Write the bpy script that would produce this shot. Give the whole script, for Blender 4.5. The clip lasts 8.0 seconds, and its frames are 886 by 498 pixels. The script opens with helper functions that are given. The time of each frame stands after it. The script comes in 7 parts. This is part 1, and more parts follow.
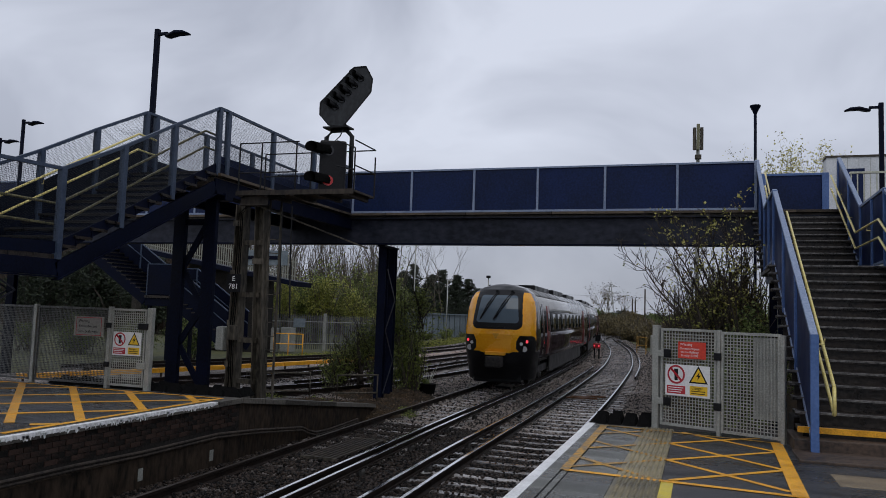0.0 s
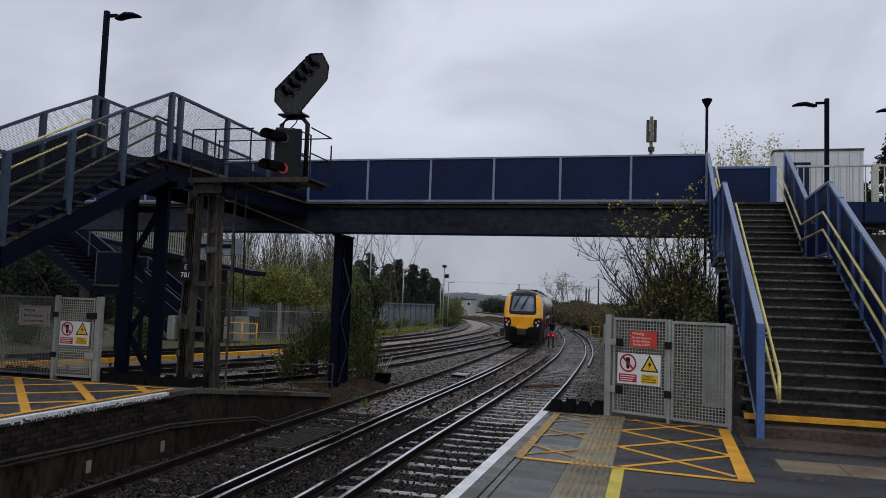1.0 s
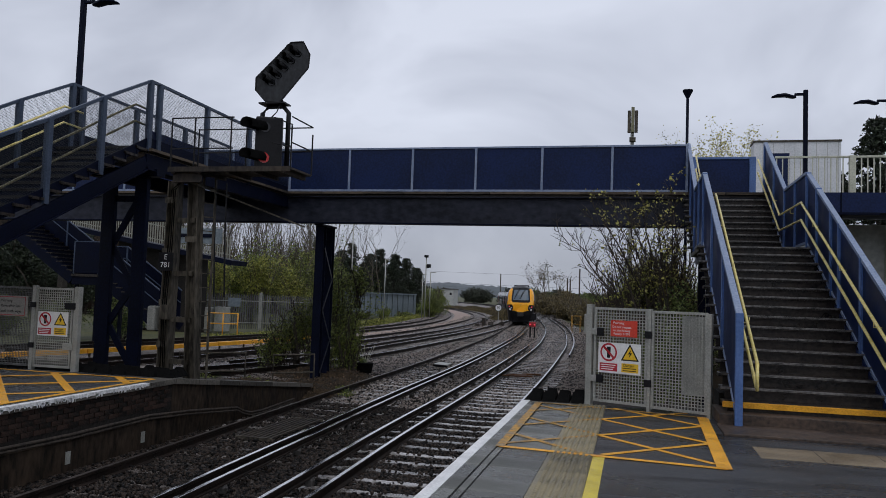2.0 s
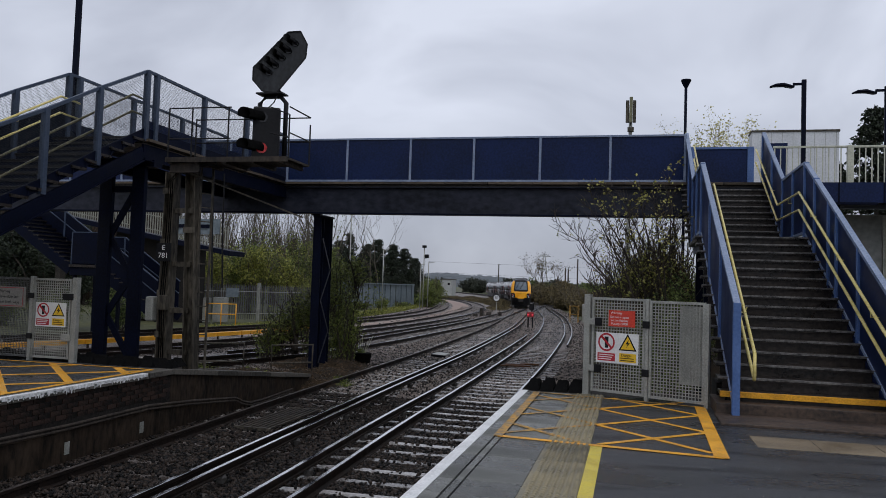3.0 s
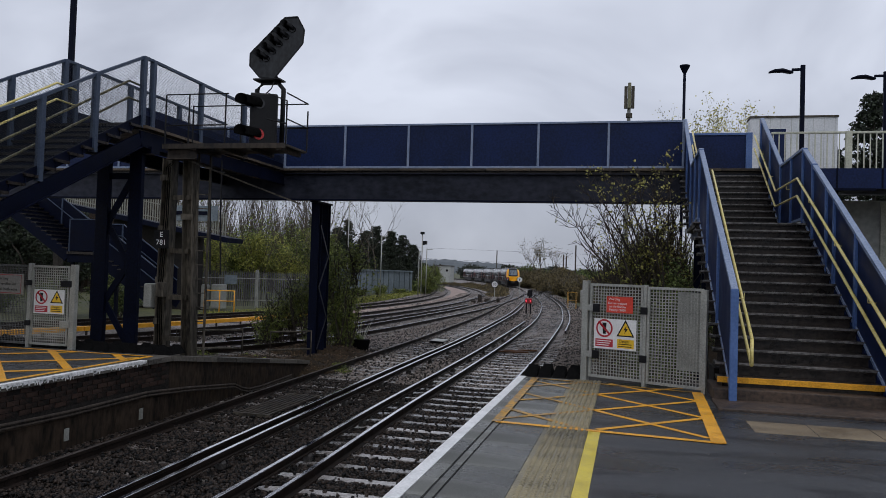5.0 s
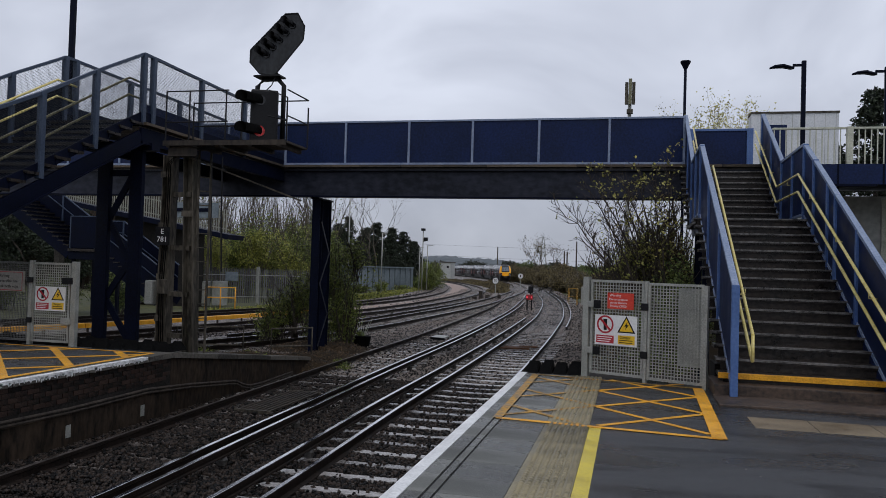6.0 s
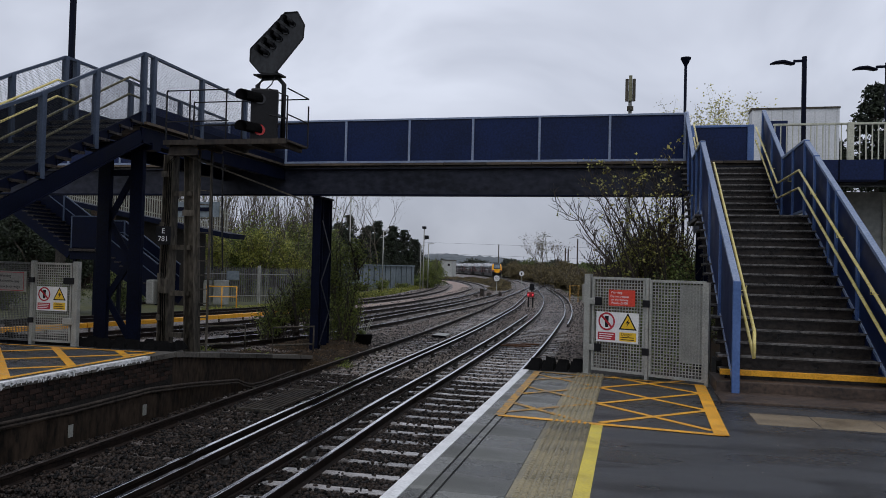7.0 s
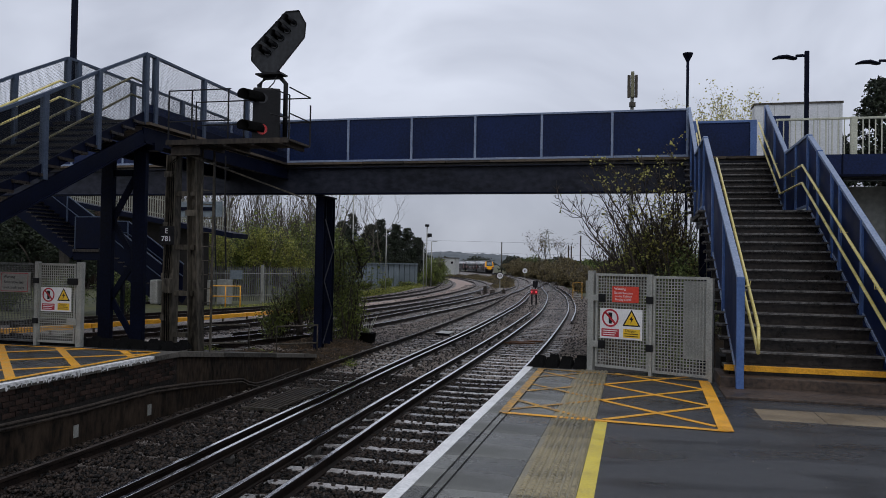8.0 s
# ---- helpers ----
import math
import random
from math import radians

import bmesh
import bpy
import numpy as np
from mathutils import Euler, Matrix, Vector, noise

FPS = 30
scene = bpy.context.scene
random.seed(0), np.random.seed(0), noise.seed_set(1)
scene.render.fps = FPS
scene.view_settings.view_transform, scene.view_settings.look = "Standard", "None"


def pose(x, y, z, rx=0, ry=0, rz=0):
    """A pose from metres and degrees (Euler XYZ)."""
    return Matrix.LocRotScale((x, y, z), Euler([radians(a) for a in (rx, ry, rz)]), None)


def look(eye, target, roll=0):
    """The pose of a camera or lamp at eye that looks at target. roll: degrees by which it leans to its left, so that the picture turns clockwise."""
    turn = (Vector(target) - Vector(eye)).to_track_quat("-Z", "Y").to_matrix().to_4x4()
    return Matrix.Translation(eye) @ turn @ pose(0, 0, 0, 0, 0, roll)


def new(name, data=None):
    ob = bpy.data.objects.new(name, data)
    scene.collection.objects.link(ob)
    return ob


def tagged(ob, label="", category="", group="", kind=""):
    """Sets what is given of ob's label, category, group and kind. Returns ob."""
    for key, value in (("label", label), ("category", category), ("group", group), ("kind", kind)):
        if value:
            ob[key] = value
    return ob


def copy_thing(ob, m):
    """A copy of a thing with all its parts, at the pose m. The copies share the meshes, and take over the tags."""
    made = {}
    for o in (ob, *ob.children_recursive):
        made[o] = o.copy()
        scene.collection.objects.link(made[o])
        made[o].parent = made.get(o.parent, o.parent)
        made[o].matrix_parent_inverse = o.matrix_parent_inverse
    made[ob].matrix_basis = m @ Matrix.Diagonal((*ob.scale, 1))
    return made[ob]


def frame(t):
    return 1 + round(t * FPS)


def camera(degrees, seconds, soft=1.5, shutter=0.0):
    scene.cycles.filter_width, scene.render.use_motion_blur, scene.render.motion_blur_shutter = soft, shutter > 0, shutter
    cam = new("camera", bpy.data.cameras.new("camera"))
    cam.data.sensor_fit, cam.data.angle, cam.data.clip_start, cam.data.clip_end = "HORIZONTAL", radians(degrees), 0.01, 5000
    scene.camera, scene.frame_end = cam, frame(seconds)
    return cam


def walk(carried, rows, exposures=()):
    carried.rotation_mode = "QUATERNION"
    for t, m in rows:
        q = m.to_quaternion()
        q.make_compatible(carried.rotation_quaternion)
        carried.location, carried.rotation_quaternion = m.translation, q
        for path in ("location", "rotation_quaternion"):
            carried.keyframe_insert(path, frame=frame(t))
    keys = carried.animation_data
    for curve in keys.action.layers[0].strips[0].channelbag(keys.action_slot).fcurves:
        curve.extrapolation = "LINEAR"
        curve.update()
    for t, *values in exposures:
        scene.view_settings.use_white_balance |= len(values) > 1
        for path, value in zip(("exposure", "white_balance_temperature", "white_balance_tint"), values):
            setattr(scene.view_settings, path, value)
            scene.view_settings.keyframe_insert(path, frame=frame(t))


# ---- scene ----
cam = camera(59.28, 8.0, soft=0.62)
EYE = 1.65
TURNS = [(0.0, 18.302, 94.723, -1.957), (0.5, 16.409, 94.39, -2.018), (1.0, 15.059, 94.059, -2.037), (1.5, 13.941, 93.723, -1.989),
         (3.0, 13.591, 92.652, -1.915), (3.5, 13.406, 92.329, -1.87), (4.0, 13.432, 92.074, -1.834), (4.5, 13.451, 91.847, -1.851),
         (6.0, 13.519, 91.401, -1.736), (6.5, 13.545, 91.312, -1.621), (7.0, 13.6, 91.247, -1.429), (7.5, 13.721, 91.178, -1.199),
         (8.0, 13.832, 91.083, -0.996)]
walk(cam, [(t, pose(0, 0, EYE, rx, ry, rz)) for t, rz, rx, ry in TURNS], [(0.0, -0.08), (1.5, -0.06), (3.0, 0.0), (8.0, 0.0)])

# ---- world: overcast sky ----
world = bpy.data.worlds.new("overcast")
scene.world = world
world.use_nodes = True
wn, wl = world.node_tree.nodes, world.node_tree.links
bg = wn["Background"]
bg.inputs["Strength"].default_value = 0.1
sky = wn.new("ShaderNodeTexSky")
sky.sky_type, sky.sun_disc = "NISHITA", False
sky.sun_elevation, sky.sun_rotation = radians(38), radians(200)
grey = wn.new("ShaderNodeHueSaturation")
grey.inputs["Saturation"].default_value = 0.3
grey.inputs["Value"].default_value = 0.8
wl.new(sky.outputs[0], grey.inputs["Color"])
tc = wn.new("ShaderNodeTexCoord")
mp = wn.new("ShaderNodeMapping")
mp.inputs["Scale"].default_value = (1.0, 1.0, 1.9)
wl.new(tc.outputs["Generated"], mp.inputs["Vector"])
n1 = wn.new("ShaderNodeTexNoise")
n1.inputs["Scale"].default_value, n1.inputs["Detail"].default_value, n1.inputs["Roughness"].default_value = 2.2, 5, 0.5
n1.inputs["Distortion"].default_value = 0.5
wl.new(mp.outputs[0], n1.inputs["Vector"])
cr = wn.new("ShaderNodeValToRGB")
cr.color_ramp.elements[0].position, cr.color_ramp.elements[0].color = 0.4, (4.95, 5.35, 6.5, 1)
cr.color_ramp.elements[1].position, cr.color_ramp.elements[1].color = 0.62, (7.5, 8.0, 9.35, 1)
wl.new(n1.outputs["Fac"], cr.inputs["Fac"])
sep = wn.new("ShaderNodeSeparateXYZ")
wl.new(tc.outputs["Generated"], sep.inputs[0])
mr = wn.new("ShaderNodeMapRange")
mr.inputs["From Min"].default_value, mr.inputs["From Max"].default_value = -0.02, 0.22
mr.inputs["To Min"].default_value, mr.inputs["To Max"].default_value = 0.6, 1.0
wl.new(sep.outputs["Z"], mr.inputs["Value"])
mul = wn.new("ShaderNodeMix")
mul.data_type, mul.blend_type = "RGBA", "MULTIPLY"
mul.inputs["Factor"].default_value = 1.0
wl.new(cr.outputs["Color"], mul.inputs[6])
wl.new(mr.outputs[0], mul.inputs[7])
mixs = wn.new("ShaderNodeMix")
mixs.data_type = "RGBA"
mixs.inputs["Factor"].default_value = 0.88
wl.new(grey.outputs[0], mixs.inputs[6])
wl.new(mul.outputs[2], mixs.inputs[7])
wl.new(mixs.outputs[2], bg.inputs["Color"])

sun_data = bpy.data.lights.new("sun", "SUN")
sun_data.energy, sun_data.angle, sun_data.color = 0.6, radians(35), (1.0, 0.97, 0.93)
sun = new("sun", sun_data)
sun.matrix_world = look((0, 0, 60), (-14, 30, 8))


# ---- materials ----
def material(name, dark, light, rough=0.6, metal=0.0, scale=3.0, fine=40.0, bump=0.2, spread=0.12, glow=0.0, spec=0.5, stretch=(1, 1, 1), per_piece=0.0, island=0.0, stain=0.0):
    """Two scales of noise between two colours, a roughness that follows them and a fine relief; stain: how dark its damp streaks are."""
    m = bpy.data.materials.new(name)
    m.use_nodes = True
    n, l = m.node_tree.nodes, m.node_tree.links
    b = n["Principled BSDF"]
    co = n.new("ShaderNodeTexCoord")
    ma = n.new("ShaderNodeMapping")
    ma.inputs["Scale"].default_value = stretch
    l.new(co.outputs["Object"], ma.inputs["Vector"])
    big = n.new("ShaderNodeTexNoise")
    big.inputs["Scale"].default_value, big.inputs["Detail"].default_value = scale, 5
    small = n.new("ShaderNodeTexNoise")
    small.inputs["Scale"].default_value, small.inputs["Detail"].default_value = fine, 4
    l.new(ma.outputs[0], big.inputs["Vector"])
    l.new(ma.outputs[0], small.inputs["Vector"])
    both = n.new("ShaderNodeMath")
    both.operation = "MULTIPLY_ADD"
    both.inputs[1].default_value = 0.55
    l.new(small.outputs["Fac"], both.inputs[0])
    half = n.new("ShaderNodeMath")
    half.operation = "MULTIPLY"
    half.inputs[1].default_value = 0.45
    l.new(big.outputs["Fac"], half.inputs[0])
    l.new(half.outputs[0], both.inputs[2])
    fac = both.outputs[0]
    if per_piece or island:
        if per_piece:
            info = n.new("ShaderNodeObjectInfo")
            rnd = info.outputs["Random"]
        else:
            info = n.new("ShaderNodeNewGeometry")
            rnd = info.outputs["Random Per Island"]
        add = n.new("ShaderNodeMath")
        add.operation = "MULTIPLY_ADD"
        add.inputs[1].default_value = per_piece or island
        l.new(rnd, add.inputs[0])
        off = n.new("ShaderNodeMath")
        off.operation = "SUBTRACT"
        off.inputs[1].default_value = (per_piece or island) / 2
        l.new(fac, off.inputs[0])
        l.new(off.outputs[0], add.inputs[2])
        fac = add.outputs[0]
    ramp = n.new("ShaderNodeValToRGB")
    ramp.color_ramp.elements[0].position, ramp.color_ramp.elements[0].color = 0.36, (*dark, 1)
    ramp.color_ramp.elements[1].position, ramp.color_ramp.elements[1].color = 0.62, (*light, 1)
    l.new(fac, ramp.inputs["Fac"])
    l.new(ramp.outputs["Color"], b.inputs["Base Color"])
    if stain:
        streak = n.new("ShaderNodeTexNoise")
        streak.inputs["Scale"].default_value, streak.inputs["Detail"].default_value, streak.inputs["Distortion"].default_value = 0.8, 4, 0.4
        long = n.new("ShaderNodeMapping")
        long.inputs["Scale"].default_value = (0.9, 2.6, 1)
        long.inputs["Rotation"].default_value = (0, 0, 0.35)
        l.new(co.outputs["Object"], long.inputs["Vector"])
        l.new(long.outputs[0], streak.inputs["Vector"])
        edge = n.new("ShaderNodeMapRange")
        edge.inputs["From Min"].default_value, edge.inputs["From Max"].default_value = 0.51, 0.62
        edge.inputs["To Min"].default_value, edge.inputs["To Max"].default_value = 0.0, stain
        l.new(streak.outputs["Fac"], edge.inputs["Value"])
        damp = n.new("ShaderNodeMix")
        damp.data_type = "RGBA"
        damp.inputs[7].default_value = (dark[0] * 0.6, dark[1] * 0.6, dark[2] * 0.6, 1)
        l.new(edge.outputs[0], damp.inputs["Factor"])
        l.new(ramp.outputs["Color"], damp.inputs[6])
        l.new(damp.outputs[2], b.inputs["Base Color"])
    rr = n.new("ShaderNodeMapRange")
    rr.inputs["From Min"].default_value, rr.inputs["From Max"].default_value = 0.35, 0.65
    rr.inputs["To Min"].default_value, rr.inputs["To Max"].default_value = max(rough - spread, 0.02), min(rough + spread, 1)
    l.new(big.outputs["Fac"], rr.inputs["Value"])
    l.new(rr.outputs[0], b.inputs["Roughness"])
    b.inputs["Metallic"].default_value = metal
    b.inputs["Specular IOR Level"].default_value = spec
    if bump:
        bp = n.new("ShaderNodeBump")
        bp.inputs["Strength"].default_value, bp.inputs["Distance"].default_value = bump, 0.01
        l.new(small.outputs["Fac"], bp.inputs["Height"])
        l.new(bp.outputs[0], b.inputs["Normal"])
    if glow:
        b.inputs["Emission Strength"].default_value = glow
        l.new(ramp.outputs["Color"], b.inputs["Emission Color"])
    return m


def glass(name, tint, rough=0.05):
    m = bpy.data.materials.new(name)
    m.use_nodes = True
    b = m.node_tree.nodes["Principled BSDF"]
    b.inputs["Base Color"].default_value = (*tint, 1)
    b.inputs["Roughness"].default_value = rough
    b.inputs["IOR"].default_value = 1.5
    b.inputs["Specular IOR Level"].default_value = 0.35
    return m


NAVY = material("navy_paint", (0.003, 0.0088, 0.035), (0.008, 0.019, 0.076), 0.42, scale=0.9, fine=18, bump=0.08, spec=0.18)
# Near-black navy; undersides, columns, legs and stringers carry their shade in it.
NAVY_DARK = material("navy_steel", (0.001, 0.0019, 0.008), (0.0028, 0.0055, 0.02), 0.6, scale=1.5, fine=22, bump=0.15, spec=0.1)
BLUE = material("light_blue_paint", (0.045, 0.1, 0.26), (0.085, 0.16, 0.37), 0.4, scale=2, fine=25, bump=0.06)
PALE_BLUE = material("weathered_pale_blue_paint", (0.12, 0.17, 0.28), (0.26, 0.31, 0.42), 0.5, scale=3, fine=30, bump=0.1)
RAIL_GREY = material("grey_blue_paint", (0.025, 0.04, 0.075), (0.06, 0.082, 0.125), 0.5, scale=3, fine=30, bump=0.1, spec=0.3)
GIRDER = material("dark_grey_blue_girder", (0.006, 0.0075, 0.013), (0.03, 0.033, 0.05), 0.5, scale=0.7, fine=4, bump=0.08, stretch=(1, 1, 1.6), spec=0.2)
RUSTY = material("rust_streaked_steel", (0.012, 0.01, 0.009), (0.06, 0.048, 0.038), 0.7, scale=1.6, fine=14, bump=0.4, stretch=(1, 1, 0.4), spec=0.25)
OLD_STEEL = material("weathered_olive_steel", (0.014, 0.0125, 0.01), (0.115, 0.1, 0.078), 0.65, scale=2, fine=16, bump=0.35, stretch=(1, 1, 0.3), spec=0.25)
PLANK = material("weathered_wood", (0.022, 0.016, 0.011), (0.12, 0.09, 0.062), 0.8, scale=2, fine=26, bump=0.5, stretch=(0.3, 3, 3), per_piece=0.25)
TREAD = material("dark_wet_tread", (0.0028, 0.0021, 0.0018), (0.044, 0.034, 0.028), 0.38, scale=2.5, fine=16, bump=0.6, spec=0.3, stretch=(1, 4, 1))
NOSING = material("worn_grey_nosing", (0.008, 0.007, 0.006), (0.2, 0.19, 0.18), 0.4, scale=5, fine=18, bump=0.3)
# Dark copy of the nosing, with the stairs' shadow put into its colour.
NOSING_SHADED = material("shaded_dark_nosing", (0.005, 0.0045, 0.004), (0.03, 0.027, 0.024), 0.5, scale=4, fine=30, bump=0.2, spec=0.2)
# Dull yellow for the near-side rails, their shade mixed into the paint colour.
RAIL_DULL = material("shaded_dull_yellow_handrail", (0.06, 0.055, 0.025), (0.27, 0.24, 0.12), 0.5, scale=5, fine=30, bump=0.2, spec=0.3)
LINE_WORN = material("nearly_worn_off_yellow_paint", (0.06, 0.052, 0.036), (0.62, 0.32, 0.03), 0.45, scale=6, fine=22, bump=0.25)
MAST_OLIVE = material("lichen_stained_antenna", (0.1, 0.1, 0.05), (0.24, 0.23, 0.14), 0.6, scale=3, fine=12, bump=0.1)
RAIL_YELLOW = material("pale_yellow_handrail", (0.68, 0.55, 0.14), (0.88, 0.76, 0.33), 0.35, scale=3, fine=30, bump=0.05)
LINE_YELLOW = material("worn_yellow_line_paint", (0.56, 0.25, 0.01), (0.9, 0.43, 0.022), 0.45, scale=4, fine=50, bump=0.25)
LINE_YELLOW_B = material("bright_yellow_line_paint", (0.5, 0.38, 0.03), (0.72, 0.58, 0.07), 0.4, scale=4, fine=50, bump=0.25)
LINE_WHITE = material("worn_white_paint", (0.58, 0.58, 0.57), (0.88, 0.88, 0.87), 0.5, scale=5, fine=40, bump=0.2)
TARMAC = material("wet_tarmac", (0.005, 0.0056, 0.007), (0.05, 0.052, 0.056), 0.36, scale=0.9, fine=110, bump=0.6, spread=0.22, spec=0.4, stretch=(0.45, 1.3, 1), stain=0.8)
PAVING = material("damp_grey_paving", (0.02, 0.021, 0.019), (0.22, 0.222, 0.2), 0.34, scale=1.3, fine=110, bump=0.7, spread=0.22, per_piece=0.12, spec=0.35, stain=0.35)
BUFF = material("buff_paving", (0.1, 0.073, 0.042), (0.25, 0.19, 0.115), 0.5, scale=2, fine=45, bump=0.3, per_piece=0.2)
TACTILE = material("buff_tactile_paving", (0.05, 0.044, 0.026), (0.3, 0.255, 0.155), 0.38, scale=2, fine=45, bump=0.4, per_piece=0.15, spec=0.35)
BRICK = material("sooty_brick", (0.006, 0.005, 0.004), (0.045, 0.026, 0.019), 0.7, scale=2.5, fine=35, bump=0.4, per_piece=0.3, spec=0.25)
MORTAR = material("dark_mortar", (0.008, 0.007, 0.006), (0.03, 0.026, 0.023), 0.85, scale=2, fine=30, bump=0.4, spec=0.2)
CONCRETE = material("stained_concrete", (0.01, 0.009, 0.0075), (0.062, 0.054, 0.045), 0.75, scale=1.2, fine=22, bump=0.4, spec=0.2)
# Lightened base carries part of the sky's sheen on the wet concrete.
SLEEPER = material("wet_concrete_sleeper", (0.08, 0.072, 0.066), (0.42, 0.395, 0.38), 0.25, scale=3, fine=40, bump=0.25, per_piece=0.3)


def gravel(name, dark, light, cell, rough=0.55, spec=0.35):
    """Packed stones: cells of their own tone with dark gaps, and broader dirty patches."""
    m = bpy.data.materials.new(name)
    m.use_nodes = True
    n, l = m.node_tree.nodes, m.node_tree.links
    b = n["Principled BSDF"]
    co = n.new("ShaderNodeTexCoord")
    cells = n.new("ShaderNodeTexVoronoi")
    cells.inputs["Scale"].default_value = cell
    patch = n.new("ShaderNodeTexNoise")
    patch.inputs["Scale"].default_value, patch.inputs["Detail"].default_value, patch.inputs["Roughness"].default_value = 0.9, 8, 0.7
    l.new(co.outputs["Object"], cells.inputs["Vector"])
    l.new(co.outputs["Object"], patch.inputs["Vector"])
    tone = n.new("ShaderNodeSeparateColor")
    l.new(cells.outputs["Color"], tone.inputs[0])
    add = n.new("ShaderNodeMath")
    add.operation = "MULTIPLY_ADD"
    add.inputs[1].default_value = 1.9
    add.inputs[2].default_value = -0.95
    l.new(patch.outputs["Fac"], add.inputs[0])
    both = n.new("ShaderNodeMath")
    both.operation = "MULTIPLY_ADD"
    both.inputs[1].default_value = 0.75
    l.new(tone.outputs[0], both.inputs[0])
    l.new(add.outputs[0], both.inputs[2])
    ramp = n.new("ShaderNodeValToRGB")
    ramp.color_ramp.elements[0].position, ramp.color_ramp.elements[0].color = 0.1, (*dark, 1)
    ramp.color_ramp.elements[1].position, ramp.color_ramp.elements[1].color = 0.85, (*light, 1)
    l.new(both.outputs[0], ramp.inputs["Fac"])
    l.new(ramp.outputs["Color"], b.inputs["Base Color"])
    b.inputs["Roughness"].default_value = rough
    b.inputs["Specular IOR Level"].default_value = spec
    bp = n.new("ShaderNodeBump")
    bp.inputs["Strength"].default_value, bp.inputs["Distance"].default_value = 1.0, 0.03
    bp.invert = True
    l.new(cells.outputs["Distance"], bp.inputs["Height"])
    l.new(bp.outputs[0], b.inputs["Normal"])
    return m


BALLAST = gravel("grey_ballast", (0.01, 0.0085, 0.007), (0.36, 0.31, 0.275), 17)
# Near bed and near stones: shaded gaps between stones painted as darker colour.
BALLAST_SHADED = gravel("shaded_ballast", (0.003, 0.0024, 0.002), (0.1, 0.08, 0.066), 17, spec=0.25)
STONE = material("shaded_ballast_stone", (0.0012, 0.0009, 0.0007), (0.044, 0.032, 0.025), 0.52, scale=9, fine=60, bump=0.4, island=1.1, spec=0.22)
# Paler stone copy for the distance: wet grazing sheen put into the colour.
STONE_SHEEN = material("sheen_pale_ballast_stone", (0.008, 0.0065, 0.0055), (0.28, 0.235, 0.205), 0.5, scale=9, fine=60, bump=0.4, island=1.1, spec=0.3)
OLD_WALL = material("sooty_rendered_wall", (0.0025, 0.002, 0.0015), (0.05, 0.034, 0.022), 0.7, scale=1.5, fine=9, bump=0.5, stretch=(1, 1.6, 0.6), spec=0.2)
FENCE = material("dull_palisade_steel", (0.035, 0.036, 0.036), (0.13, 0.133, 0.13), 0.55, scale=3, fine=30, bump=0.1, per_piece=0.3)
COPING = material("weathered_coping", (0.025, 0.022, 0.018), (0.13, 0.118, 0.1), 0.6, scale=1.6, fine=20, bump=0.4, per_piece=0.25)
PLINTH = material("rust_stained_step", (0.009, 0.0052, 0.0035), (0.085, 0.054, 0.036), 0.6, scale=2, fine=18, bump=0.4)
EDGE_WHITE = material("flaking_white_paint", (0.5, 0.5, 0.49), (0.95, 0.95, 0.94), 0.5, scale=7, fine=30, bump=0.2)
SLEEPER_DARK = material("grimy_concrete_sleeper", (0.014, 0.011, 0.0095), (0.22, 0.195, 0.18), 0.3, scale=1.5, fine=30, bump=0.25, per_piece=0.3, spec=0.25)
MESH = material("dark_wire_mesh", (0.005, 0.007, 0.011), (0.018, 0.023, 0.033), 0.5, scale=3, fine=30, bump=0.1, spec=0.2)
BALLAST_BROWN = material("rusty_brown_ballast", (0.17, 0.115, 0.09), (0.4, 0.29, 0.235), 0.7, scale=1.0, fine=20, bump=0.7)
RUST_RAIL = material("rusty_rail_side", (0.004, 0.003, 0.003), (0.024, 0.016, 0.012), 0.65, scale=3, fine=30, bump=0.3, spec=0.15)
RAIL_TOP = material("polished_rail_head", (0.55, 0.55, 0.57), (0.8, 0.8, 0.83), 0.16, metal=1.0, scale=2, fine=30, bump=0.03, spread=0.06)
RAIL_TOP_DULL = material("dull_rail_head", (0.04, 0.032, 0.028), (0.12, 0.1, 0.09), 0.5, metal=0.7, scale=2, fine=30, bump=0.05)
POT = material("grimy_insulator", (0.02, 0.018, 0.016), (0.07, 0.065, 0.06), 0.5)
GALV = material("galvanised_steel", (0.22, 0.224, 0.203), (0.38, 0.383, 0.35), 0.45, metal=0.2, scale=4, fine=40, bump=0.1)
# Galvanised copy darkened to paint in the dim background seen through the mesh.
GALV_DIM = material("dimmed_galvanised_steel", (0.04, 0.041, 0.04), (0.15, 0.152, 0.148), 0.55, metal=0.2, scale=3, fine=30, bump=0.1)
BLACK = material("black_paint", (0.004, 0.004, 0.005), (0.012, 0.012, 0.014), 0.45, scale=4, fine=40, bump=0.1, spec=0.2)
RUBBER = material("black_rubber", (0.0025, 0.0025, 0.0025), (0.007, 0.007, 0.007), 0.75, scale=6, fine=30, bump=0.5, spec=0.04)
IND_GREY = material("streaked_black_board", (0.005, 0.0055, 0.006), (0.034, 0.037, 0.042), 0.4, scale=2.2, fine=14, bump=0.1, stretch=(1, 1, 0.6), spec=0.3)
LENS = glass("dark_lens", (0.01, 0.01, 0.012))
RED_GLOW = material("red_signal_light", (0.28, 0.006, 0.006), (0.45, 0.02, 0.02), 0.3, bump=0, glow=0.07)
RED_BRIGHT = material("bright_red_light", (1.0, 0.05, 0.08), (1.0, 0.1, 0.14), 0.3, bump=0, glow=0.85)
RED_DULL = material("red_painted_housing", (0.2, 0.01, 0.012), (0.35, 0.02, 0.025), 0.4, bump=0.1)
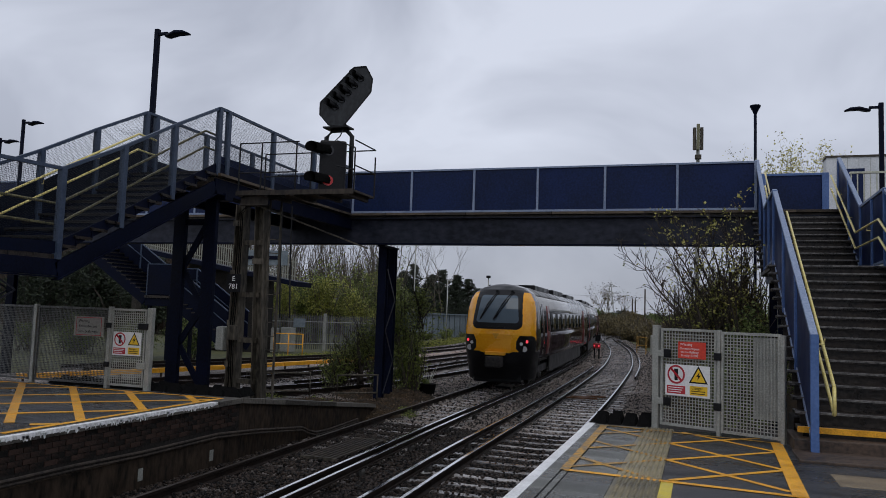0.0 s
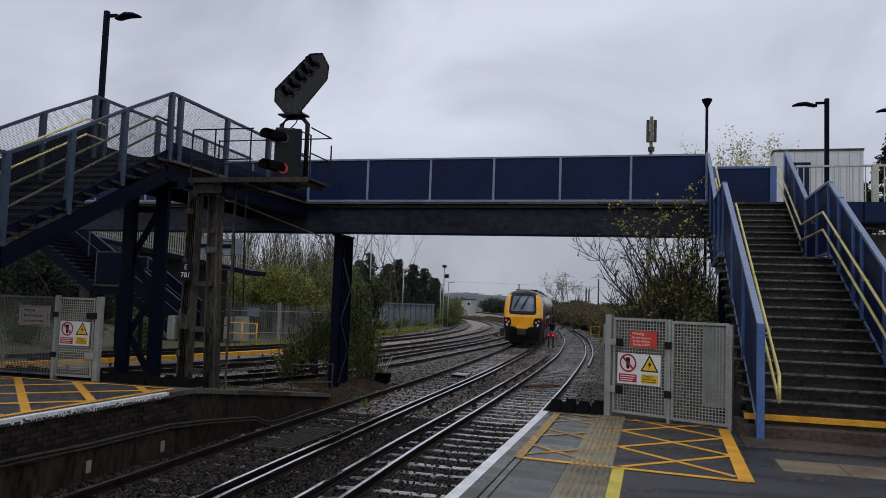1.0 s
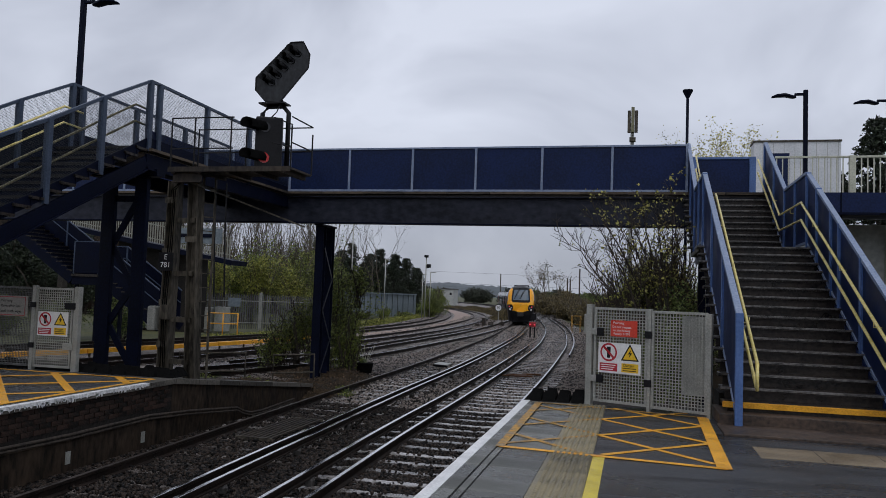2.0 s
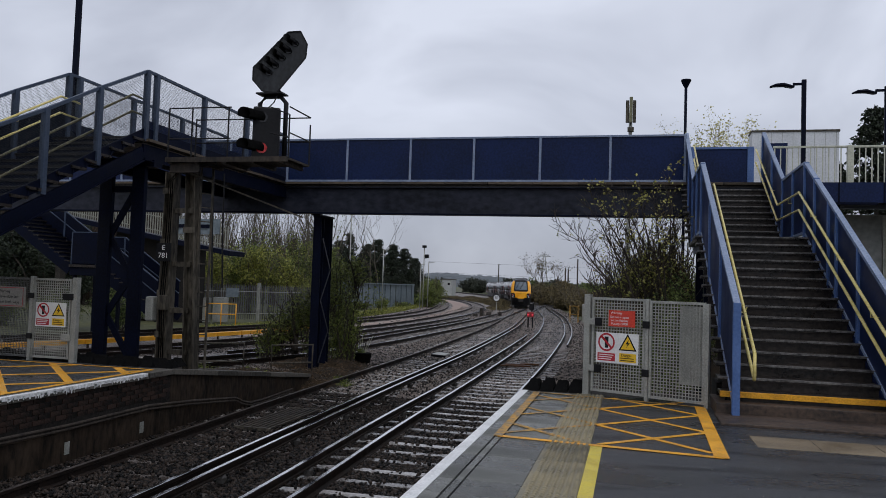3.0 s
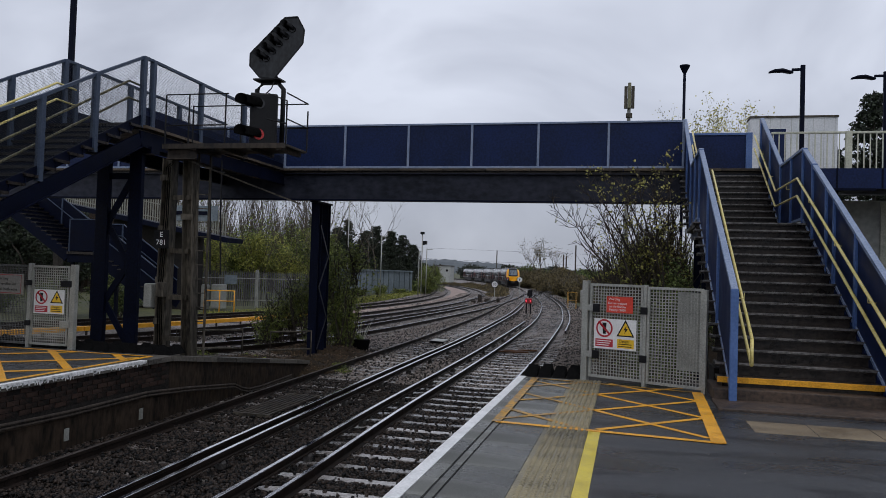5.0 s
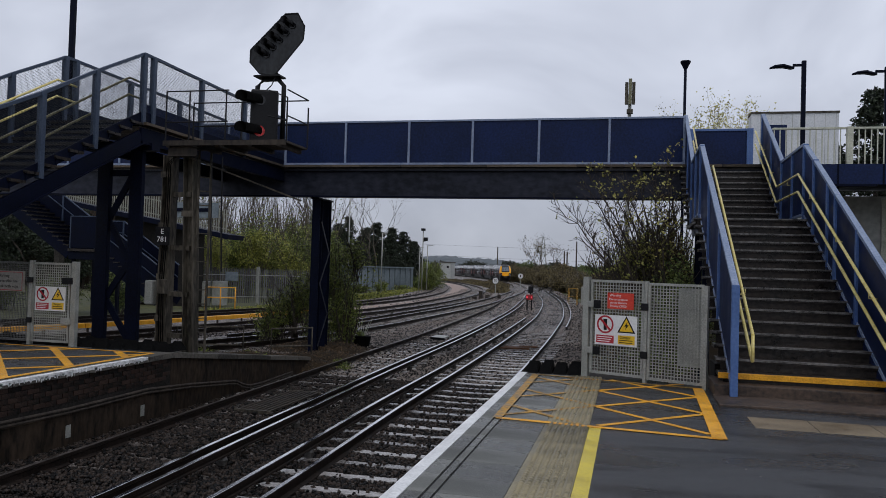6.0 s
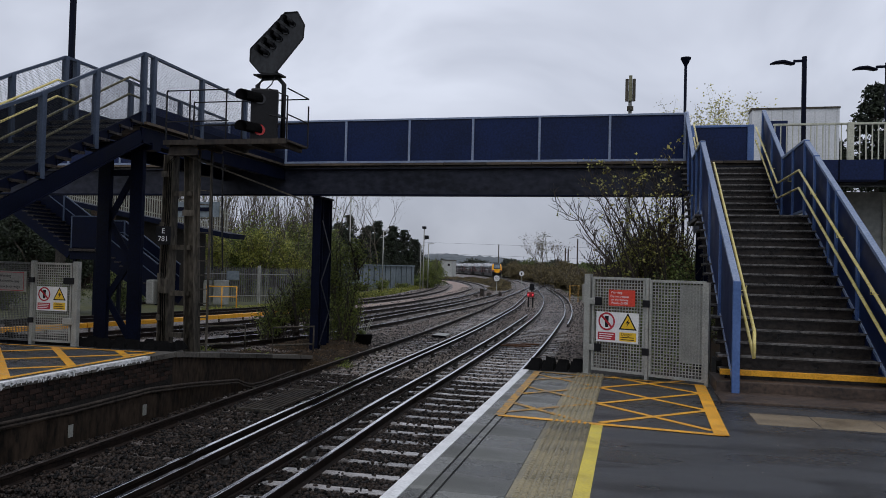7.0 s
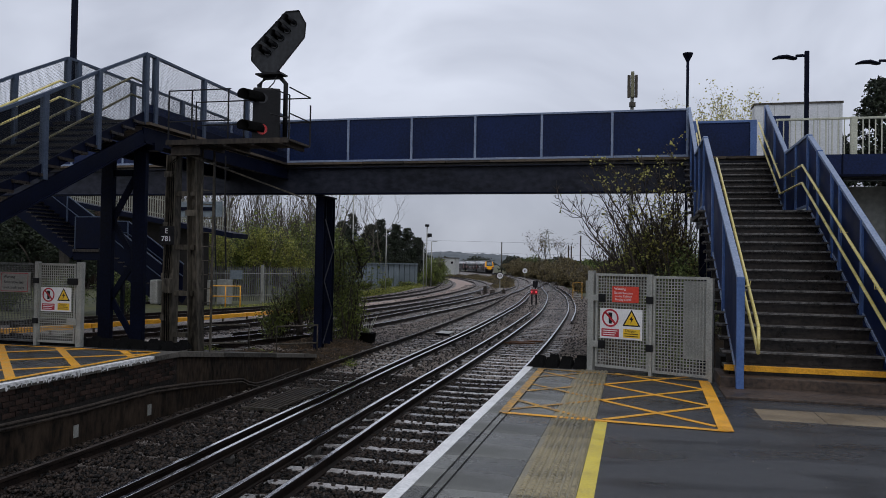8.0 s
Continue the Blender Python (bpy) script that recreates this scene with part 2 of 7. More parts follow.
HEADLAMP = glass("headlamp_glass", (0.6, 0.6, 0.62), 0.08)
SIGN_WHITE = material("white_sign_enamel", (0.62, 0.62, 0.62), (0.78, 0.78, 0.78), 0.35, scale=3, fine=30, bump=0.03)
SIGN_GREY = material("faded_beige_sign", (0.2, 0.19, 0.17), (0.33, 0.32, 0.29), 0.5, scale=3, fine=30, bump=0.05)
SIGN_RED = material("red_sign_enamel", (0.5, 0.03, 0.015), (0.68, 0.06, 0.03), 0.35, scale=3, fine=30, bump=0.03)
SIGN_MAROON = material("dark_red_sign_enamel", (0.32, 0.012, 0.02), (0.45, 0.02, 0.035), 0.35, bump=0.03)
SIGN_YELLOW = material("yellow_sign_enamel", (0.7, 0.42, 0.01), (0.8, 0.52, 0.03), 0.35, bump=0.03)
CREAM = material("cream_paint", (0.36, 0.37, 0.29), (0.6, 0.6, 0.49), 0.5, scale=3, fine=25, bump=0.1)
RUST_ORANGE = material("orange_rust", (0.05, 0.02, 0.008), (0.2, 0.085, 0.03), 0.75, scale=4, fine=25, bump=0.3)
# Cream copy for the approach railing, lowered so the colour holds its shade.
CREAM_SHADED = material("shaded_cream_paint", (0.15, 0.155, 0.13), (0.31, 0.31, 0.26), 0.6, scale=3, fine=25, bump=0.1)
CLAD = material("white_cladding", (0.5, 0.52, 0.54), (0.7, 0.71, 0.73), 0.5, scale=1, fine=15, bump=0.05)
SHED = material("blue_grey_cladding", (0.1, 0.13, 0.15), (0.19, 0.225, 0.25), 0.5, scale=0.5, fine=6, bump=0.1)
HUTWALL = material("pale_hut_render", (0.3, 0.31, 0.29), (0.5, 0.51, 0.48), 0.7, scale=0.5, fine=6, bump=0.1)
GRASS = material("rough_grass", (0.02, 0.026, 0.008), (0.1, 0.1, 0.035), 0.85, scale=0.35, fine=3.5, bump=0.8)
SOIL = material("leaf_strewn_soil", (0.008, 0.006, 0.004), (0.06, 0.04, 0.022), 0.9, scale=2, fine=26, bump=0.9, spec=0.15)
BARK = material("dark_bark", (0.016, 0.012, 0.009), (0.065, 0.05, 0.038), 0.85, scale=6, fine=40, bump=0.5)
BARK_GREY = material("grey_brown_twigs", (0.04, 0.034, 0.026), (0.13, 0.11, 0.085), 0.85, scale=6, fine=40, bump=0.4)
LEAF_BRIGHT = material("fresh_yellow_green_leaves", (0.09, 0.11, 0.014), (0.3, 0.3, 0.055), 0.55, scale=2, fine=8, bump=0, island=0.5)
LEAF_SHOOT = material("yellow_green_shoots", (0.17, 0.17, 0.03), (0.46, 0.42, 0.12), 0.55, scale=2, fine=8, bump=0, island=0.5)
LEAF_FALLEN = material("damp_fallen_leaves", (0.012, 0.008, 0.004), (0.12, 0.075, 0.04), 0.6, scale=2, fine=8, bump=0, island=0.8)
# Base raised beyond the leaf's own tone, painting light that shines through.
LEAF_PALE = material("pale_new_leaves", (0.38, 0.35, 0.12), (0.72, 0.68, 0.32), 0.6, scale=2, fine=8, bump=0, island=0.5)
LEAF_GREEN = material("spring_green_leaves", (0.04, 0.058, 0.009), (0.19, 0.225, 0.04), 0.6, scale=1, fine=6, bump=0, island=0.5)
LEAF_DARK = material("dark_green_leaves", (0.03, 0.048, 0.013), (0.15, 0.185, 0.052), 0.65, scale=1, fine=6, bump=0, island=0.5, spec=0.3)
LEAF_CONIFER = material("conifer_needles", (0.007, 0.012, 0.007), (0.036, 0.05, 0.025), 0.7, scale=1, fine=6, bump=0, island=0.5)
LEAF_BROWN = material("brown_bramble_leaves", (0.036, 0.028, 0.012), (0.17, 0.13, 0.05), 0.7, scale=1, fine=6, bump=0, island=0.6)
HILL = material("hazy_wooded_hill", (0.07, 0.085, 0.095), (0.14, 0.155, 0.165), 0.95, scale=0.02, fine=0.12, bump=0)
FARWOOD = material("far_hedge", (0.02, 0.026, 0.018), (0.055, 0.06, 0.04), 0.9, scale=0.3, fine=2, bump=0.6)
GRIT = material("pale_grit", (0.12, 0.1, 0.08), (0.42, 0.38, 0.33), 0.7, bump=0, island=0.8)
T_YELLOW = material("train_yellow", (0.93, 0.38, 0.012), (0.99, 0.47, 0.022), 0.25, scale=1.2, fine=12, bump=0.03)
T_BLACK = material("train_black", (0.004, 0.004, 0.005), (0.013, 0.013, 0.015), 0.4, scale=2, fine=20, bump=0.08, spec=0.25)
T_SIDE = material("train_maroon_brown", (0.024, 0.017, 0.02), (0.05, 0.038, 0.042), 0.1, scale=0.8, fine=10, bump=0.0, spread=0.04, spec=1.0)
T_SILVER = material("train_silver", (0.5, 0.505, 0.515), (0.64, 0.645, 0.655), 0.12, scale=0.8, fine=10, bump=0.0, spread=0.05)
T_ROOF = material("train_roof_grey", (0.18, 0.183, 0.188), (0.32, 0.323, 0.328), 0.28, metal=0.1, scale=1, fine=10, bump=0.05)
T_DOOR = material("train_door_red", (0.11, 0.024, 0.02), (0.17, 0.04, 0.034), 0.35, scale=1, fine=10, bump=0.02)
T_GLASS = material("train_window", (0.006, 0.008, 0.007), (0.014, 0.017, 0.015), 0.07, scale=1, fine=8, bump=0, spec=0.5, spread=0.03)
T_BAND = material("train_glossy_black", (0.006, 0.006, 0.007), (0.015, 0.015, 0.017), 0.1, scale=1, fine=8, bump=0, spec=0.6, spread=0.03)
# Blue-grey tint holds the sky's reflection, painted into the glass colour.
T_SCREEN = glass("train_windscreen", (0.11, 0.145, 0.18), 0.12)
T_UNDER = material("train_underframe", (0.01, 0.009, 0.009), (0.04, 0.036, 0.034), 0.7, scale=2, fine=14, bump=0.4)


# ---- building helpers ----
def thing(name, label, category, kind="", group=""):
    return tagged(new(name), label, category, group, kind)


def mesh_of(bm, mat, smooth=False):
    me = bpy.data.meshes.new("mesh")
    bmesh.ops.recalc_face_normals(bm, faces=bm.faces)
    bm.to_mesh(me)
    bm.free()
    me.materials.append(mat)
    if smooth:
        me.polygons.foreach_set("use_smooth", [True] * len(me.polygons))
    return me


def part(name, bm, mat, parent=None, label="", smooth=False):
    ob = new(name, bm if isinstance(bm, bpy.types.Mesh) else mesh_of(bm, mat, smooth))
    ob.parent = parent
    if label:
        ob["label"] = label
    return ob


def place(ob, x, y, z, rx=0, ry=0, rz=0):
    ob.matrix_basis = pose(x, y, z, rx, ry, rz)
    return ob


def box(bm, x0, x1, y0, y1, z0, z1, bevel=0.0):
    vs = [bm.verts.new((x, y, z)) for z in (z0, z1) for x, y in ((x0, y0), (x1, y0), (x1, y1), (x0, y1))]
    fs = [bm.faces.new([vs[i] for i in f]) for f in ((0, 3, 2, 1), (4, 5, 6, 7), (0, 1, 5, 4), (1, 2, 6, 5), (2, 3, 7, 6), (3, 0, 4, 7))]
    if bevel:
        es = list({e for f in fs for e in f.edges})
        bmesh.ops.bevel(bm, geom=es, offset=bevel, segments=2, affect="EDGES", profile=0.6)
    return bm


def boxes(*rows, bevel=0.0):
    bm = bmesh.new()
    for r in rows:
        box(bm, *r, bevel=bevel)
    return bm


def beam(bm, p, q, w, h):
    """A square bar from p to q, w wide and h deep."""
    p, q = Vector(p), Vector(q)
    d = (q - p).normalized()
    up = Vector((0, 0, 1)) if abs(d.z) < 0.98 else Vector((0, 1, 0))
    s = d.cross(up).normalized() * (w / 2)
    u = s.cross(d).normalized() * (h / 2)
    vs = [bm.verts.new(c + a * s + b * u) for c in (p, q) for a, b in ((-1, -1), (1, -1), (1, 1), (-1, 1))]
    for f in ((0, 1, 2, 3), (7, 6, 5, 4), (0, 4, 5, 1), (1, 5, 6, 2), (2, 6, 7, 3), (3, 7, 4, 0)):
        bm.faces.new([vs[i] for i in f])
    return bm


def beams(rows, w, h):
    bm = bmesh.new()
    for p, q in rows:
        beam(bm, p, q, w, h)
    return bm


def tube(bm, pts, r, n=8):
    """A round bar through the points; r one radius or one for each point."""
    pts = [Vector(p) for p in pts]
    rs = r if isinstance(r, (list, tuple)) else [r] * len(pts)
    rings = []
    for i, p in enumerate(pts):
        d = (pts[min(i + 1, len(pts) - 1)] - pts[max(i - 1, 0)]).normalized()
        up = Vector((0, 0, 1)) if abs(d.z) < 0.95 else Vector((1, 0, 0))
        s = d.cross(up).normalized()
        u = s.cross(d)
        rings.append([bm.verts.new(p + rs[i] * (math.cos(a) * s + math.sin(a) * u)) for a in (2 * math.pi * k / n for k in range(n))])
    for a, b in zip(rings, rings[1:]):
        for k in range(n):
            bm.faces.new((a[k], a[(k + 1) % n], b[(k + 1) % n], b[k]))
    bm.faces.new(rings[0][::-1])
    bm.faces.new(rings[-1])
    return bm


def prism(bm, outline, d):
    """A flat outline (points in order) pushed along the vector d."""
    d = Vector(d)
    a = [bm.verts.new(p) for p in outline]
    b = [bm.verts.new(Vector(p) + d) for p in outline]
    bm.faces.new(a[::-1])
    bm.faces.new(b)
    for i in range(len(a)):
        j = (i + 1) % len(a)
        bm.faces.new((a[i], a[j], b[j], b[i]))
    return bm


def wire_grid(bm, o, u, v, nu, nv, w, d=0.004):
    """Crossing flat bars over the parallelogram o, u, v."""
    o, u, v = Vector(o), Vector(u), Vector(v)
    for i in range(nu + 1):
        beam(bm, o + u * (i / nu), o + u * (i / nu) + v, w, d) if abs(v.normalized().z) < 0.98 else tube(bm, [o + u * (i / nu), o + u * (i / nu) + v], w * 0.6, 4)
    for j in range(nv + 1):
        beam(bm, o + v * (j / nv), o + v * (j / nv) + u, d, w)
    return bm


def bar(name, mat, parent, p, q, w, h, label=""):
    return part(name, beam(bmesh.new(), p, q, w, h), mat, parent, label)


def words(name, text, size, mat, parent, m, label=""):
    """Raised lettering in the built-in font; m is its pose in the parent's space."""
    cu = bpy.data.curves.new("letters", "FONT")
    cu.body, cu.size, cu.extrude, cu.align_x, cu.align_y = text, size, 0.0008, "CENTER", "CENTER"
    tmp = bpy.data.objects.new("letters", cu)
    scene.collection.objects.link(tmp)
    bpy.context.view_layer.update()
    me = bpy.data.meshes.new_from_object(tmp.evaluated_get(bpy.context.evaluated_depsgraph_get()))
    bpy.data.objects.remove(tmp)
    me.materials.clear()
    me.materials.append(mat)
    ob = new(name, me)
    ob.parent = parent
    ob.matrix_basis = m
    return ob


def smooth_x(points, y):
    """x of a track's centre line at y: a smooth curve through the points."""
    p = np.array(points, float)
    s = np.gradient(p[:, 0], p[:, 1])
    i = np.clip(np.searchsorted(p[:, 1], y) - 1, 0, len(p) - 2)
    h = p[i + 1, 1] - p[i, 1]
    t = (y - p[i, 1]) / h
    return (2 * t**3 - 3 * t**2 + 1) * p[i, 0] + (t**3 - 2 * t**2 + t) * h * s[i] + (3 * t**2 - 2 * t**3) * p[i + 1, 0] + (t**3 - t**2) * h * s[i + 1]
# ---- ground and railway ----
RAIL = -0.915
MAIN_A = [(-6.2, -40), (-6.2, 0), (-6.3, 7), (-6.5, 12), (-6.75, 19), (-7.0, 27.8), (-7.55, 39), (-8.3, 50.7), (-9.4, 62.7), (-11.2, 80), (-13.7, 99), (-19.3, 136), (-27.2, 173),
          (-33.6, 198), (-40.8, 222), (-62, 280), (-88, 335), (-126, 400), (-175, 470)]
MAIN_B = [(-3.05, -40), (-3.05, 0), (-3.1, 8), (-3.3, 13.5), (-3.42, 20), (-3.62, 27.7), (-3.9, 35), (-4.35, 44), (-5.2, 54.5), (-6.6, 68), (-8.5, 82), (-11.1, 100), (-15.9, 137), (-23.7, 174),
          (-30.1, 199), (-37.3, 223), (-58.5, 281), (-84, 337), (-122, 402)]
LOOP_C = [(-16.5, 13), (-13.6, 20), (-12.0, 25), (-11.2, 32), (-11.0, 41), (-10.9, 52), (-11.6, 70), (-13.3, 95)]
SIDING_D = [(-18.4, 19), (-16.5, 26), (-15.3, 33), (-14.7, 41), (-14.4, 50), (-14.7, 60), (-15.9, 76), (-18.4, 95), (-25.5, 123), (-33, 144), (-55, 190)]
SIDING_E = [(-24, 24), (-21.4, 33), (-19.3, 42), (-18.3, 52), (-18.4, 64), (-19.8, 78), (-23.6, 98), (-33.5, 134), (-43, 160), (-60, 195)]

ground = tagged(new("ground"), "rough grass and earth round the railway", "ground", kind="structure")
gm = bmesh.new()
ring = sorted({s * r for s in (-1, 1) for r in (0, 20, 45, 80, 130, 200, 320, 520, 900, 1500, 2500)})
gv = [[gm.verts.new((x, y, -1.35)) for x in ring] for y in ring]
for j in range(len(ring) - 1):
    for i in range(len(ring) - 1):
        gm.faces.new((gv[j][i], gv[j][i + 1], gv[j + 1][i + 1], gv[j + 1][i]))
ground.data = None
ground_sheet = part("ground_sheet", gm, GRASS, ground)


def ribbon(name, left, right, ys, z, mat, parent, lip=0.25, label=""):
    """A flat bed between two lines, with sloping shoulders down to the ground."""
    bm = bmesh.new()
    rows = []
    for y in ys:
        a, b = left(y), right(y)
        n = 7
        row = [bm.verts.new((a - 0.5, y, z - lip))]
        row += [bm.verts.new((a + (b - a) * k / n, y, z + 0.015 * noise.noise((a + (b - a) * k / n, y * 0.7, 3)))) for k in range(n + 1)]
        row += [bm.verts.new((b + 0.5, y, z - lip))]
        rows.append(row)
    for r, s in zip(rows, rows[1:]):
        for k in range(len(r) - 1):
            bm.faces.new((r[k], r[k + 1], s[k + 1], s[k]))
    return part(name, bm, mat, parent, label)


bed = thing("ballast_bed", "dark wet grey stone ballast under the tracks", "ballast", "structure")
YS = [-12 + 1.5 * i for i in range(60)] + [80 + 5 * i for i in range(62)]
BED_L = [(-30, -40), (-28, 12), (-24, 24), (-21.6, 42), (-20.8, 60), (-23, 80), (-29, 103), (-40, 138), (-58, 185), (-90, 260), (-190, 420)]
ribbon("ballast", lambda y: smooth_x(BED_L, y), lambda y: smooth_x(MAIN_B, y) + 2.6, [y for y in YS if y >= 18], -1.105, BALLAST, bed)
ribbon("shaded_ballast", lambda y: smooth_x(BED_L, y), lambda y: smooth_x(MAIN_B, y) + 2.6, [y for y in YS if y <= 18], -1.105, BALLAST_SHADED, bed, 0.25, "ballast between the platforms, darkened for its shaded gaps")
ribbon("walkway_strip", lambda y: smooth_x(SIDING_E, y) + 1.15, lambda y: smooth_x(SIDING_D, y) - 1.15, [34 + 4 * i for i in range(38)], -1.078, BALLAST_BROWN, bed, 0.02, "rusty brown gravel strip between sidings")


def swept(profile, centre, off, y0, y1, step, ztop):
    bm = bmesh.new()
    ys = np.linspace(y0, y1, int((y1 - y0) / step) + 1)
    rings = []
    for y in ys:
        x = smooth_x(centre, y)
        d = Vector((smooth_x(centre, y + 0.2) - smooth_x(centre, y - 0.2), 0.4, 0)).normalized()
        side = Vector((d.y, -d.x, 0))
        c = Vector((x, y, ztop)) + side * off
        rings.append([bm.verts.new(c + side * a + Vector((0, 0, b))) for a, b in profile])
    for r, s in zip(rings, rings[1:]):
        for k in range(len(r)):
            bm.faces.new((r[k], r[(k + 1) % len(r)], s[(k + 1) % len(s)], s[k]))
    bm.faces.new(rings[0][::-1])
    bm.faces.new(rings[-1])
    return bm


RAIL_PROFILE = [(-0.034, -0.003), (-0.035, -0.04), (-0.012, -0.055), (-0.012, -0.125), (-0.07, -0.142), (-0.07, -0.16), (0.07, -0.16), (0.07, -0.142), (0.012, -0.125), (0.012, -0.055), (0.035, -0.04), (0.034, -0.003)]
HEAD_PROFILE = [(-0.03, -0.004), (-0.026, 0.0), (0.026, 0.0), (0.03, -0.004)]
THIRD_PROFILE = [(-0.035, -0.003), (-0.035, -0.05), (-0.02, -0.06), (-0.02, -0.09), (-0.045, -0.1), (-0.045, -0.115), (0.045, -0.115), (0.045, -0.1), (0.02, -0.09), (0.02, -0.06), (0.035, -0.05), (0.035, -0.003)]



def sleeper_mesh(mat):
    bm = bmesh.new()
    stations = [(-1.25, -0.004), (-0.95, 0.004), (-0.55, 0.004), (-0.3, -0.005), (0.3, -0.005), (0.55, 0.004), (0.95, 0.004), (1.25, -0.004)]
    rings = [[bm.verts.new(p) for p in ((x, -0.12, -0.14), (x, -0.088, z), (x, 0.088, z), (x, 0.12, -0.14))] for x, z in stations]
    for r, s in zip(rings, rings[1:]):
        for k in range(4):
            bm.faces.new((r[k], r[(k + 1) % 4], s[(k + 1) % 4], s[k]))
    bm.faces.new(rings[0])
    bm.faces.new(rings[-1][::-1])
    return mesh_of(bm, mat)


SLEEPER_MESH = sleeper_mesh(SLEEPER)
DARK_SLEEPER_MESH = sleeper_mesh(SLEEPER_DARK)


def track(label, centre, y0, y1, sleepers_to, heads, third=(), step=1.5, pale_from=-20, pale_to=0):
    t = thing("railway_track", label, "railway track", "structure", "tracks")
    for off, dull in ((-0.752, heads[0]), (0.752, heads[1])):
        r = part("rail", swept(RAIL_PROFILE, centre, off, y0, y1, step, RAIL), RUST_RAIL, t)
        part("rail_head", swept(HEAD_PROFILE, centre, off, y0, y1, step, RAIL), RAIL_TOP_DULL if dull else RAIL_TOP, r, "worn rail head")
    for off, a, b in third:
        r = part("conductor_rail", swept(THIRD_PROFILE, centre, off, a, b, step, RAIL + 0.076), RUST_RAIL, t, "electrified third rail on insulators")
        part("rail_head", swept(HEAD_PROFILE, centre, off, a, b, step, RAIL + 0.076), RAIL_TOP, r)
        pots = bmesh.new()
        for k in range(int((b - a) / 2.6)):
            y = a + 1.3 + 2.6 * k
            x = smooth_x(centre, y) + off
            tube(pots, [(x, y, RAIL - 0.15), (x, y, RAIL - 0.08), (x, y, RAIL - 0.04)], [0.07, 0.075, 0.05], 8)
        part("insulators", pots, POT, r)
    y = y0 + 0.4
    far = []
    while y < y1:
        x = smooth_x(centre, y)
        a = math.degrees(math.atan((smooth_x(centre, y + 0.2) - smooth_x(centre, y - 0.2)) / 0.4))
        m = pose(x, y, RAIL - 0.148 + random.uniform(-0.006, 0.004), 0, 0, -a + random.uniform(-0.5, 0.5))
        if y < sleepers_to:
            s = part("sleeper", SLEEPER_MESH if pale_from < y < pale_to else DARK_SLEEPER_MESH, None, t)
            s.matrix_basis = m
        else:
            far.append(m)
        y += 0.66
    if far:
        bm = bmesh.new()
        for m in far:
            bm.from_mesh(SLEEPER_MESH)
            bm.verts.ensure_lookup_table()
            bmesh.ops.transform(bm, matrix=m, verts=bm.verts[-32:])
        tagged(part("far_sleepers", bm, SLEEPER_DARK, t), kind="stuff")
    return t


track_a = track("curving main line with concrete sleepers and third rail", MAIN_A, -6, 470, 62, (True, False), [(1.16, 3, 62)], pale_from=13.4, pale_to=44)
track_b = track("platform line with pale concrete sleepers and third rail", MAIN_B, -6, 395, 62, (False, False), [(-1.16, -4, 41.5), (1.17, 35.5, 100)], pale_to=27)
track_c = track("loop line that joins the main line", LOOP_C, 13.5, 94, 20, (False, False), [(-1.16, 24, 60)])
track_d = track("siding that curves away past the sheds", SIDING_D, 19.5, 185, 20, (True, True), [(1.16, 24, 90)])
track_e = track("outer siding that curves away past the sheds", SIDING_E, 25, 190, 20, (True, True))
CROSSOVER = [(-10.25, 71), (-11.0, 82), (-11.9, 94), (-13.0, 110), (-14.2, 125)]
BRANCH_F = [(-8.9, 85), (-10.7, 100), (-12.0, 118), (-12.6, 135), (-11.5, 160), (-8, 190)]
track_x = track("crossover between the two running lines", CROSSOVER, 71, 124, 20, (False, False))
track_f = track("line that diverges beyond the junction", BRANCH_F, 85, 188, 20, (False, False))


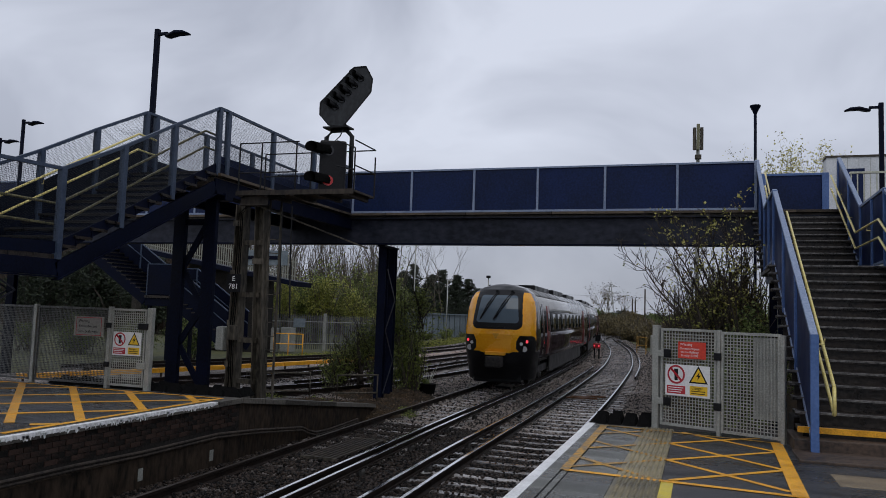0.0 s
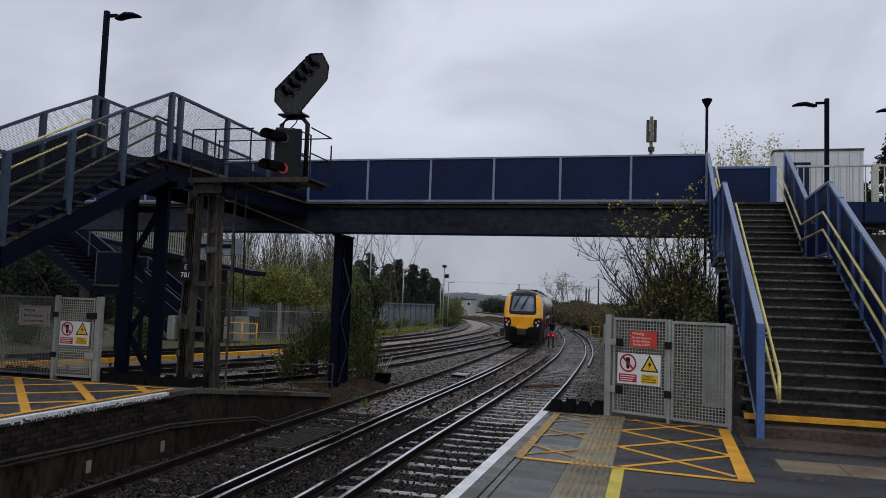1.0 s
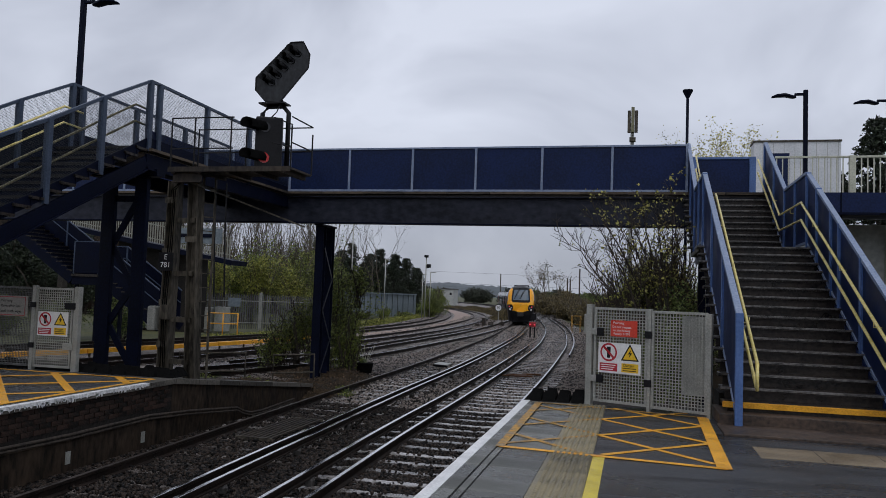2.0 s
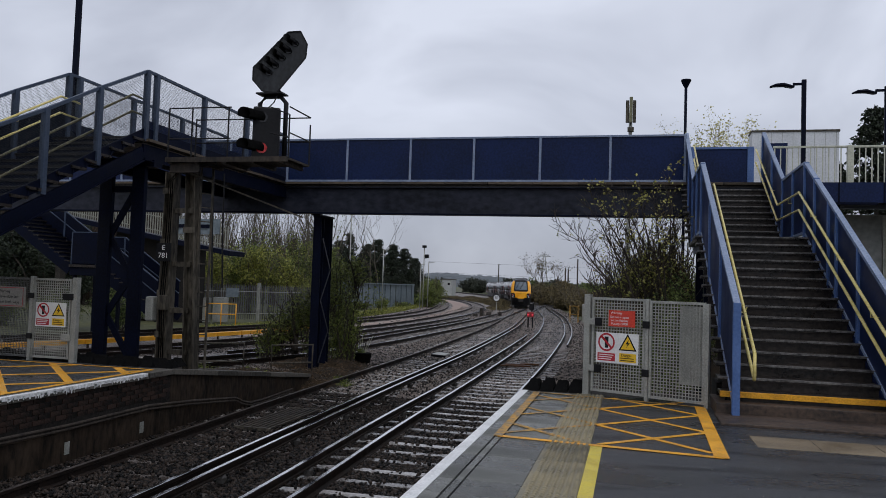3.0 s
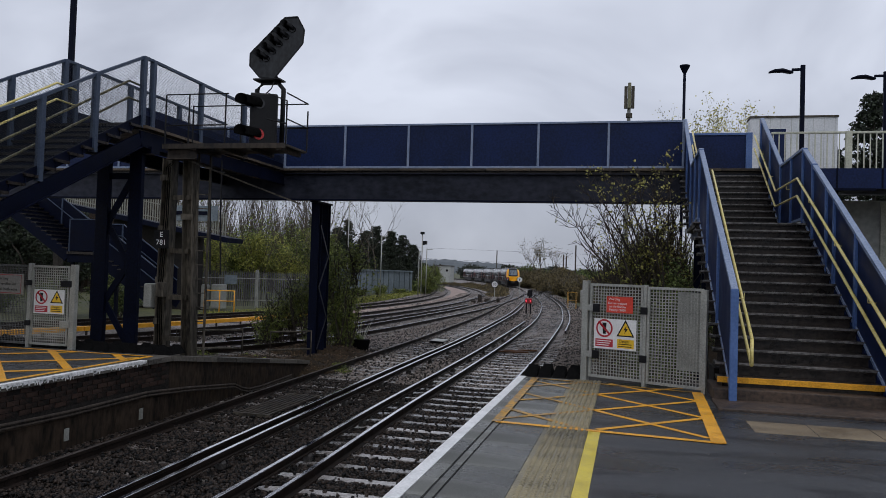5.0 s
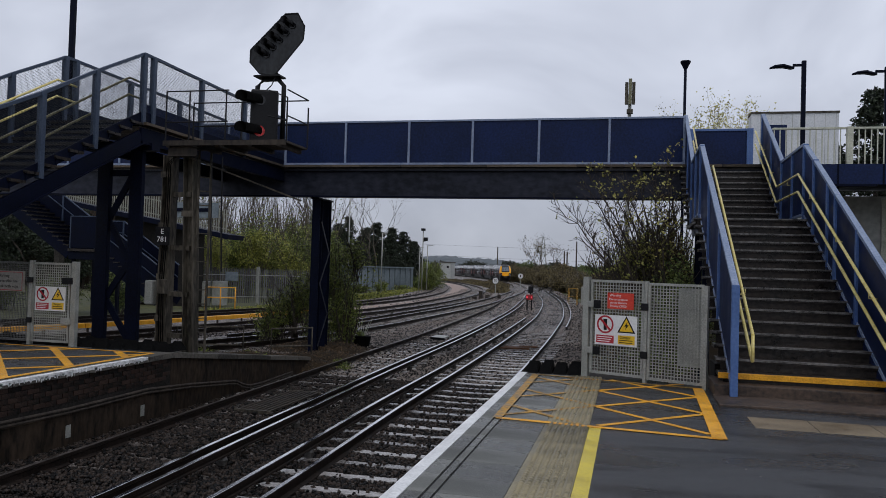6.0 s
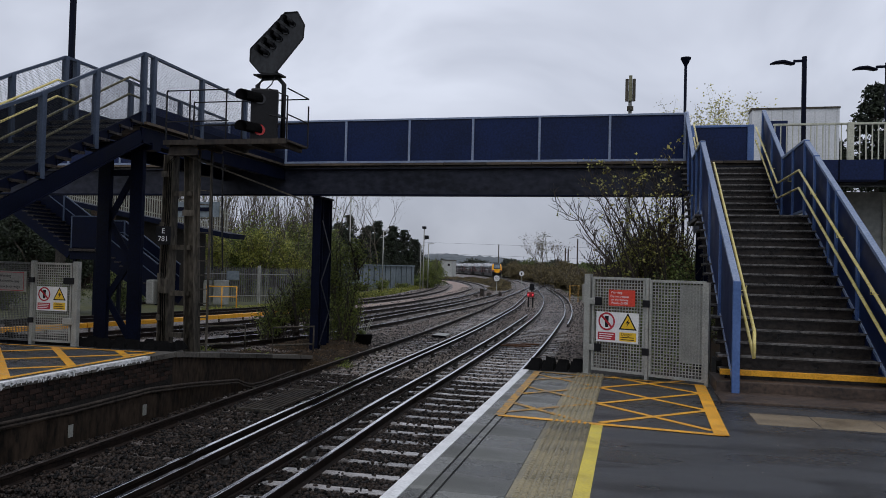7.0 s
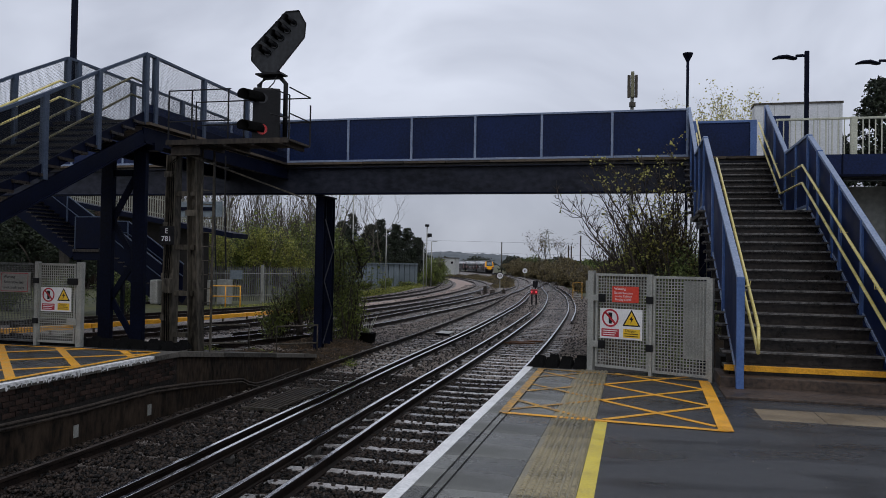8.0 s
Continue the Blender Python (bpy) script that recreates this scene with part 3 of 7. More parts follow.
def stones(name, label, regions, seed, mat, size=1.0):
    """Loose angular stones, joined into one mesh."""
    rng = np.random.default_rng(seed)
    unit = np.array([(-1, -1, -1), (1, -1, -1), (1, 1, -1), (-1, 1, -1), (-1, -1, 1), (1, -1, 1), (1, 1, 1), (-1, 1, 1)], float)
    quads = np.array([(0, 3, 2, 1), (4, 5, 6, 7), (0, 1, 5, 4), (1, 2, 6, 5), (2, 3, 7, 6), (3, 0, 4, 7)])
    pos = []
    for x0, x1, y0, y1, per_m2, follow in regions:
        n = int((x1 - x0) * (y1 - y0) * per_m2)
        y = rng.uniform(y0, y1, n)
        x = rng.uniform(x0, x1, n)
        if follow is not None:
            cy = np.linspace(y0, y1, 60)
            x += np.interp(y, cy, [smooth_x(follow, v) for v in cy])
        pos.append(np.c_[x, y])
    pos = np.vstack(pos)
    ph = (pos[:, 1] + 5.6) % 0.66
    over = np.minimum(ph, 0.66 - ph) < 0.1
    lift = np.zeros(len(pos))
    for line in (MAIN_A, MAIN_B):
        gy = np.linspace(0, 60, 200)
        over_x = np.abs(pos[:, 0] - np.interp(pos[:, 1], gy, [smooth_x(line, v) for v in gy])) < 1.27
        on_top = over & over_x
        keep = ~on_top | (rng.random(len(pos)) < (0.5 if line is MAIN_A else 0.05))
        lift[on_top] = 0.036
        pos, over, lift = pos[keep], over[keep], lift[keep]
    n = len(pos)
    size = size * rng.uniform(0.01, 0.023, (n, 1, 1)) * rng.uniform(0.7, 1.3, (n, 1, 3))
    v = unit[None] * size * rng.uniform(0.6, 1.15, (n, 8, 3))
    a, b = rng.uniform(0, 6.28, n), rng.uniform(-0.7, 0.7, n)
    ca, sa, cb, sb = np.cos(a)[:, None], np.sin(a)[:, None], np.cos(b)[:, None], np.sin(b)[:, None]
    x, y, z = v[..., 0], v[..., 1] * cb - v[..., 2] * sb, v[..., 1] * sb + v[..., 2] * cb
    v = np.stack([x * ca - y * sa, x * sa + y * ca, z], -1)
    v[..., 0] += pos[:, 0:1]
    v[..., 1] += pos[:, 1:2]
    v[..., 2] += -1.094 + rng.uniform(-0.012, 0.022, (n, 1)) + lift[:, None]
    f = (quads[None] + (np.arange(n) * 8)[:, None, None]).reshape(-1, 4)
    me = bpy.data.meshes.new("stones")
    me.vertices.add(n * 8)
    me.vertices.foreach_set("co", v.reshape(-1))
    me.loops.add(len(f) * 4)
    me.loops.foreach_set("vertex_index", f.reshape(-1))
    me.polygons.add(len(f))
    me.polygons.foreach_set("loop_start", np.arange(len(f)) * 4)
    me.update(calc_edges=True)
    me.materials.append(mat)
    return tagged(new(name, me), label, "gravel", kind="stuff")


stones("ballast_stones", "loose angular wet grey ballast stones",
       [(-1.5, 1.45, 4, 12, 1150, MAIN_A), (1.45, 2.45, 4, 12, 1000, MAIN_A), (-0.75, 0.75, 4, 12, 1150, MAIN_B), (0.75, 1.5, 4, 12, 350, MAIN_B),
        (-1.6, 2.5, 12, 18, 800, MAIN_A), (-0.75, 1.5, 12, 18, 800, MAIN_B)], 5, STONE)
stones("ballast_stones", "grey-brown ballast stones beyond the platforms, paled for grazing sheen",
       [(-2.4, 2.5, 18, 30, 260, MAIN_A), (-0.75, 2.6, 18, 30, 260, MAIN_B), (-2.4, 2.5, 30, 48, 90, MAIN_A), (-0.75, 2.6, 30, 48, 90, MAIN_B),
        (-4.5, -1.6, 15, 30, 150, MAIN_A), (-2.0, 2.0, 22, 44, 90, LOOP_C), (-2.0, 2.0, 24, 46, 80, SIDING_D), (1.5, 3.4, 13, 24, 320, MAIN_B)], 6, STONE_SHEEN, 1.1)
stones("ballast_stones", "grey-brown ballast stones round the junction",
       [(-2.4, 2.5, 48, 100, 26, MAIN_A), (0.75, 2.6, 48, 100, 30, MAIN_B), (-0.75, 0.75, 48, 80, 20, MAIN_B), (-2.0, 2.0, 44, 80, 22, LOOP_C), (-2.2, 2.2, 46, 100, 20, SIDING_D), (-2.4, 0.75, 40, 100, 16, SIDING_E)], 7, STONE_SHEEN, 1.9)

# ---- right platform ----
EDGE = -1.7
plat_r = thing("platform", "wet tarmac station platform with painted edge lines", "platform", "structure")
part("platform_body", boxes((EDGE + 0.12, 9, -14, 12.62, -1.4, -0.03)), CONCRETE, plat_r)
part("tarmac", boxes((-0.262, 9, -14, 12.6, -0.03, 0.0)), TARMAC, plat_r, "dark wet tarmac")
part("tarmac_strip", boxes((-0.385, -0.262, 8.5, 12.6, -0.03, 0.0)), TARMAC, plat_r)
part("edge_line", boxes((EDGE, EDGE + 0.115, -14, 12.66, -0.12, 0.004)), LINE_WHITE, plat_r, "worn white edge line on the coping")
part("drain_slot", boxes((-1.6, -1.3, -14, 12.62, -0.03, -0.014)), BLACK, plat_r)
SLAB = mesh_of(boxes((0, 0.488, -0.497, 0.497, -0.03, 0.0), bevel=0.003), PAVING)
STRIP = mesh_of(boxes((0, 0.062, -0.497, 0.497, -0.03, -0.001), bevel=0.003), PAVING)
COPE = mesh_of(boxes((0, 0.138, -0.497, 0.497, -0.03, 0.0), bevel=0.003), PAVING)
TSLAB = bmesh.new()
box(TSLAB, -0.036, 0.425, -0.497, 0.497, -0.03, 0.0)
for i in range(7):
    for j in range(14):
        cx, cy = 0.03 + i * 0.0605, -0.46 + j * 0.0708
        a = [TSLAB.verts.new((cx + dx, cy + dy, 0.0)) for dx, dy in ((-0.024, -0.024), (0.024, -0.024), (0.024, 0.024), (-0.024, 0.024))]
        b = [TSLAB.verts.new((cx + dx, cy + dy, 0.014)) for dx, dy in ((-0.011, -0.011), (0.011, -0.011), (0.011, 0.011), (-0.011, 0.011))]
        TSLAB.faces.new(b)
        for k in range(4):
            TSLAB.faces.new((a[k], a[(k + 1) % 4], b[(k + 1) % 4], b[k]))
TSLAB = mesh_of(TSLAB, TACTILE)
for k in range(17):
    y = 12.1 - 1.0 * k
    place(part("paving_slab", SLAB, None, plat_r), -1.343, y, random.uniform(-0.001, 0.001))
    place(part("coping_slab", COPE, None, plat_r), -1.583, y, 0)
    place(part("coping_strip", STRIP, None, plat_r), -1.425, y, 0)
    place(part("tactile_slab", TSLAB, None, plat_r), -0.815, y, 0)
part("yellow_line", boxes((-0.385, -0.262, -14, 8.5, -0.03, 0.0045)), LINE_YELLOW_B, plat_r, "bright yellow line beside the tactile paving")


def hatch(x0, x1, y0, y1, sums, diffs, w, parent, edges, worn=False):
    """Yellow cross-hatching at 45 degrees, clipped to its box."""
    def clipped(s, c):
        pts = []
        for x in (x0, x1):
            y = c - s * x
            if y0 <= y <= y1:
                pts.append((x, y))
        for y in (y0, y1):
            x = (c - y) * s
            if x0 < x < x1:
                pts.append((x, y))
        return pts
    for k, (s, cs) in enumerate(((1, sums), (-1, diffs))):
        for c in cs:
            p = clipped(s, c)
            if len(p) > 1:
                a, b = sorted(p)
                cut = -0.39
                if worn and a[0] < cut < b[0]:
                    m = (cut, a[1] + (b[1] - a[1]) * (cut - a[0]) / (b[0] - a[0]))
                    bar("hatch_line", LINE_WORN, parent, (*a, 0.008 + 0.0015 * k), (*m, 0.008 + 0.0015 * k), w * 0.9, 0.003)
                    a = m
                mat = LINE_WORN if worn and b[0] <= cut else LINE_YELLOW
                bar("hatch_line", mat, parent, (*a, 0.004 + 0.0015 * k + 0.004 * (mat is LINE_WORN)), (*b, 0.004 + 0.0015 * k + 0.004 * (mat is LINE_WORN)), w, 0.003)
    for k, (p, q, ww) in enumerate(edges):
        bar("hatch_border", LINE_WORN if worn and k in (1, 2) else LINE_YELLOW, parent, (*p, 0.0075 + 0.0012 * k), (*q, 0.0075 + 0.0012 * k), ww, 0.003)


hatch(-1.38, 0.93, 8.6, 12.35, (8.1, 9.45, 10.75, 12.1), (8.9, 10.2, 11.55, 12.9), 0.075, plat_r,
      [((-1.4, 8.62), (0.95, 8.38), 0.09), ((-1.38, 12.45), (1.02, 11.95), 0.07), ((-1.4, 8.6), (-1.42, 12.45), 0.1), ((0.92, 8.35), (1.0, 11.98), 0.15)], True)
for k in range(10):
    part("buff_slab", boxes((1.38 + 0.66 * k, 2.03 + 0.66 * k, 9.15, 9.85, -0.03, 0.004), bevel=0.004), BUFF, plat_r)
part("drain_grate", boxes(*[(2.65 + 0.045 * k, 2.68 + 0.045 * k, 7.8, 8.2, -0.02, 0.005) for k in range(9)], (2.63, 3.07, 7.78, 7.8, -0.02, 0.006), (2.63, 3.07, 8.2, 8.22, -0.02, 0.006)), RUSTY, plat_r, "small rusty drain grate")

# ---- left platform with its ramp ----
plat_l = thing("platform", "older station platform with sooty brick face and end ramp", "platform", "structure")
LX = -7.85
part("platform_body", boxes((-14.6, LX - 0.06, -10, 12.4, -1.4, -0.03)), MORTAR, plat_l)
part("tarmac", boxes((-14.6, LX - 0.42, -10, 12.4, -0.03, 0.0)), TARMAC, plat_l, "dark wet tarmac")
for k in range(24):
    part("coping_slab", boxes((LX - 0.42, LX, 11.68 - 0.75 * k, 12.422 - 0.75 * k, -0.09, 0.0), bevel=0.006), COPING, plat_l)
part("edge_line", boxes((LX - 0.1, LX + 0.004, -10, 11.62, -0.045, 0.0045)), EDGE_WHITE, plat_l, "worn white edge line flaking over the brick")
flakes = bmesh.new()
rng = random.Random(9)
for k in range(130):
    y = 5.2 + 6.4 * rng.random()
    w, h = rng.uniform(0.006, 0.035), rng.uniform(0.008, 0.055) * rng.choice((0.4, 0.7, 1.0))
    x = LX + 0.0045
    prism(flakes, [(x, y - w, -0.02), (x, y + w, -0.02), (x, y + w * rng.uniform(0.2, 0.9), -0.045 - h * 0.6), (x, y + w * rng.uniform(-0.4, 0.3), -0.045 - h), (x, y - w * rng.uniform(0.3, 0.9), -0.045 - h * 0.5)], (0.003, 0, 0))
tagged(part("paint_flakes", flakes, EDGE_WHITE, plat_l, "ragged white paint running down the coping"), kind="stuff")
ramp = bmesh.new()
prism(ramp, [(LX - 0.06, 12.4, -0.03), (LX - 0.06, 18.6, -0.745), (LX - 0.06, 18.6, -1.4), (LX - 0.06, 12.4, -1.4)], (-4.8, 0, 0))
part("ramp", ramp, OLD_WALL, plat_l, "sloping concrete platform end")
for k in range(8):
    y = 12.43 + 0.77 * k
    c = bmesh.new()
    z0, z1 = -(y - 12.4) * 0.115, -(y + 0.75 - 12.4) * 0.115
    prism(c, [(LX, y, z0), (LX, y + 0.75, z1), (LX, y + 0.75, z1 - 0.09), (LX, y, z0 - 0.09)], (-0.42, 0, 0))
    part("coping_slab", c, COPING, plat_l)
hatch(-13.2, -8.15, 8.2, 12.1, (-4.5, -3.2, -1.9, -0.55, 0.68, 1.97, 3.3), (16.6, 18.3, 20, 21.7, 23.4, 25.1), 0.13, plat_l,
      [((-8.1, 7.5), (-8.1, 12.1), 0.1), ((-8.1, 12.1), (-13.2, 12.1), 0.08)])
pipe = bmesh.new()
RUN = [(-6, -0.5), (8.4, -0.51), (9.7, -0.54), (11.6, -0.53), (12.85, -0.62), (14.6, -0.79), (14.9, -0.9), (15.2, -0.97), (15.8, -0.99), (16.4, -0.97), (17.35, -0.94)]
for dz, r in ((0.0, 0.024), (-0.055, 0.02)):
    tube(pipe, [(LX + 0.045, y, z + dz) for y, z in RUN], r, 8)
part("cable_duct", pipe, RUSTY, plat_l, "dark cable run along the brick face")
part("plinth", boxes((LX - 0.06, LX + 0.012, -10, 12.4, -1.4, -0.62)), OLD_WALL, plat_l, "stained rendered lower wall")
for y, z in ((9.74, -0.87), (11.5, -0.87)):
    part("wall_plate", boxes((LX + 0.012, LX + 0.024, y - 0.05, y + 0.05, z - 0.09, z + 0.09), bevel=0.004), GALV, plat_l, "small flaking white plate")

# black rubber trespass guards at the platform ends
def guard(x0, x1, y, z, n):
    g = thing("trespass_guard", "row of black rubber wedges across the platform end", "trespass guard")
    for k in range(n):
        xa = x0 + (x1 - x0) * k / n
        xb = x0 + (x1 - x0) * (k + 0.92) / n
        bm = bmesh.new()
        for j in range(3):
            ya = y + 0.22 * j
            h = 0.13 + 0.03 * ((k + j) % 2)
            v = [bm.verts.new(p) for p in ((xa, ya, z), (xb, ya, z), (xb, ya + 0.21, z), (xa, ya + 0.21, z), ((xa + xb) / 2 - 0.075, ya + 0.12, z + h), ((xa + xb) / 2 + 0.075, ya + 0.12, z + h))]
            for f in ((0, 3, 2, 1), (0, 1, 5, 4), (1, 2, 5), (2, 3, 4, 5), (3, 0, 4)):
                bm.faces.new([v[i] for i in f])
        part("wedge", bm, RUBBER, g)


guard(-1.62, -0.72, 12.66, 0.0, 4)
part("end_slab", boxes((EDGE + 0.1, 1.3, 12.62, 13.4, -1.4, -0.004)), CONCRETE, plat_r)
guard(-12.4, -8.0, 12.45, -0.02, 14)

# ---- footbridge ----
bridge = thing("footbridge", "navy blue steel footbridge over the tracks", "footbridge")
BY0, BY1 = 22.0, 24.2
POSTS = [-8.41 - 1.94 * k for k in range(9, 0, -1)] + [-8.41, -6.43, -4.52, -2.6, -0.65, 1.34]
for y, s in ((BY0, -1), (BY1, 1)):
    low = 3.72 if s < 0 else 3.98
    g = part("girder", boxes((-27, 3.6, y - 0.012, y + 0.012, low, 4.5)), GIRDER, bridge, "dark steel plate girder")
    part("top_flange", boxes((-27, 3.6, y - 0.14, y + 0.14, 4.47, 4.5)), GIRDER, g)
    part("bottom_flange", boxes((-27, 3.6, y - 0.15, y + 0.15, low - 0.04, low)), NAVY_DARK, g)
    for k in range(18):
        x = -26 + 1.74 * k
        if y == BY1:
            part("stiffener", boxes((x - 0.008, x + 0.008, y - 0.1, y + 0.1, low, 4.47)), GIRDER, g)
    for a, b in zip(POSTS, POSTS[1:]):
        part("parapet_panel", boxes((a + 0.03, b - 0.03, y - 0.01, y + 0.012, 4.72, 5.92)), NAVY, bridge)
    for x in POSTS:
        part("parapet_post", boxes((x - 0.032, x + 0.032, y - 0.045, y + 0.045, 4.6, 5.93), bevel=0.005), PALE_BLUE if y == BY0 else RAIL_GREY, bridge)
    part("top_rail", boxes((POSTS[0], 1.38, y - 0.045, y + 0.045, 5.92, 5.975), bevel=0.008), PALE_BLUE, bridge, "weathered pale blue top rail")
    part("bottom_rail", boxes((POSTS[0], 1.38, y - 0.04, y + 0.04, 4.66, 4.72), bevel=0.006), PALE_BLUE, bridge, "weathered pale blue bottom rail")
part("deck", boxes((-27, 3.6, BY0 - 0.1, BY1 + 0.1, 4.5, 4.56)), TREAD, bridge, "dark deck boards")
for k in range(24):
    x = -27 + 1.275 * k
    part("deck_board", boxes((x, x + 1.26, BY0 - 0.22, BY0 + 0.05, 4.565, 4.635), bevel=0.006), PLANK, bridge)
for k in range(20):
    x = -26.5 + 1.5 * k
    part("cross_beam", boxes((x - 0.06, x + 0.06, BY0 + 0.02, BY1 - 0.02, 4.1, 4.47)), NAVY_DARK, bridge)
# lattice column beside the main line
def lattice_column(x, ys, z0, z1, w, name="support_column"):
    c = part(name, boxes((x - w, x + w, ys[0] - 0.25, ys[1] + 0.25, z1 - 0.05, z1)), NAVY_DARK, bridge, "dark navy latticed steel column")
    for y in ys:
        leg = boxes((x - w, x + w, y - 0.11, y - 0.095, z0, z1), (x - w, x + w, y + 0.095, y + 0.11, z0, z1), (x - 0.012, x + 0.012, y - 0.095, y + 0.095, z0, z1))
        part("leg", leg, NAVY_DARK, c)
    z, up, n = z0 + 0.5, True, 0
    while z + 0.9 < z1:
        a, b = (ys if up else ys[::-1])
        part("lacing", beams([((x - w - 0.01, a, z), (x - w - 0.01, b, z + 0.95)), ((x + w + 0.01, a, z), (x + w + 0.01, b, z + 0.95))], 0.012, 0.07), GIRDER, c)
        z += 0.95
        up = not up
    return c


lattice_column(-9.37, (22.3, 23.0), -1.35, 3.68, 0.13)
lattice_column(-26.0, (22.15, 24.0), -1.35, 3.68, 0.17)


# ---- stairs ----
def flight(parent, x0, x1, y0, z0, y1, z1, n, over, first=None, edge=NOSING, back=TREAD):
    """Open steps from (y0, z0) up to (y1, z1), each with its tread, riser and nosing."""
    g, r = (y1 - y0) / n, (z1 - z0) / n
    for k in range(n):
        y, z = y0 + g * k, z0 + r * (k + 1)
        t = part("tread", boxes((x0 - over, x1 + over, y - 0.02, y + g + 0.01, z - 0.05, z)), TREAD, parent)
        part("nosing", boxes((x0 - over - 0.003, x1 + over + 0.003, y - 0.032, y + 0.03, z - 0.028 if first is None or k else z - 0.075, z + 0.004), bevel=0.004), first if (first and k == 0) else edge, t, "bright yellow nosing" if (first and k == 0) else "")
        part("riser", boxes((x0 - over * 0.6, x1 + over * 0.6, y + 0.02, y + 0.035, z - r, z - 0.05)), back, t)


def side_wall(parent, x, line, bot, posts, panel, face, top, mirror=1):
    """A stair's side: panels between posts under a sloping top rail. line: (y, z) of its top; bot: depth of the panel below it."""
    for (ya, za), (yb, zb) in zip(line, line[1:]):
        b = bmesh.new()
        prism(b, [(x - 0.012, ya, za), (x - 0.012, yb, zb), (x - 0.012, yb, zb - bot), (x - 0.012, ya, za - bot)], (0.024, 0, 0))
        part("side_panel", b, panel, parent)
        bar("top_rail", top, parent, (x, ya, za), (x, yb, zb), 0.09, 0.055)
        bar("bottom_rail", top, parent, (x, ya, za - bot), (x, yb, zb - bot), 0.06, 0.05)
    for y, z, h in posts:
        part("post", boxes((x - 0.045, x + 0.045, y - 0.045, y + 0.045, z - h, z), bevel=0.006), face, parent)


def handrail(parent, x, off, line, drop, posts, mat=None):
    """Two round handrails on brackets, joined at their lower end."""
    h = part("handrail", bmesh_tube([(x + off, y, z) for y, z in line], 0.024), mat or RAIL_YELLOW, parent, "round pale yellow handrail", True)
    part("handrail", bmesh_tube([(x + off, y, z - drop) for y, z in line], 0.024), mat or RAIL_YELLOW, parent, "round pale yellow handrail", True)
    for y, z in posts:
        part("bracket", bmesh_tube([(x, y, z - 0.1), (x + off, y, z - 0.1), (x + off, y, z - 0.02)], 0.009, 6), mat or RAIL_YELLOW, h)


def bmesh_tube(pts, r, n=10):
    return tube(bmesh.new(), pts, r, n)


stair_r = thing("staircase", "navy steel station staircase with dark treads and yellow handrails", "staircase")
SX0, SX1 = 1.4, 3.4
part("plinth", boxes((1.14, 4.6, 10.5, 11.36, -0.02, 0.03), (1.16, 4.6, 11.33, 12.3, 0.0, 0.17), bevel=0.012), PLINTH, stair_r, "rust-stained concrete base step")
part("brick_base", boxes((1.25, 3.6, 12.2, 12.9, 0.0, 0.35)), MORTAR, stair_r)
flight(stair_r, SX0, SX1, 11.62, 0.13, 17.0, 2.83, 16, 0.16, LINE_YELLOW)
part("landing", boxes((SX0 - 0.1, SX1 + 0.1, 17.0, 19.5, 2.75, 2.83)), TREAD, stair_r, "dark half landing")
flight(stair_r, SX0, SX1, 19.5, 2.83, 22.2, 4.6, 10, 0.16)
part("top_edge", boxes((SX0 - 0.16, SX1 + 0.1, 22.1, 22.24, 4.56, 4.64)), LINE_WHITE, stair_r, "pale top step edge")
part("top_floor", boxes((SX0 - 0.1, SX1 + 0.1, 22.24, BY1 + 0.1, 4.565, 4.6)), TREAD, stair_r)
TOPLINE = [(11.25, 1.52), (17.05, 4.38)], [(17.05, 4.38), (19.45, 4.36)], [(19.45, 4.36), (22.4, 6.06)]
LEFT_POSTS = [(11.25, 1.54, 1.54), (13.1, 2.43, 1.5), (15.0, 3.37, 1.5), (17.0, 4.38, 1.6)]
for x, m in ((SX0, 1), (SX1, -1)):
    for seg in TOPLINE:
        side_wall(stair_r, x, seg, 1.42, [], NAVY, BLUE, PALE_BLUE)
    for y, z, h in LEFT_POSTS + [(19.45, 4.36, 1.55), (20.9, 5.2, 1.5), (22.4, 6.06, 1.5)] + ([(14.43, 3.1, 1.5), (16.1, 3.94, 1.5), (18.2, 4.36, 1.5)] if m < 0 else [(18.2, 4.36, 1.5)]):
        part("post", boxes((x - 0.05, x + 0.05, y - 0.05, y + 0.05, z - h, z), bevel=0.006), BLUE, stair_r)
    for (ya, za), (yb, zb) in (((11.4, 0.0), (17.0, 2.7)), ((19.5, 2.7), (22.2, 4.45)), ((17.0, 2.7), (19.5, 2.7))):
        bar("stringer", NAVY, stair_r, (x + 0.03 * m, ya, za), (x + 0.03 * m, yb, zb), 0.02, 0.26)
    off = 0.24 if m > 0 else 0.12
    line = [(11.3, 0.87), (17.2, 3.96), (19.5, 3.96), (22.9, 5.8)] if m > 0 else [(10.95, 0.98), (17.07, 3.78), (19.5, 3.78), (22.9, 5.7)]
    handrail(stair_r, x, off * m, line, 0.36, [(12.1, 1.5), (14, 2.38), (16, 3.29), (18.2, 3.78), (20.5, 4.35), (21.9, 5.13)])
    part("handrail_end", bmesh_tube([(x + off * m, line[0][0], line[0][1]), (x + off * m, line[0][0] - 0.02, line[0][1] - 0.36)], 0.024), RAIL_YELLOW, stair_r, "", True)
for x in (1.55, 3.25):
    part("landing_leg", boxes((x - 0.08, x + 0.08, 17.1, 17.26, -1.3, 2.75), (x - 0.08, x + 0.08, 19.2, 19.36, -1.3, 2.75)), NAVY_DARK, stair_r)
back = thing("screen_panel", "navy steel panel closing the bridge behind the stairhead", "bridge panel")
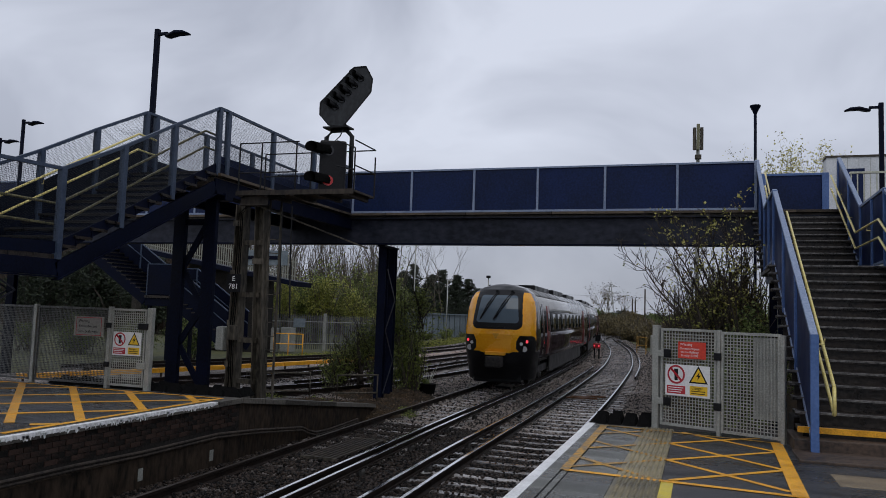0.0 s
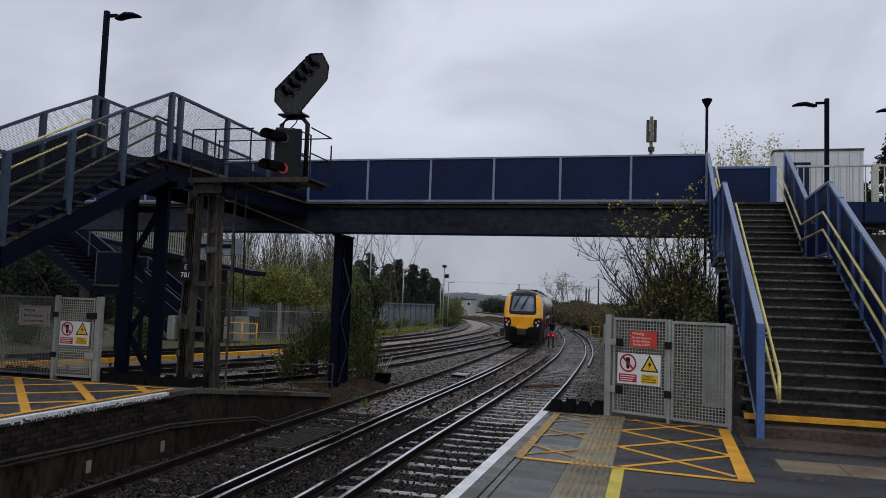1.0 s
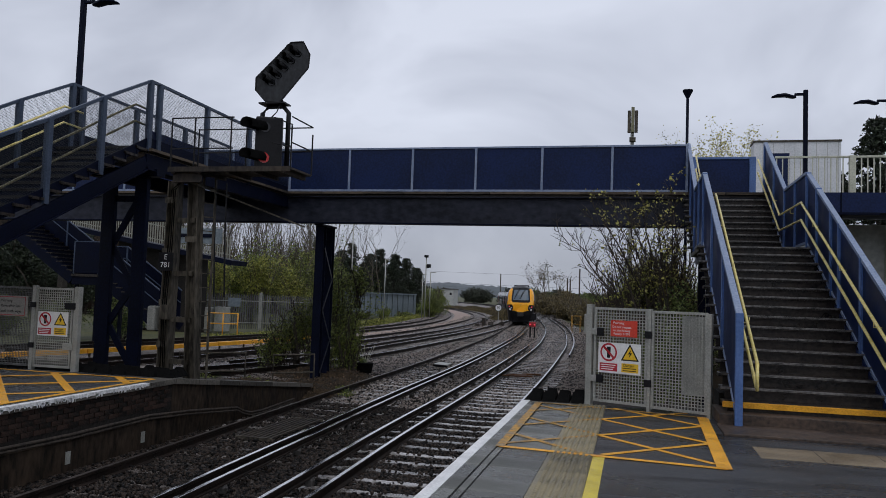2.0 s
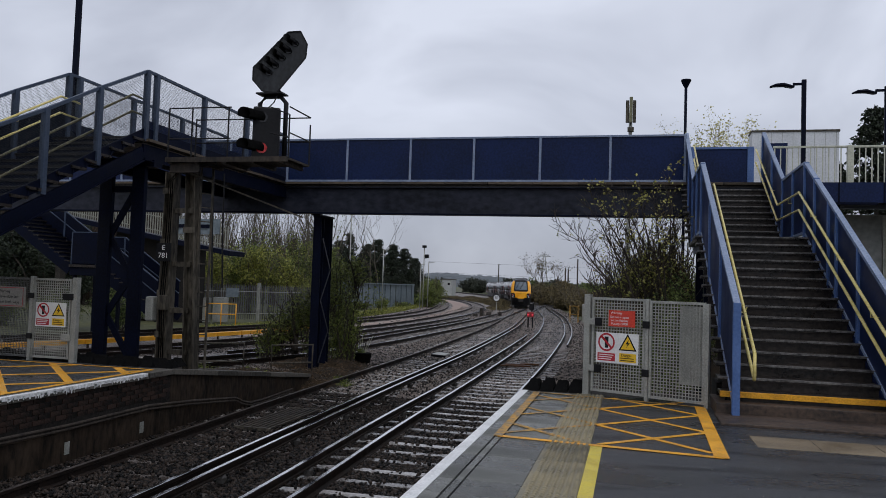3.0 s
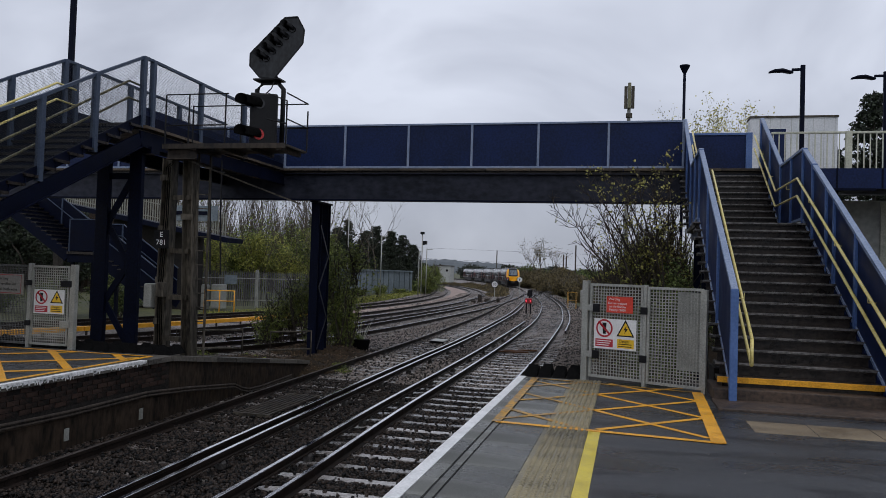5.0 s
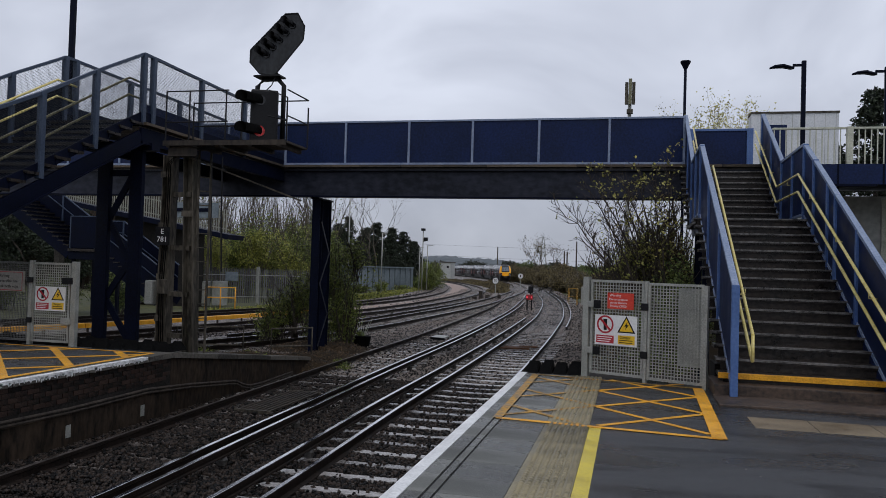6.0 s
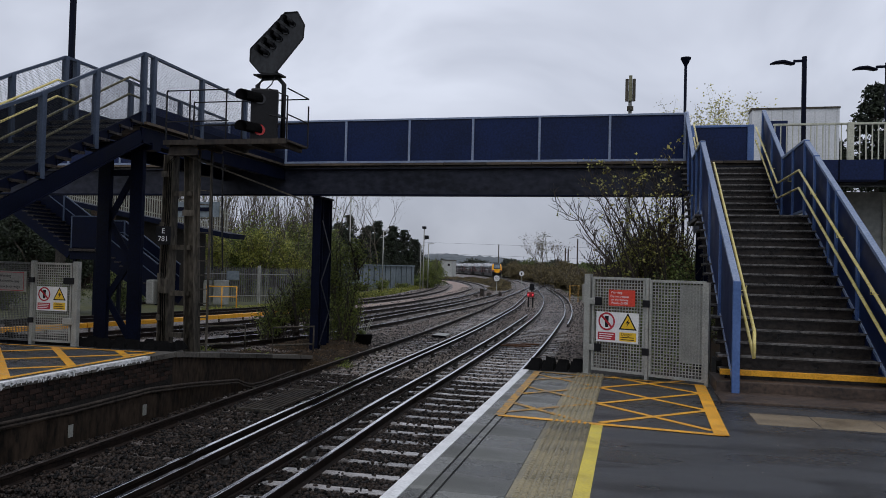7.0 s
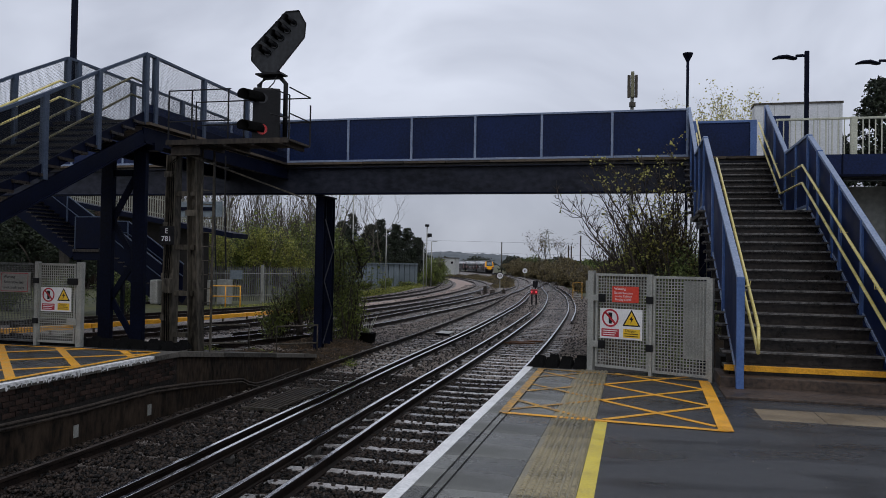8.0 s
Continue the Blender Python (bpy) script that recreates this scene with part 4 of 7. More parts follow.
part("sheet", boxes((1.75, 3.25, BY1 - 0.08, BY1 - 0.05, 4.75, 5.93)), NAVY, back)
part("top_rail", boxes((1.5, 3.4, BY1 - 0.11, BY1 - 0.02, 5.93, 6.0), bevel=0.008), BLUE, back)
part("post", boxes((3.22, 3.4, BY1 - 0.13, BY1 - 0.03, 4.6, 6.0), bevel=0.008), BLUE, back)
part("post", boxes((1.62, 1.74, BY1 - 0.13, BY1 - 0.03, 4.6, 6.0), bevel=0.008), BLUE, back)

# ---- left stairs and walkway ----
stair_l = thing("staircase", "steel station staircase and walkway with wire mesh sides", "staircase")
WX0, WX1 = -12.4, -10.4
# Nosings and risers of these flights take dark colours in place of shadow.
flight(stair_l, WX0, WX1, 4.6, 0.0, 9.0, 2.42, 14, 0.05, None, NOSING_SHADED, NAVY_DARK)
part("landing", boxes((WX0, WX1, 9.0, 10.45, 2.34, 2.42)), TREAD, stair_l)
flight(stair_l, WX0, WX1, 10.45, 2.42, 14.8, 4.6, 12, 0.05, None, NOSING_SHADED, NAVY_DARK)
part("walkway_deck", boxes((WX0, WX1, 14.8, BY0 - 0.25, 4.53, 4.6)), TREAD, stair_l, "dark walkway deck")
for k in range(9):
    part("deck_board", boxes((WX1 - 0.05, WX1 + 0.14, 14.82 + 0.77 * k, 15.57 + 0.77 * k, 4.56, 4.62)), PLANK, stair_l)
for x in (WX0, WX1):
    for (ya, za), (yb, zb) in (((4.6, -0.15), (9.0, 2.2)), ((9.0, 2.2), (10.45, 2.2)), ((10.45, 2.15), (14.8, 4.3)), ((14.8, 4.32), (21.98, 4.32))):
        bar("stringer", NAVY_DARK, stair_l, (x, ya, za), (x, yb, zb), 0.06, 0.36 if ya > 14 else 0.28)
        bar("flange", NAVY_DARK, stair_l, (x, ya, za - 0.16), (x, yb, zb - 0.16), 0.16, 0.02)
MESH_SEGS = [((9.1, 3.86), (10.45, 3.9)), ((10.45, 3.9), (11.9, 4.6)), ((11.9, 4.6), (13.33, 5.36)), ((13.33, 5.36), (14.85, 6.12)), ((14.85, 6.12), (15.2, 6.12)), ((15.2, 6.12), (17.2, 6.1)), ((17.2, 6.1), (19.4, 6.08)), ((19.4, 6.08), (21.95, 6.05))]
for x in (WX0, WX1):
    for (ya, za), (yb, zb) in MESH_SEGS:
        n = max(3, int((yb - ya) / 0.032))
        part("mesh_panel", wire_grid(bmesh.new(), (x, ya, za - 1.36), (0, yb - ya, zb - za), (0, 0, 1.34), n, 42, 0.0035), MESH, stair_l, "fine grey wire mesh panel")
        bar("top_rail", RAIL_GREY, stair_l, (x, ya, za), (x, yb, zb), 0.06, 0.06)
        bar("kick_board", NAVY_DARK, stair_l, (x, ya, za - 1.36), (x, yb, zb - 1.36), 0.02, 0.2)
        part("post", boxes((x - 0.055, x + 0.055, ya - 0.055, ya + 0.055, za - 1.56, za), bevel=0.006), RAIL_GREY, stair_l)
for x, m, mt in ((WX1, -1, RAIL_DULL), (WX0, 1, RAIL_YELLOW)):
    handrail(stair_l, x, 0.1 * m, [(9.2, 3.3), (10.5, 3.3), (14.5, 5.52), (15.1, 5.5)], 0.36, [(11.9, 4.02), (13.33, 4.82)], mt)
for x in (WX0, WX1):
    for (ya, za), (yb, zb) in MESH_SEGS[4:]:
        part("lower_panel", boxes((x - 0.015, x - 0.005, ya + 0.06, yb - 0.06, za - 1.5, za - 1.08)), NAVY, stair_l)
# Dark backing added behind the flights' mesh, standing in for the shaded interior.
for (ya, za), (yb, zb) in MESH_SEGS[:4]:
    b = bmesh.new()
    prism(b, [(WX0 - 0.03, ya + 0.06, za - 1.4), (WX0 - 0.03, yb - 0.06, zb - 1.4), (WX0 - 0.03, yb - 0.06, zb - 0.62), (WX0 - 0.03, ya + 0.06, za - 0.62)], (0.015, 0, 0))
    part("lower_panel", b, NAVY_DARK, stair_l)
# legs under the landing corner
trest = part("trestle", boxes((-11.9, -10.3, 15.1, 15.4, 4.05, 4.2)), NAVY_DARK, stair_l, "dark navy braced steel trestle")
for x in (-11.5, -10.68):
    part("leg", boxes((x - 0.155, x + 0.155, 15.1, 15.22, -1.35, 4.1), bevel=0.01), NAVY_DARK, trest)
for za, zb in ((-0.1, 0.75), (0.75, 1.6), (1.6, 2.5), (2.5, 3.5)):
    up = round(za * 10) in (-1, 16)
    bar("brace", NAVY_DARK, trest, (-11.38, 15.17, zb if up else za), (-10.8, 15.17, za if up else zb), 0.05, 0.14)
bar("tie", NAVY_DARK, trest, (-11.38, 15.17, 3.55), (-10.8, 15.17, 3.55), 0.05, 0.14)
# ---- signal on its trestle ----
signal = thing("railway_signal", "two-aspect signal showing red with route indicator on old trestle", "railway signal")
SY = 14.3
for xa, xb in ((-9.34, -9.29), (-8.66, -8.83)):
    leg = part("leg", beams([((xa - 0.11, SY, -1.2), (xb - 0.1, SY, 3.8)), ((xa + 0.11, SY, -1.2), (xb + 0.1, SY, 3.8))], 0.022, 0.24), OLD_STEEL, signal, "weathered olive steel leg")
    part("web", beams([((xa, SY + 0.03, -1.2), (xb, SY + 0.03, 3.8))], 0.2, 0.016), OLD_STEEL, leg)
    for z in (0.45, 1.3, 2.35, 3.4) if xa < -9 else (2.6,):
        x = xa + (xb - xa) * (z + 1.2) / 5
        part("batten", boxes((x - 0.135, x + 0.135, SY - 0.14, SY - 0.125, z - 0.06, z + 0.06)), OLD_STEEL, leg)
for z in (0.1, 0.95, 1.9, 3.0):
    part("strut", boxes((-9.2, -8.78, SY - 0.04, SY + 0.04, z - 0.05, z + 0.05)), OLD_STEEL, signal)
for i, dx in enumerate((-0.02, 0.03, 0.07)):
    part("cable", bmesh_tube([(-9.3 + dx, SY - 0.16, -0.3), (-9.33 + dx, SY - 0.17, 1.2), (-9.27 + dx, SY - 0.16, 2.6), (-9.3 + dx + 0.06, SY - 0.2, 3.6), (-8.9, SY - 0.3, 3.86), (-8.0, SY - 0.52, 3.86 + 0.03 * i)], 0.01, 6), RUBBER, signal, "", True)
deck = part("signal_deck", boxes((-9.16, -6.5, SY - 0.5, SY + 0.5, 3.98, 4.02)), RUSTY, signal, "rust-streaked steel platform")
part("edge_beam", boxes((-9.16, -6.5, SY - 0.53, SY - 0.5, 3.93, 4.03)), RUSTY, deck)
part("edge_beam", boxes((-9.1, -8.45, SY - 0.42, SY - 0.4, 3.75, 3.93), (-9.1, -8.45, SY - 0.47, SY - 0.36, 3.73, 3.75)), RUSTY, deck)
for k in range(5):
    part("cross_bearer", boxes((-9.1 + 0.6 * k, -9.02 + 0.6 * k, SY - 0.5, SY + 0.5, 3.9, 3.98)), RUSTY, deck)
bar("stay", OLD_STEEL, signal, (-8.75, SY - 0.4, 3.75), (-6.9, SY + 1.2, 3.0), 0.03, 0.03)
rails = [((-9.12, SY - 0.5, z), (-6.5, SY - 0.5, z)) for z in (4.5, 5.0)] + [((-9.12, SY + 0.5, z), (-6.5, SY + 0.5, z)) for z in (4.5, 5.0)] + [((-6.5, SY - 0.5, z), (-6.5, SY + 0.5, z)) for z in (4.5, 5.0)]
for p, q in rails[2:] + [((-9.12, SY - 0.5, 5.02), (-7.75, SY - 0.5, 5.02)), ((-9.12, SY - 0.5, 4.4), (-7.75, SY - 0.5, 4.4)), ((-6.9, SY - 0.5, 5.0), (-6.5, SY - 0.5, 4.85)), ((-6.9, SY - 0.5, 4.5), (-6.5, SY - 0.5, 4.4))]:
    part("guard_rail", bmesh_tube([p, q], 0.014, 6), BLACK, signal)
for x, y in ((-9.12, -0.5), (-8.6, -0.5), (-7.8, -0.5), (-6.5, -0.5), (-9.12, 0.5), (-8.0, 0.5), (-6.5, 0.5)):
    part("stanchion", bmesh_tube([(x, SY + y, 4.0), (x, SY + y, 4.85 if x > -6.6 else 5.02)], 0.016, 6), BLACK, signal)
head = part("signal_head", boxes((-0.26, 0.27, -0.13, 0.13, 0.0, 1.05), bevel=0.04), BLACK, signal, "black streaked signal head with long hoods")
head.matrix_basis = pose(-7.16, SY - 0.15, 4.02, 0, 0, 23)
for z, lens in ((0.83, LENS), (0.22, RED_GLOW)):
    part("lens", bmesh_tube([(-0.07, -0.125, z), (-0.07, -0.15, z)], 0.105, 20), lens, head, "glowing red lens" if lens is RED_GLOW else "dark unlit lens")
    hood = bmesh.new()
    ringa, ringb = [], []
    for k in range(19):
        a = math.radians(-35 + 250 * k / 18)
        o = Vector((math.cos(a) * 0.125, 0, math.sin(a) * 0.125))
        ringa.append(hood.verts.new(Vector((-0.09, -0.12, z)) + o))
        ringb.append(hood.verts.new(Vector((-0.42, -0.33, z + 0.03)) + o * 0.95))
    for k in range(18):
        hood.faces.new((ringa[k], ringa[k + 1], ringb[k + 1], ringb[k]))
    h = part("hood", hood, RUBBER, head, "long black hood", True)
    so = h.modifiers.new("thick", "SOLIDIFY")
    so.thickness = 0.012
part("arch_post", bmesh_tube([(-7.45, SY + 0.1, 4.0), (-7.45, SY + 0.1, 5.22), (-7.33, SY + 0.1, 5.36), (-7.0, SY + 0.1, 5.36), (-6.87, SY + 0.1, 5.22), (-6.87, SY + 0.1, 4.0)], 0.05, 8), BLACK, signal, "arched black frame", True)
part("pivot_plate", boxes((-7.45, -6.88, SY - 0.1, SY + 0.2, 5.38, 5.41)), BLACK, signal)
part("pivot_bracket", beams([((-7.3, SY + 0.05, 5.41), (-7.2, SY + 0.02, 5.6)), ((-6.98, SY + 0.05, 5.41), (-7.1, SY + 0.02, 5.6))], 0.03, 0.06), BLACK, signal)
part("cable", bmesh_tube([(-7.0, SY - 0.02, 5.4), (-7.05, SY - 0.08, 5.2), (-7.2, SY - 0.1, 5.05)], 0.012, 6), BLACK, signal)
OCT = [(0.13, 0.62), (0.38, 0.65), (0.52, 0.4), (0.5, 0.12), (-0.05, -0.63), (-0.34, -0.61), (-0.53, -0.4), (-0.53, -0.14)]
ind = bmesh.new()
prism(ind, [(x, 0, z) for x, z in OCT], (0, 0.07, 0))
ind = part("route_indicator", ind, IND_GREY, signal, "long tilted octagonal route indicator board")
ind.matrix_basis = pose(-6.99, SY, 6.04, 0, 0, 18)
part("rim", beams([((a[0], -0.005, a[1]), (b[0], -0.005, b[1])) for a, b in zip(OCT, OCT[1:] + OCT[:1])], 0.03, 0.02), BLACK, ind)
for k in range(5):
    cx, cz = -0.27 + 0.125 * k, -0.21 + 0.155 * k
    part("lamp", bmesh_tube([(cx + 0.05, -0.002, cz - 0.02), (cx + 0.05, -0.03, cz - 0.02)], 0.058, 14), LENS, ind)
    hb = bmesh.new()
    ra, rb = [], []
    for j in range(13):
        a = math.radians(-40 + 260 * j / 12)
        o = Vector((math.cos(a) * 0.075, 0, math.sin(a) * 0.07))
        ra.append(hb.verts.new(Vector((cx + 0.05, 0, cz - 0.02)) + o))
        rb.append(hb.verts.new(Vector((cx - 0.1, -0.2, cz + 0.05)) + o))
    for j in range(12):
        hb.faces.new((ra[j], ra[j + 1], rb[j + 1], rb[j]))
    hb = part("hood", hb, BLACK, ind, "", True)
    so = hb.modifiers.new("thick", "SOLIDIFY")
    so.thickness = 0.008
plate = part("number_plate", boxes((-0.16, 0.16, -0.01, 0.01, -0.19, 0.19), bevel=0.004), BLACK, signal, "black plate with white signal number")
plate.matrix_basis = pose(-9.3, SY - 0.2, 2.13, 0, 0, 5)
words("letters", "E", 0.15, SIGN_WHITE, plate, pose(0, -0.013, 0.09, 90, 0, 0))
words("letters", "781", 0.15, SIGN_WHITE, plate, pose(0, -0.013, -0.07, 90, 0, 0))
phone = part("telephone_box", boxes((-9.64, -9.46, SY - 0.25, SY - 0.02, 0.72, 1.22), bevel=0.04), GALV, signal, "pale grey rounded telephone box")
part("junction_box", boxes((-9.36, -9.18, SY - 0.25, SY - 0.13, 0.95, 1.25), bevel=0.02), OLD_STEEL, signal)
ladder = part("ladder", beams([((-8.64, SY, -0.6), (-8.64, SY, 4.0)), ((-8.5, SY + 0.22, -0.6), (-8.5, SY + 0.22, 4.0))], 0.03, 0.05), OLD_STEEL, signal)
for k in range(15):
    bar("rung", OLD_STEEL, ladder, (-8.64, SY, -0.4 + 0.29 * k), (-8.5, SY + 0.22, -0.4 + 0.29 * k), 0.02, 0.02)
# hanging chains or cables under the walkway
for x in (-10.05, -9.77):
    part("hanging_cable", bmesh_tube([(x, 17.2, 4.2), (x + 0.02, 17.2, 2.8), (x + 0.08, 17.2, 1.4)], 0.02, 6), BLACK, stair_l)

# ---- mesh gates ----
def mesh_leaf(g, x0, x1, z0, z1, pitch=0.047, w=0.0135, mat=GALV):
    f = part("gate_frame", boxes((x0, x0 + 0.04, -0.02, 0.02, z0, z1), (x1 - 0.04, x1, -0.02, 0.02, z0, z1), (x0 + 0.04, x1 - 0.04, -0.02, 0.02, z0, z0 + 0.04), (x0 + 0.04, x1 - 0.04, -0.02, 0.02, z1 - 0.04, z1), bevel=0.003), mat, g)
    nx, nz = round((x1 - x0 - 0.08) / pitch), round((z1 - z0 - 0.08) / pitch)
    bm = bmesh.new()
    for i in range(1, nx):
        x = x0 + 0.04 + (x1 - x0 - 0.08) * i / nx
        box(bm, x - w / 2, x + w / 2, -0.004, 0.002, z0 + 0.04, z1 - 0.04)
    for j in range(1, nz):
        z = z0 + 0.04 + (z1 - z0 - 0.08) * j / nz
        box(bm, x0 + 0.04, x1 - 0.04, -0.006, 0.0, z - w / 2, z + w / 2)
    part("mesh", bm, mat, f, "square galvanised mesh")
    return f


def sign(g, label, x, z, w, h, mat, y=-0.028):
    s = part("sign_plate", boxes((-w / 2, w / 2, -0.003, 0.003, -h / 2, h / 2), bevel=0.001), mat, g, label)
    s.matrix_basis = pose(x, y, z)
    return s


def flat(name, parent, mat, pts, y=-0.0045):
    return part(name, prism(bmesh.new(), [(x, y, z) for x, z in pts], (0, 0.001, 0)), mat, parent)


def ring_shape(cx, cz, r0, r1, n=40, y=-0.0055):
    bm = bmesh.new()
    a = [[bm.verts.new((cx + r * math.cos(2 * math.pi * k / n), y, cz + r * math.sin(2 * math.pi * k / n))) for k in range(n)] for r in (r0, r1)]
    for k in range(n):
        bm.faces.new((a[0][k], a[1][k], a[1][(k + 1) % n], a[0][(k + 1) % n]))
    return bm


def danger_sign(g, x, z, w, h):
    s = sign(g, "white prohibition and electric danger sign", x, z, w, h, SIGN_WHITE)
    cx, cz, r = -w * 0.25, h * 0.18, w * 0.2
    flat("pictogram", s, BLACK, [(cx - 0.025, cz - r * 0.62), (cx + 0.025, cz - r * 0.62), (cx + 0.035, cz + r * 0.6), (cx - 0.035, cz + r * 0.6)], -0.0045)
    part("ring", ring_shape(cx, cz, r * 0.8, r), SIGN_MAROON, s)
    d = r * 0.66
    flat("slash", s, SIGN_MAROON, [(cx - d - 0.012, cz + d - 0.012), (cx - d + 0.012, cz + d + 0.012), (cx + d + 0.012, cz - d + 0.012), (cx + d - 0.012, cz - d - 0.012)], -0.006)
    tx = w * 0.25
    flat("triangle", s, BLACK, [(tx - r * 1.05, cz - r * 0.8), (tx + r * 1.05, cz - r * 0.8), (tx, cz + r * 1.05)], -0.0045)
    flat("triangle", s, SIGN_YELLOW, [(tx - r * 0.8, cz - r * 0.66), (tx + r * 0.8, cz - r * 0.66), (tx, cz + r * 0.76)], -0.0055)
    flat("bolt", s, BLACK, [(tx + 0.02, cz + 0.06), (tx - 0.035, cz - 0.015), (tx, cz - 0.01), (tx - 0.02, cz - 0.07), (tx + 0.04, cz + 0.012), (tx + 0.005, cz + 0.008)], -0.0065)
    flat("red_panel", s, SIGN_MAROON, [(-w * 0.46, -h * 0.44), (-w * 0.04, -h * 0.44), (-w * 0.04, -h * 0.18), (-w * 0.46, -h * 0.18)])
    for k in range(3):
        zz = -h * (0.24 + 0.07 * k)
        flat("text_bar", s, SIGN_WHITE, [(-w * 0.43, zz - 0.006), (-w * (0.08 + 0.03 * k), zz - 0.006), (-w * (0.08 + 0.03 * k), zz + 0.006), (-w * 0.43, zz + 0.006)], -0.0055)
    flat("yellow_panel", s, SIGN_YELLOW, [(w * 0.06, -h * 0.44), (w * 0.45, -h * 0.44), (w * 0.45, -h * 0.15), (w * 0.06, -h * 0.15)])
    words("letters", "Danger", h * 0.13, BLACK, s, pose(w * 0.23, -0.006, -h * 0.215, 90, 0, 0))
    for k in range(2):
        zz = -h * (0.31 + 0.075 * k)
        flat("text_bar", s, BLACK, [(w * 0.09, zz - 0.006), (w * 0.4, zz - 0.006), (w * 0.4, zz + 0.006), (w * 0.09, zz + 0.006)], -0.0055)
    return s


gate_r = thing("mesh_gate", "galvanised mesh gate and panel with warning signs at the platform end", "gate")
gate_r.matrix_basis = pose(-0.67, 12.7, 0.0, 0, 0, -24.4)
part("gate_post", boxes((-0.04, 0.06, -0.05, 0.05, -0.05, 1.58), bevel=0.006), GALV, gate_r)
mesh_leaf(gate_r, 0.085, 0.98, 0.06, 1.54)
part("gate_post", boxes((0.99, 1.04, -0.04, 0.04, -0.05, 1.54), bevel=0.006), GALV, gate_r)
mesh_leaf(gate_r, 1.045, 1.9, 0.05, 1.52)
part("gate_post", boxes((1.905, 1.96, -0.04, 0.04, -0.05, 1.5), bevel=0.006), GALV, gate_r)
part("backing_sheet", boxes((1.5, 1.86, 0.03, 0.036, 0.3, 1.46)), GALV, gate_r, "grey sheet fixed behind the mesh")
for z in (0.42, 1.15):
    part("hinge", boxes((0.95, 1.06, -0.06, -0.03, z - 0.055, z + 0.055), bevel=0.01), BLACK, gate_r)
    lt = part("latch", boxes((0.06, 0.22, -0.06, -0.028, z - 0.05, z + 0.05), bevel=0.012), GALV, gate_r)
    part("padlock", boxes((0.16, 0.28, -0.075, -0.05, z - 0.06, z + 0.07), bevel=0.012), BLACK, lt)
warn = sign(gate_r, "red warning sign with white lettering", 0.6, 1.22, 0.44, 0.25, SIGN_RED)
words("letters", "Warning", 0.055, SIGN_WHITE, warn, pose(-0.09, -0.0045, 0.085, 90, 0, 0))
for k, line in enumerate(("Do not trespass", "on the Railway", "Penalty £1000")):
    words("letters", line, 0.048, SIGN_WHITE, warn, pose(-0.035, -0.0045, 0.022 - 0.052 * k, 90, 0, 0))
danger_sign(gate_r, 0.53, 0.76, 0.71, 0.47)

gate_l = thing("mesh_gate", "galvanised mesh gate and panels with signs below the stairs", "gate")
gate_l.matrix_basis = pose(-15.0, 12.42, 0.0, 0, 0, 0)
for x0, x1 in ((0.5, 2.2), (2.3, 4.07), (4.12, 4.94)):
    if x0 > 4:
        mesh_leaf(gate_l, x0, x1, 0.05, 1.53)
    else:
        mesh_leaf(gate_l, x0, x1, 0.05, 1.53, 0.034, 0.0085, GALV_DIM)
for x in (0.42, 2.25, 4.095):
    part("gate_post", boxes((x - 0.035, x + 0.035, -0.045, 0.045, -0.05, 1.56), bevel=0.006), GALV, gate_l)
part("gate_post", boxes((4.98, 5.09, -0.05, 0.05, -0.05, 1.56), bevel=0.008), GALV, gate_l)
danger_sign(gate_l, 4.53, 0.86, 0.66, 0.45)
look_sign = sign(gate_l, "pale warning sign with dark lettering and red border", 3.6, 1.16, 0.72, 0.38, SIGN_GREY)
part("border", beams([((-0.3, -0.004, 0.17), (0.3, -0.004, 0.17)), ((-0.3, -0.004, -0.17), (0.3, -0.004, -0.17)), ((-0.3, -0.004, -0.17), (-0.3, -0.004, 0.17)), ((0.3, -0.004, -0.17), (0.3, -0.004, 0.17))], 0.004, 0.012), SIGN_MAROON, look_sign)
for k, line in enumerate(("Warning", "Reversible line", "Look both ways")):
    words("letters", line, 0.075, BLACK, look_sign, pose(-0.12 if k == 0 else -0.02, -0.005, 0.1 - 0.1 * k, 90, 0, 0))
for z in (0.45, 1.2):
    part("hinge", boxes((4.04, 4.15, -0.07, -0.03, z - 0.05, z + 0.05), bevel=0.01), BLACK, gate_l)
    part("latch", boxes((4.8, 5.02, -0.075, -0.03, z - 0.06, z + 0.06), bevel=0.012), BLACK if z > 1 else GALV, gate_l)


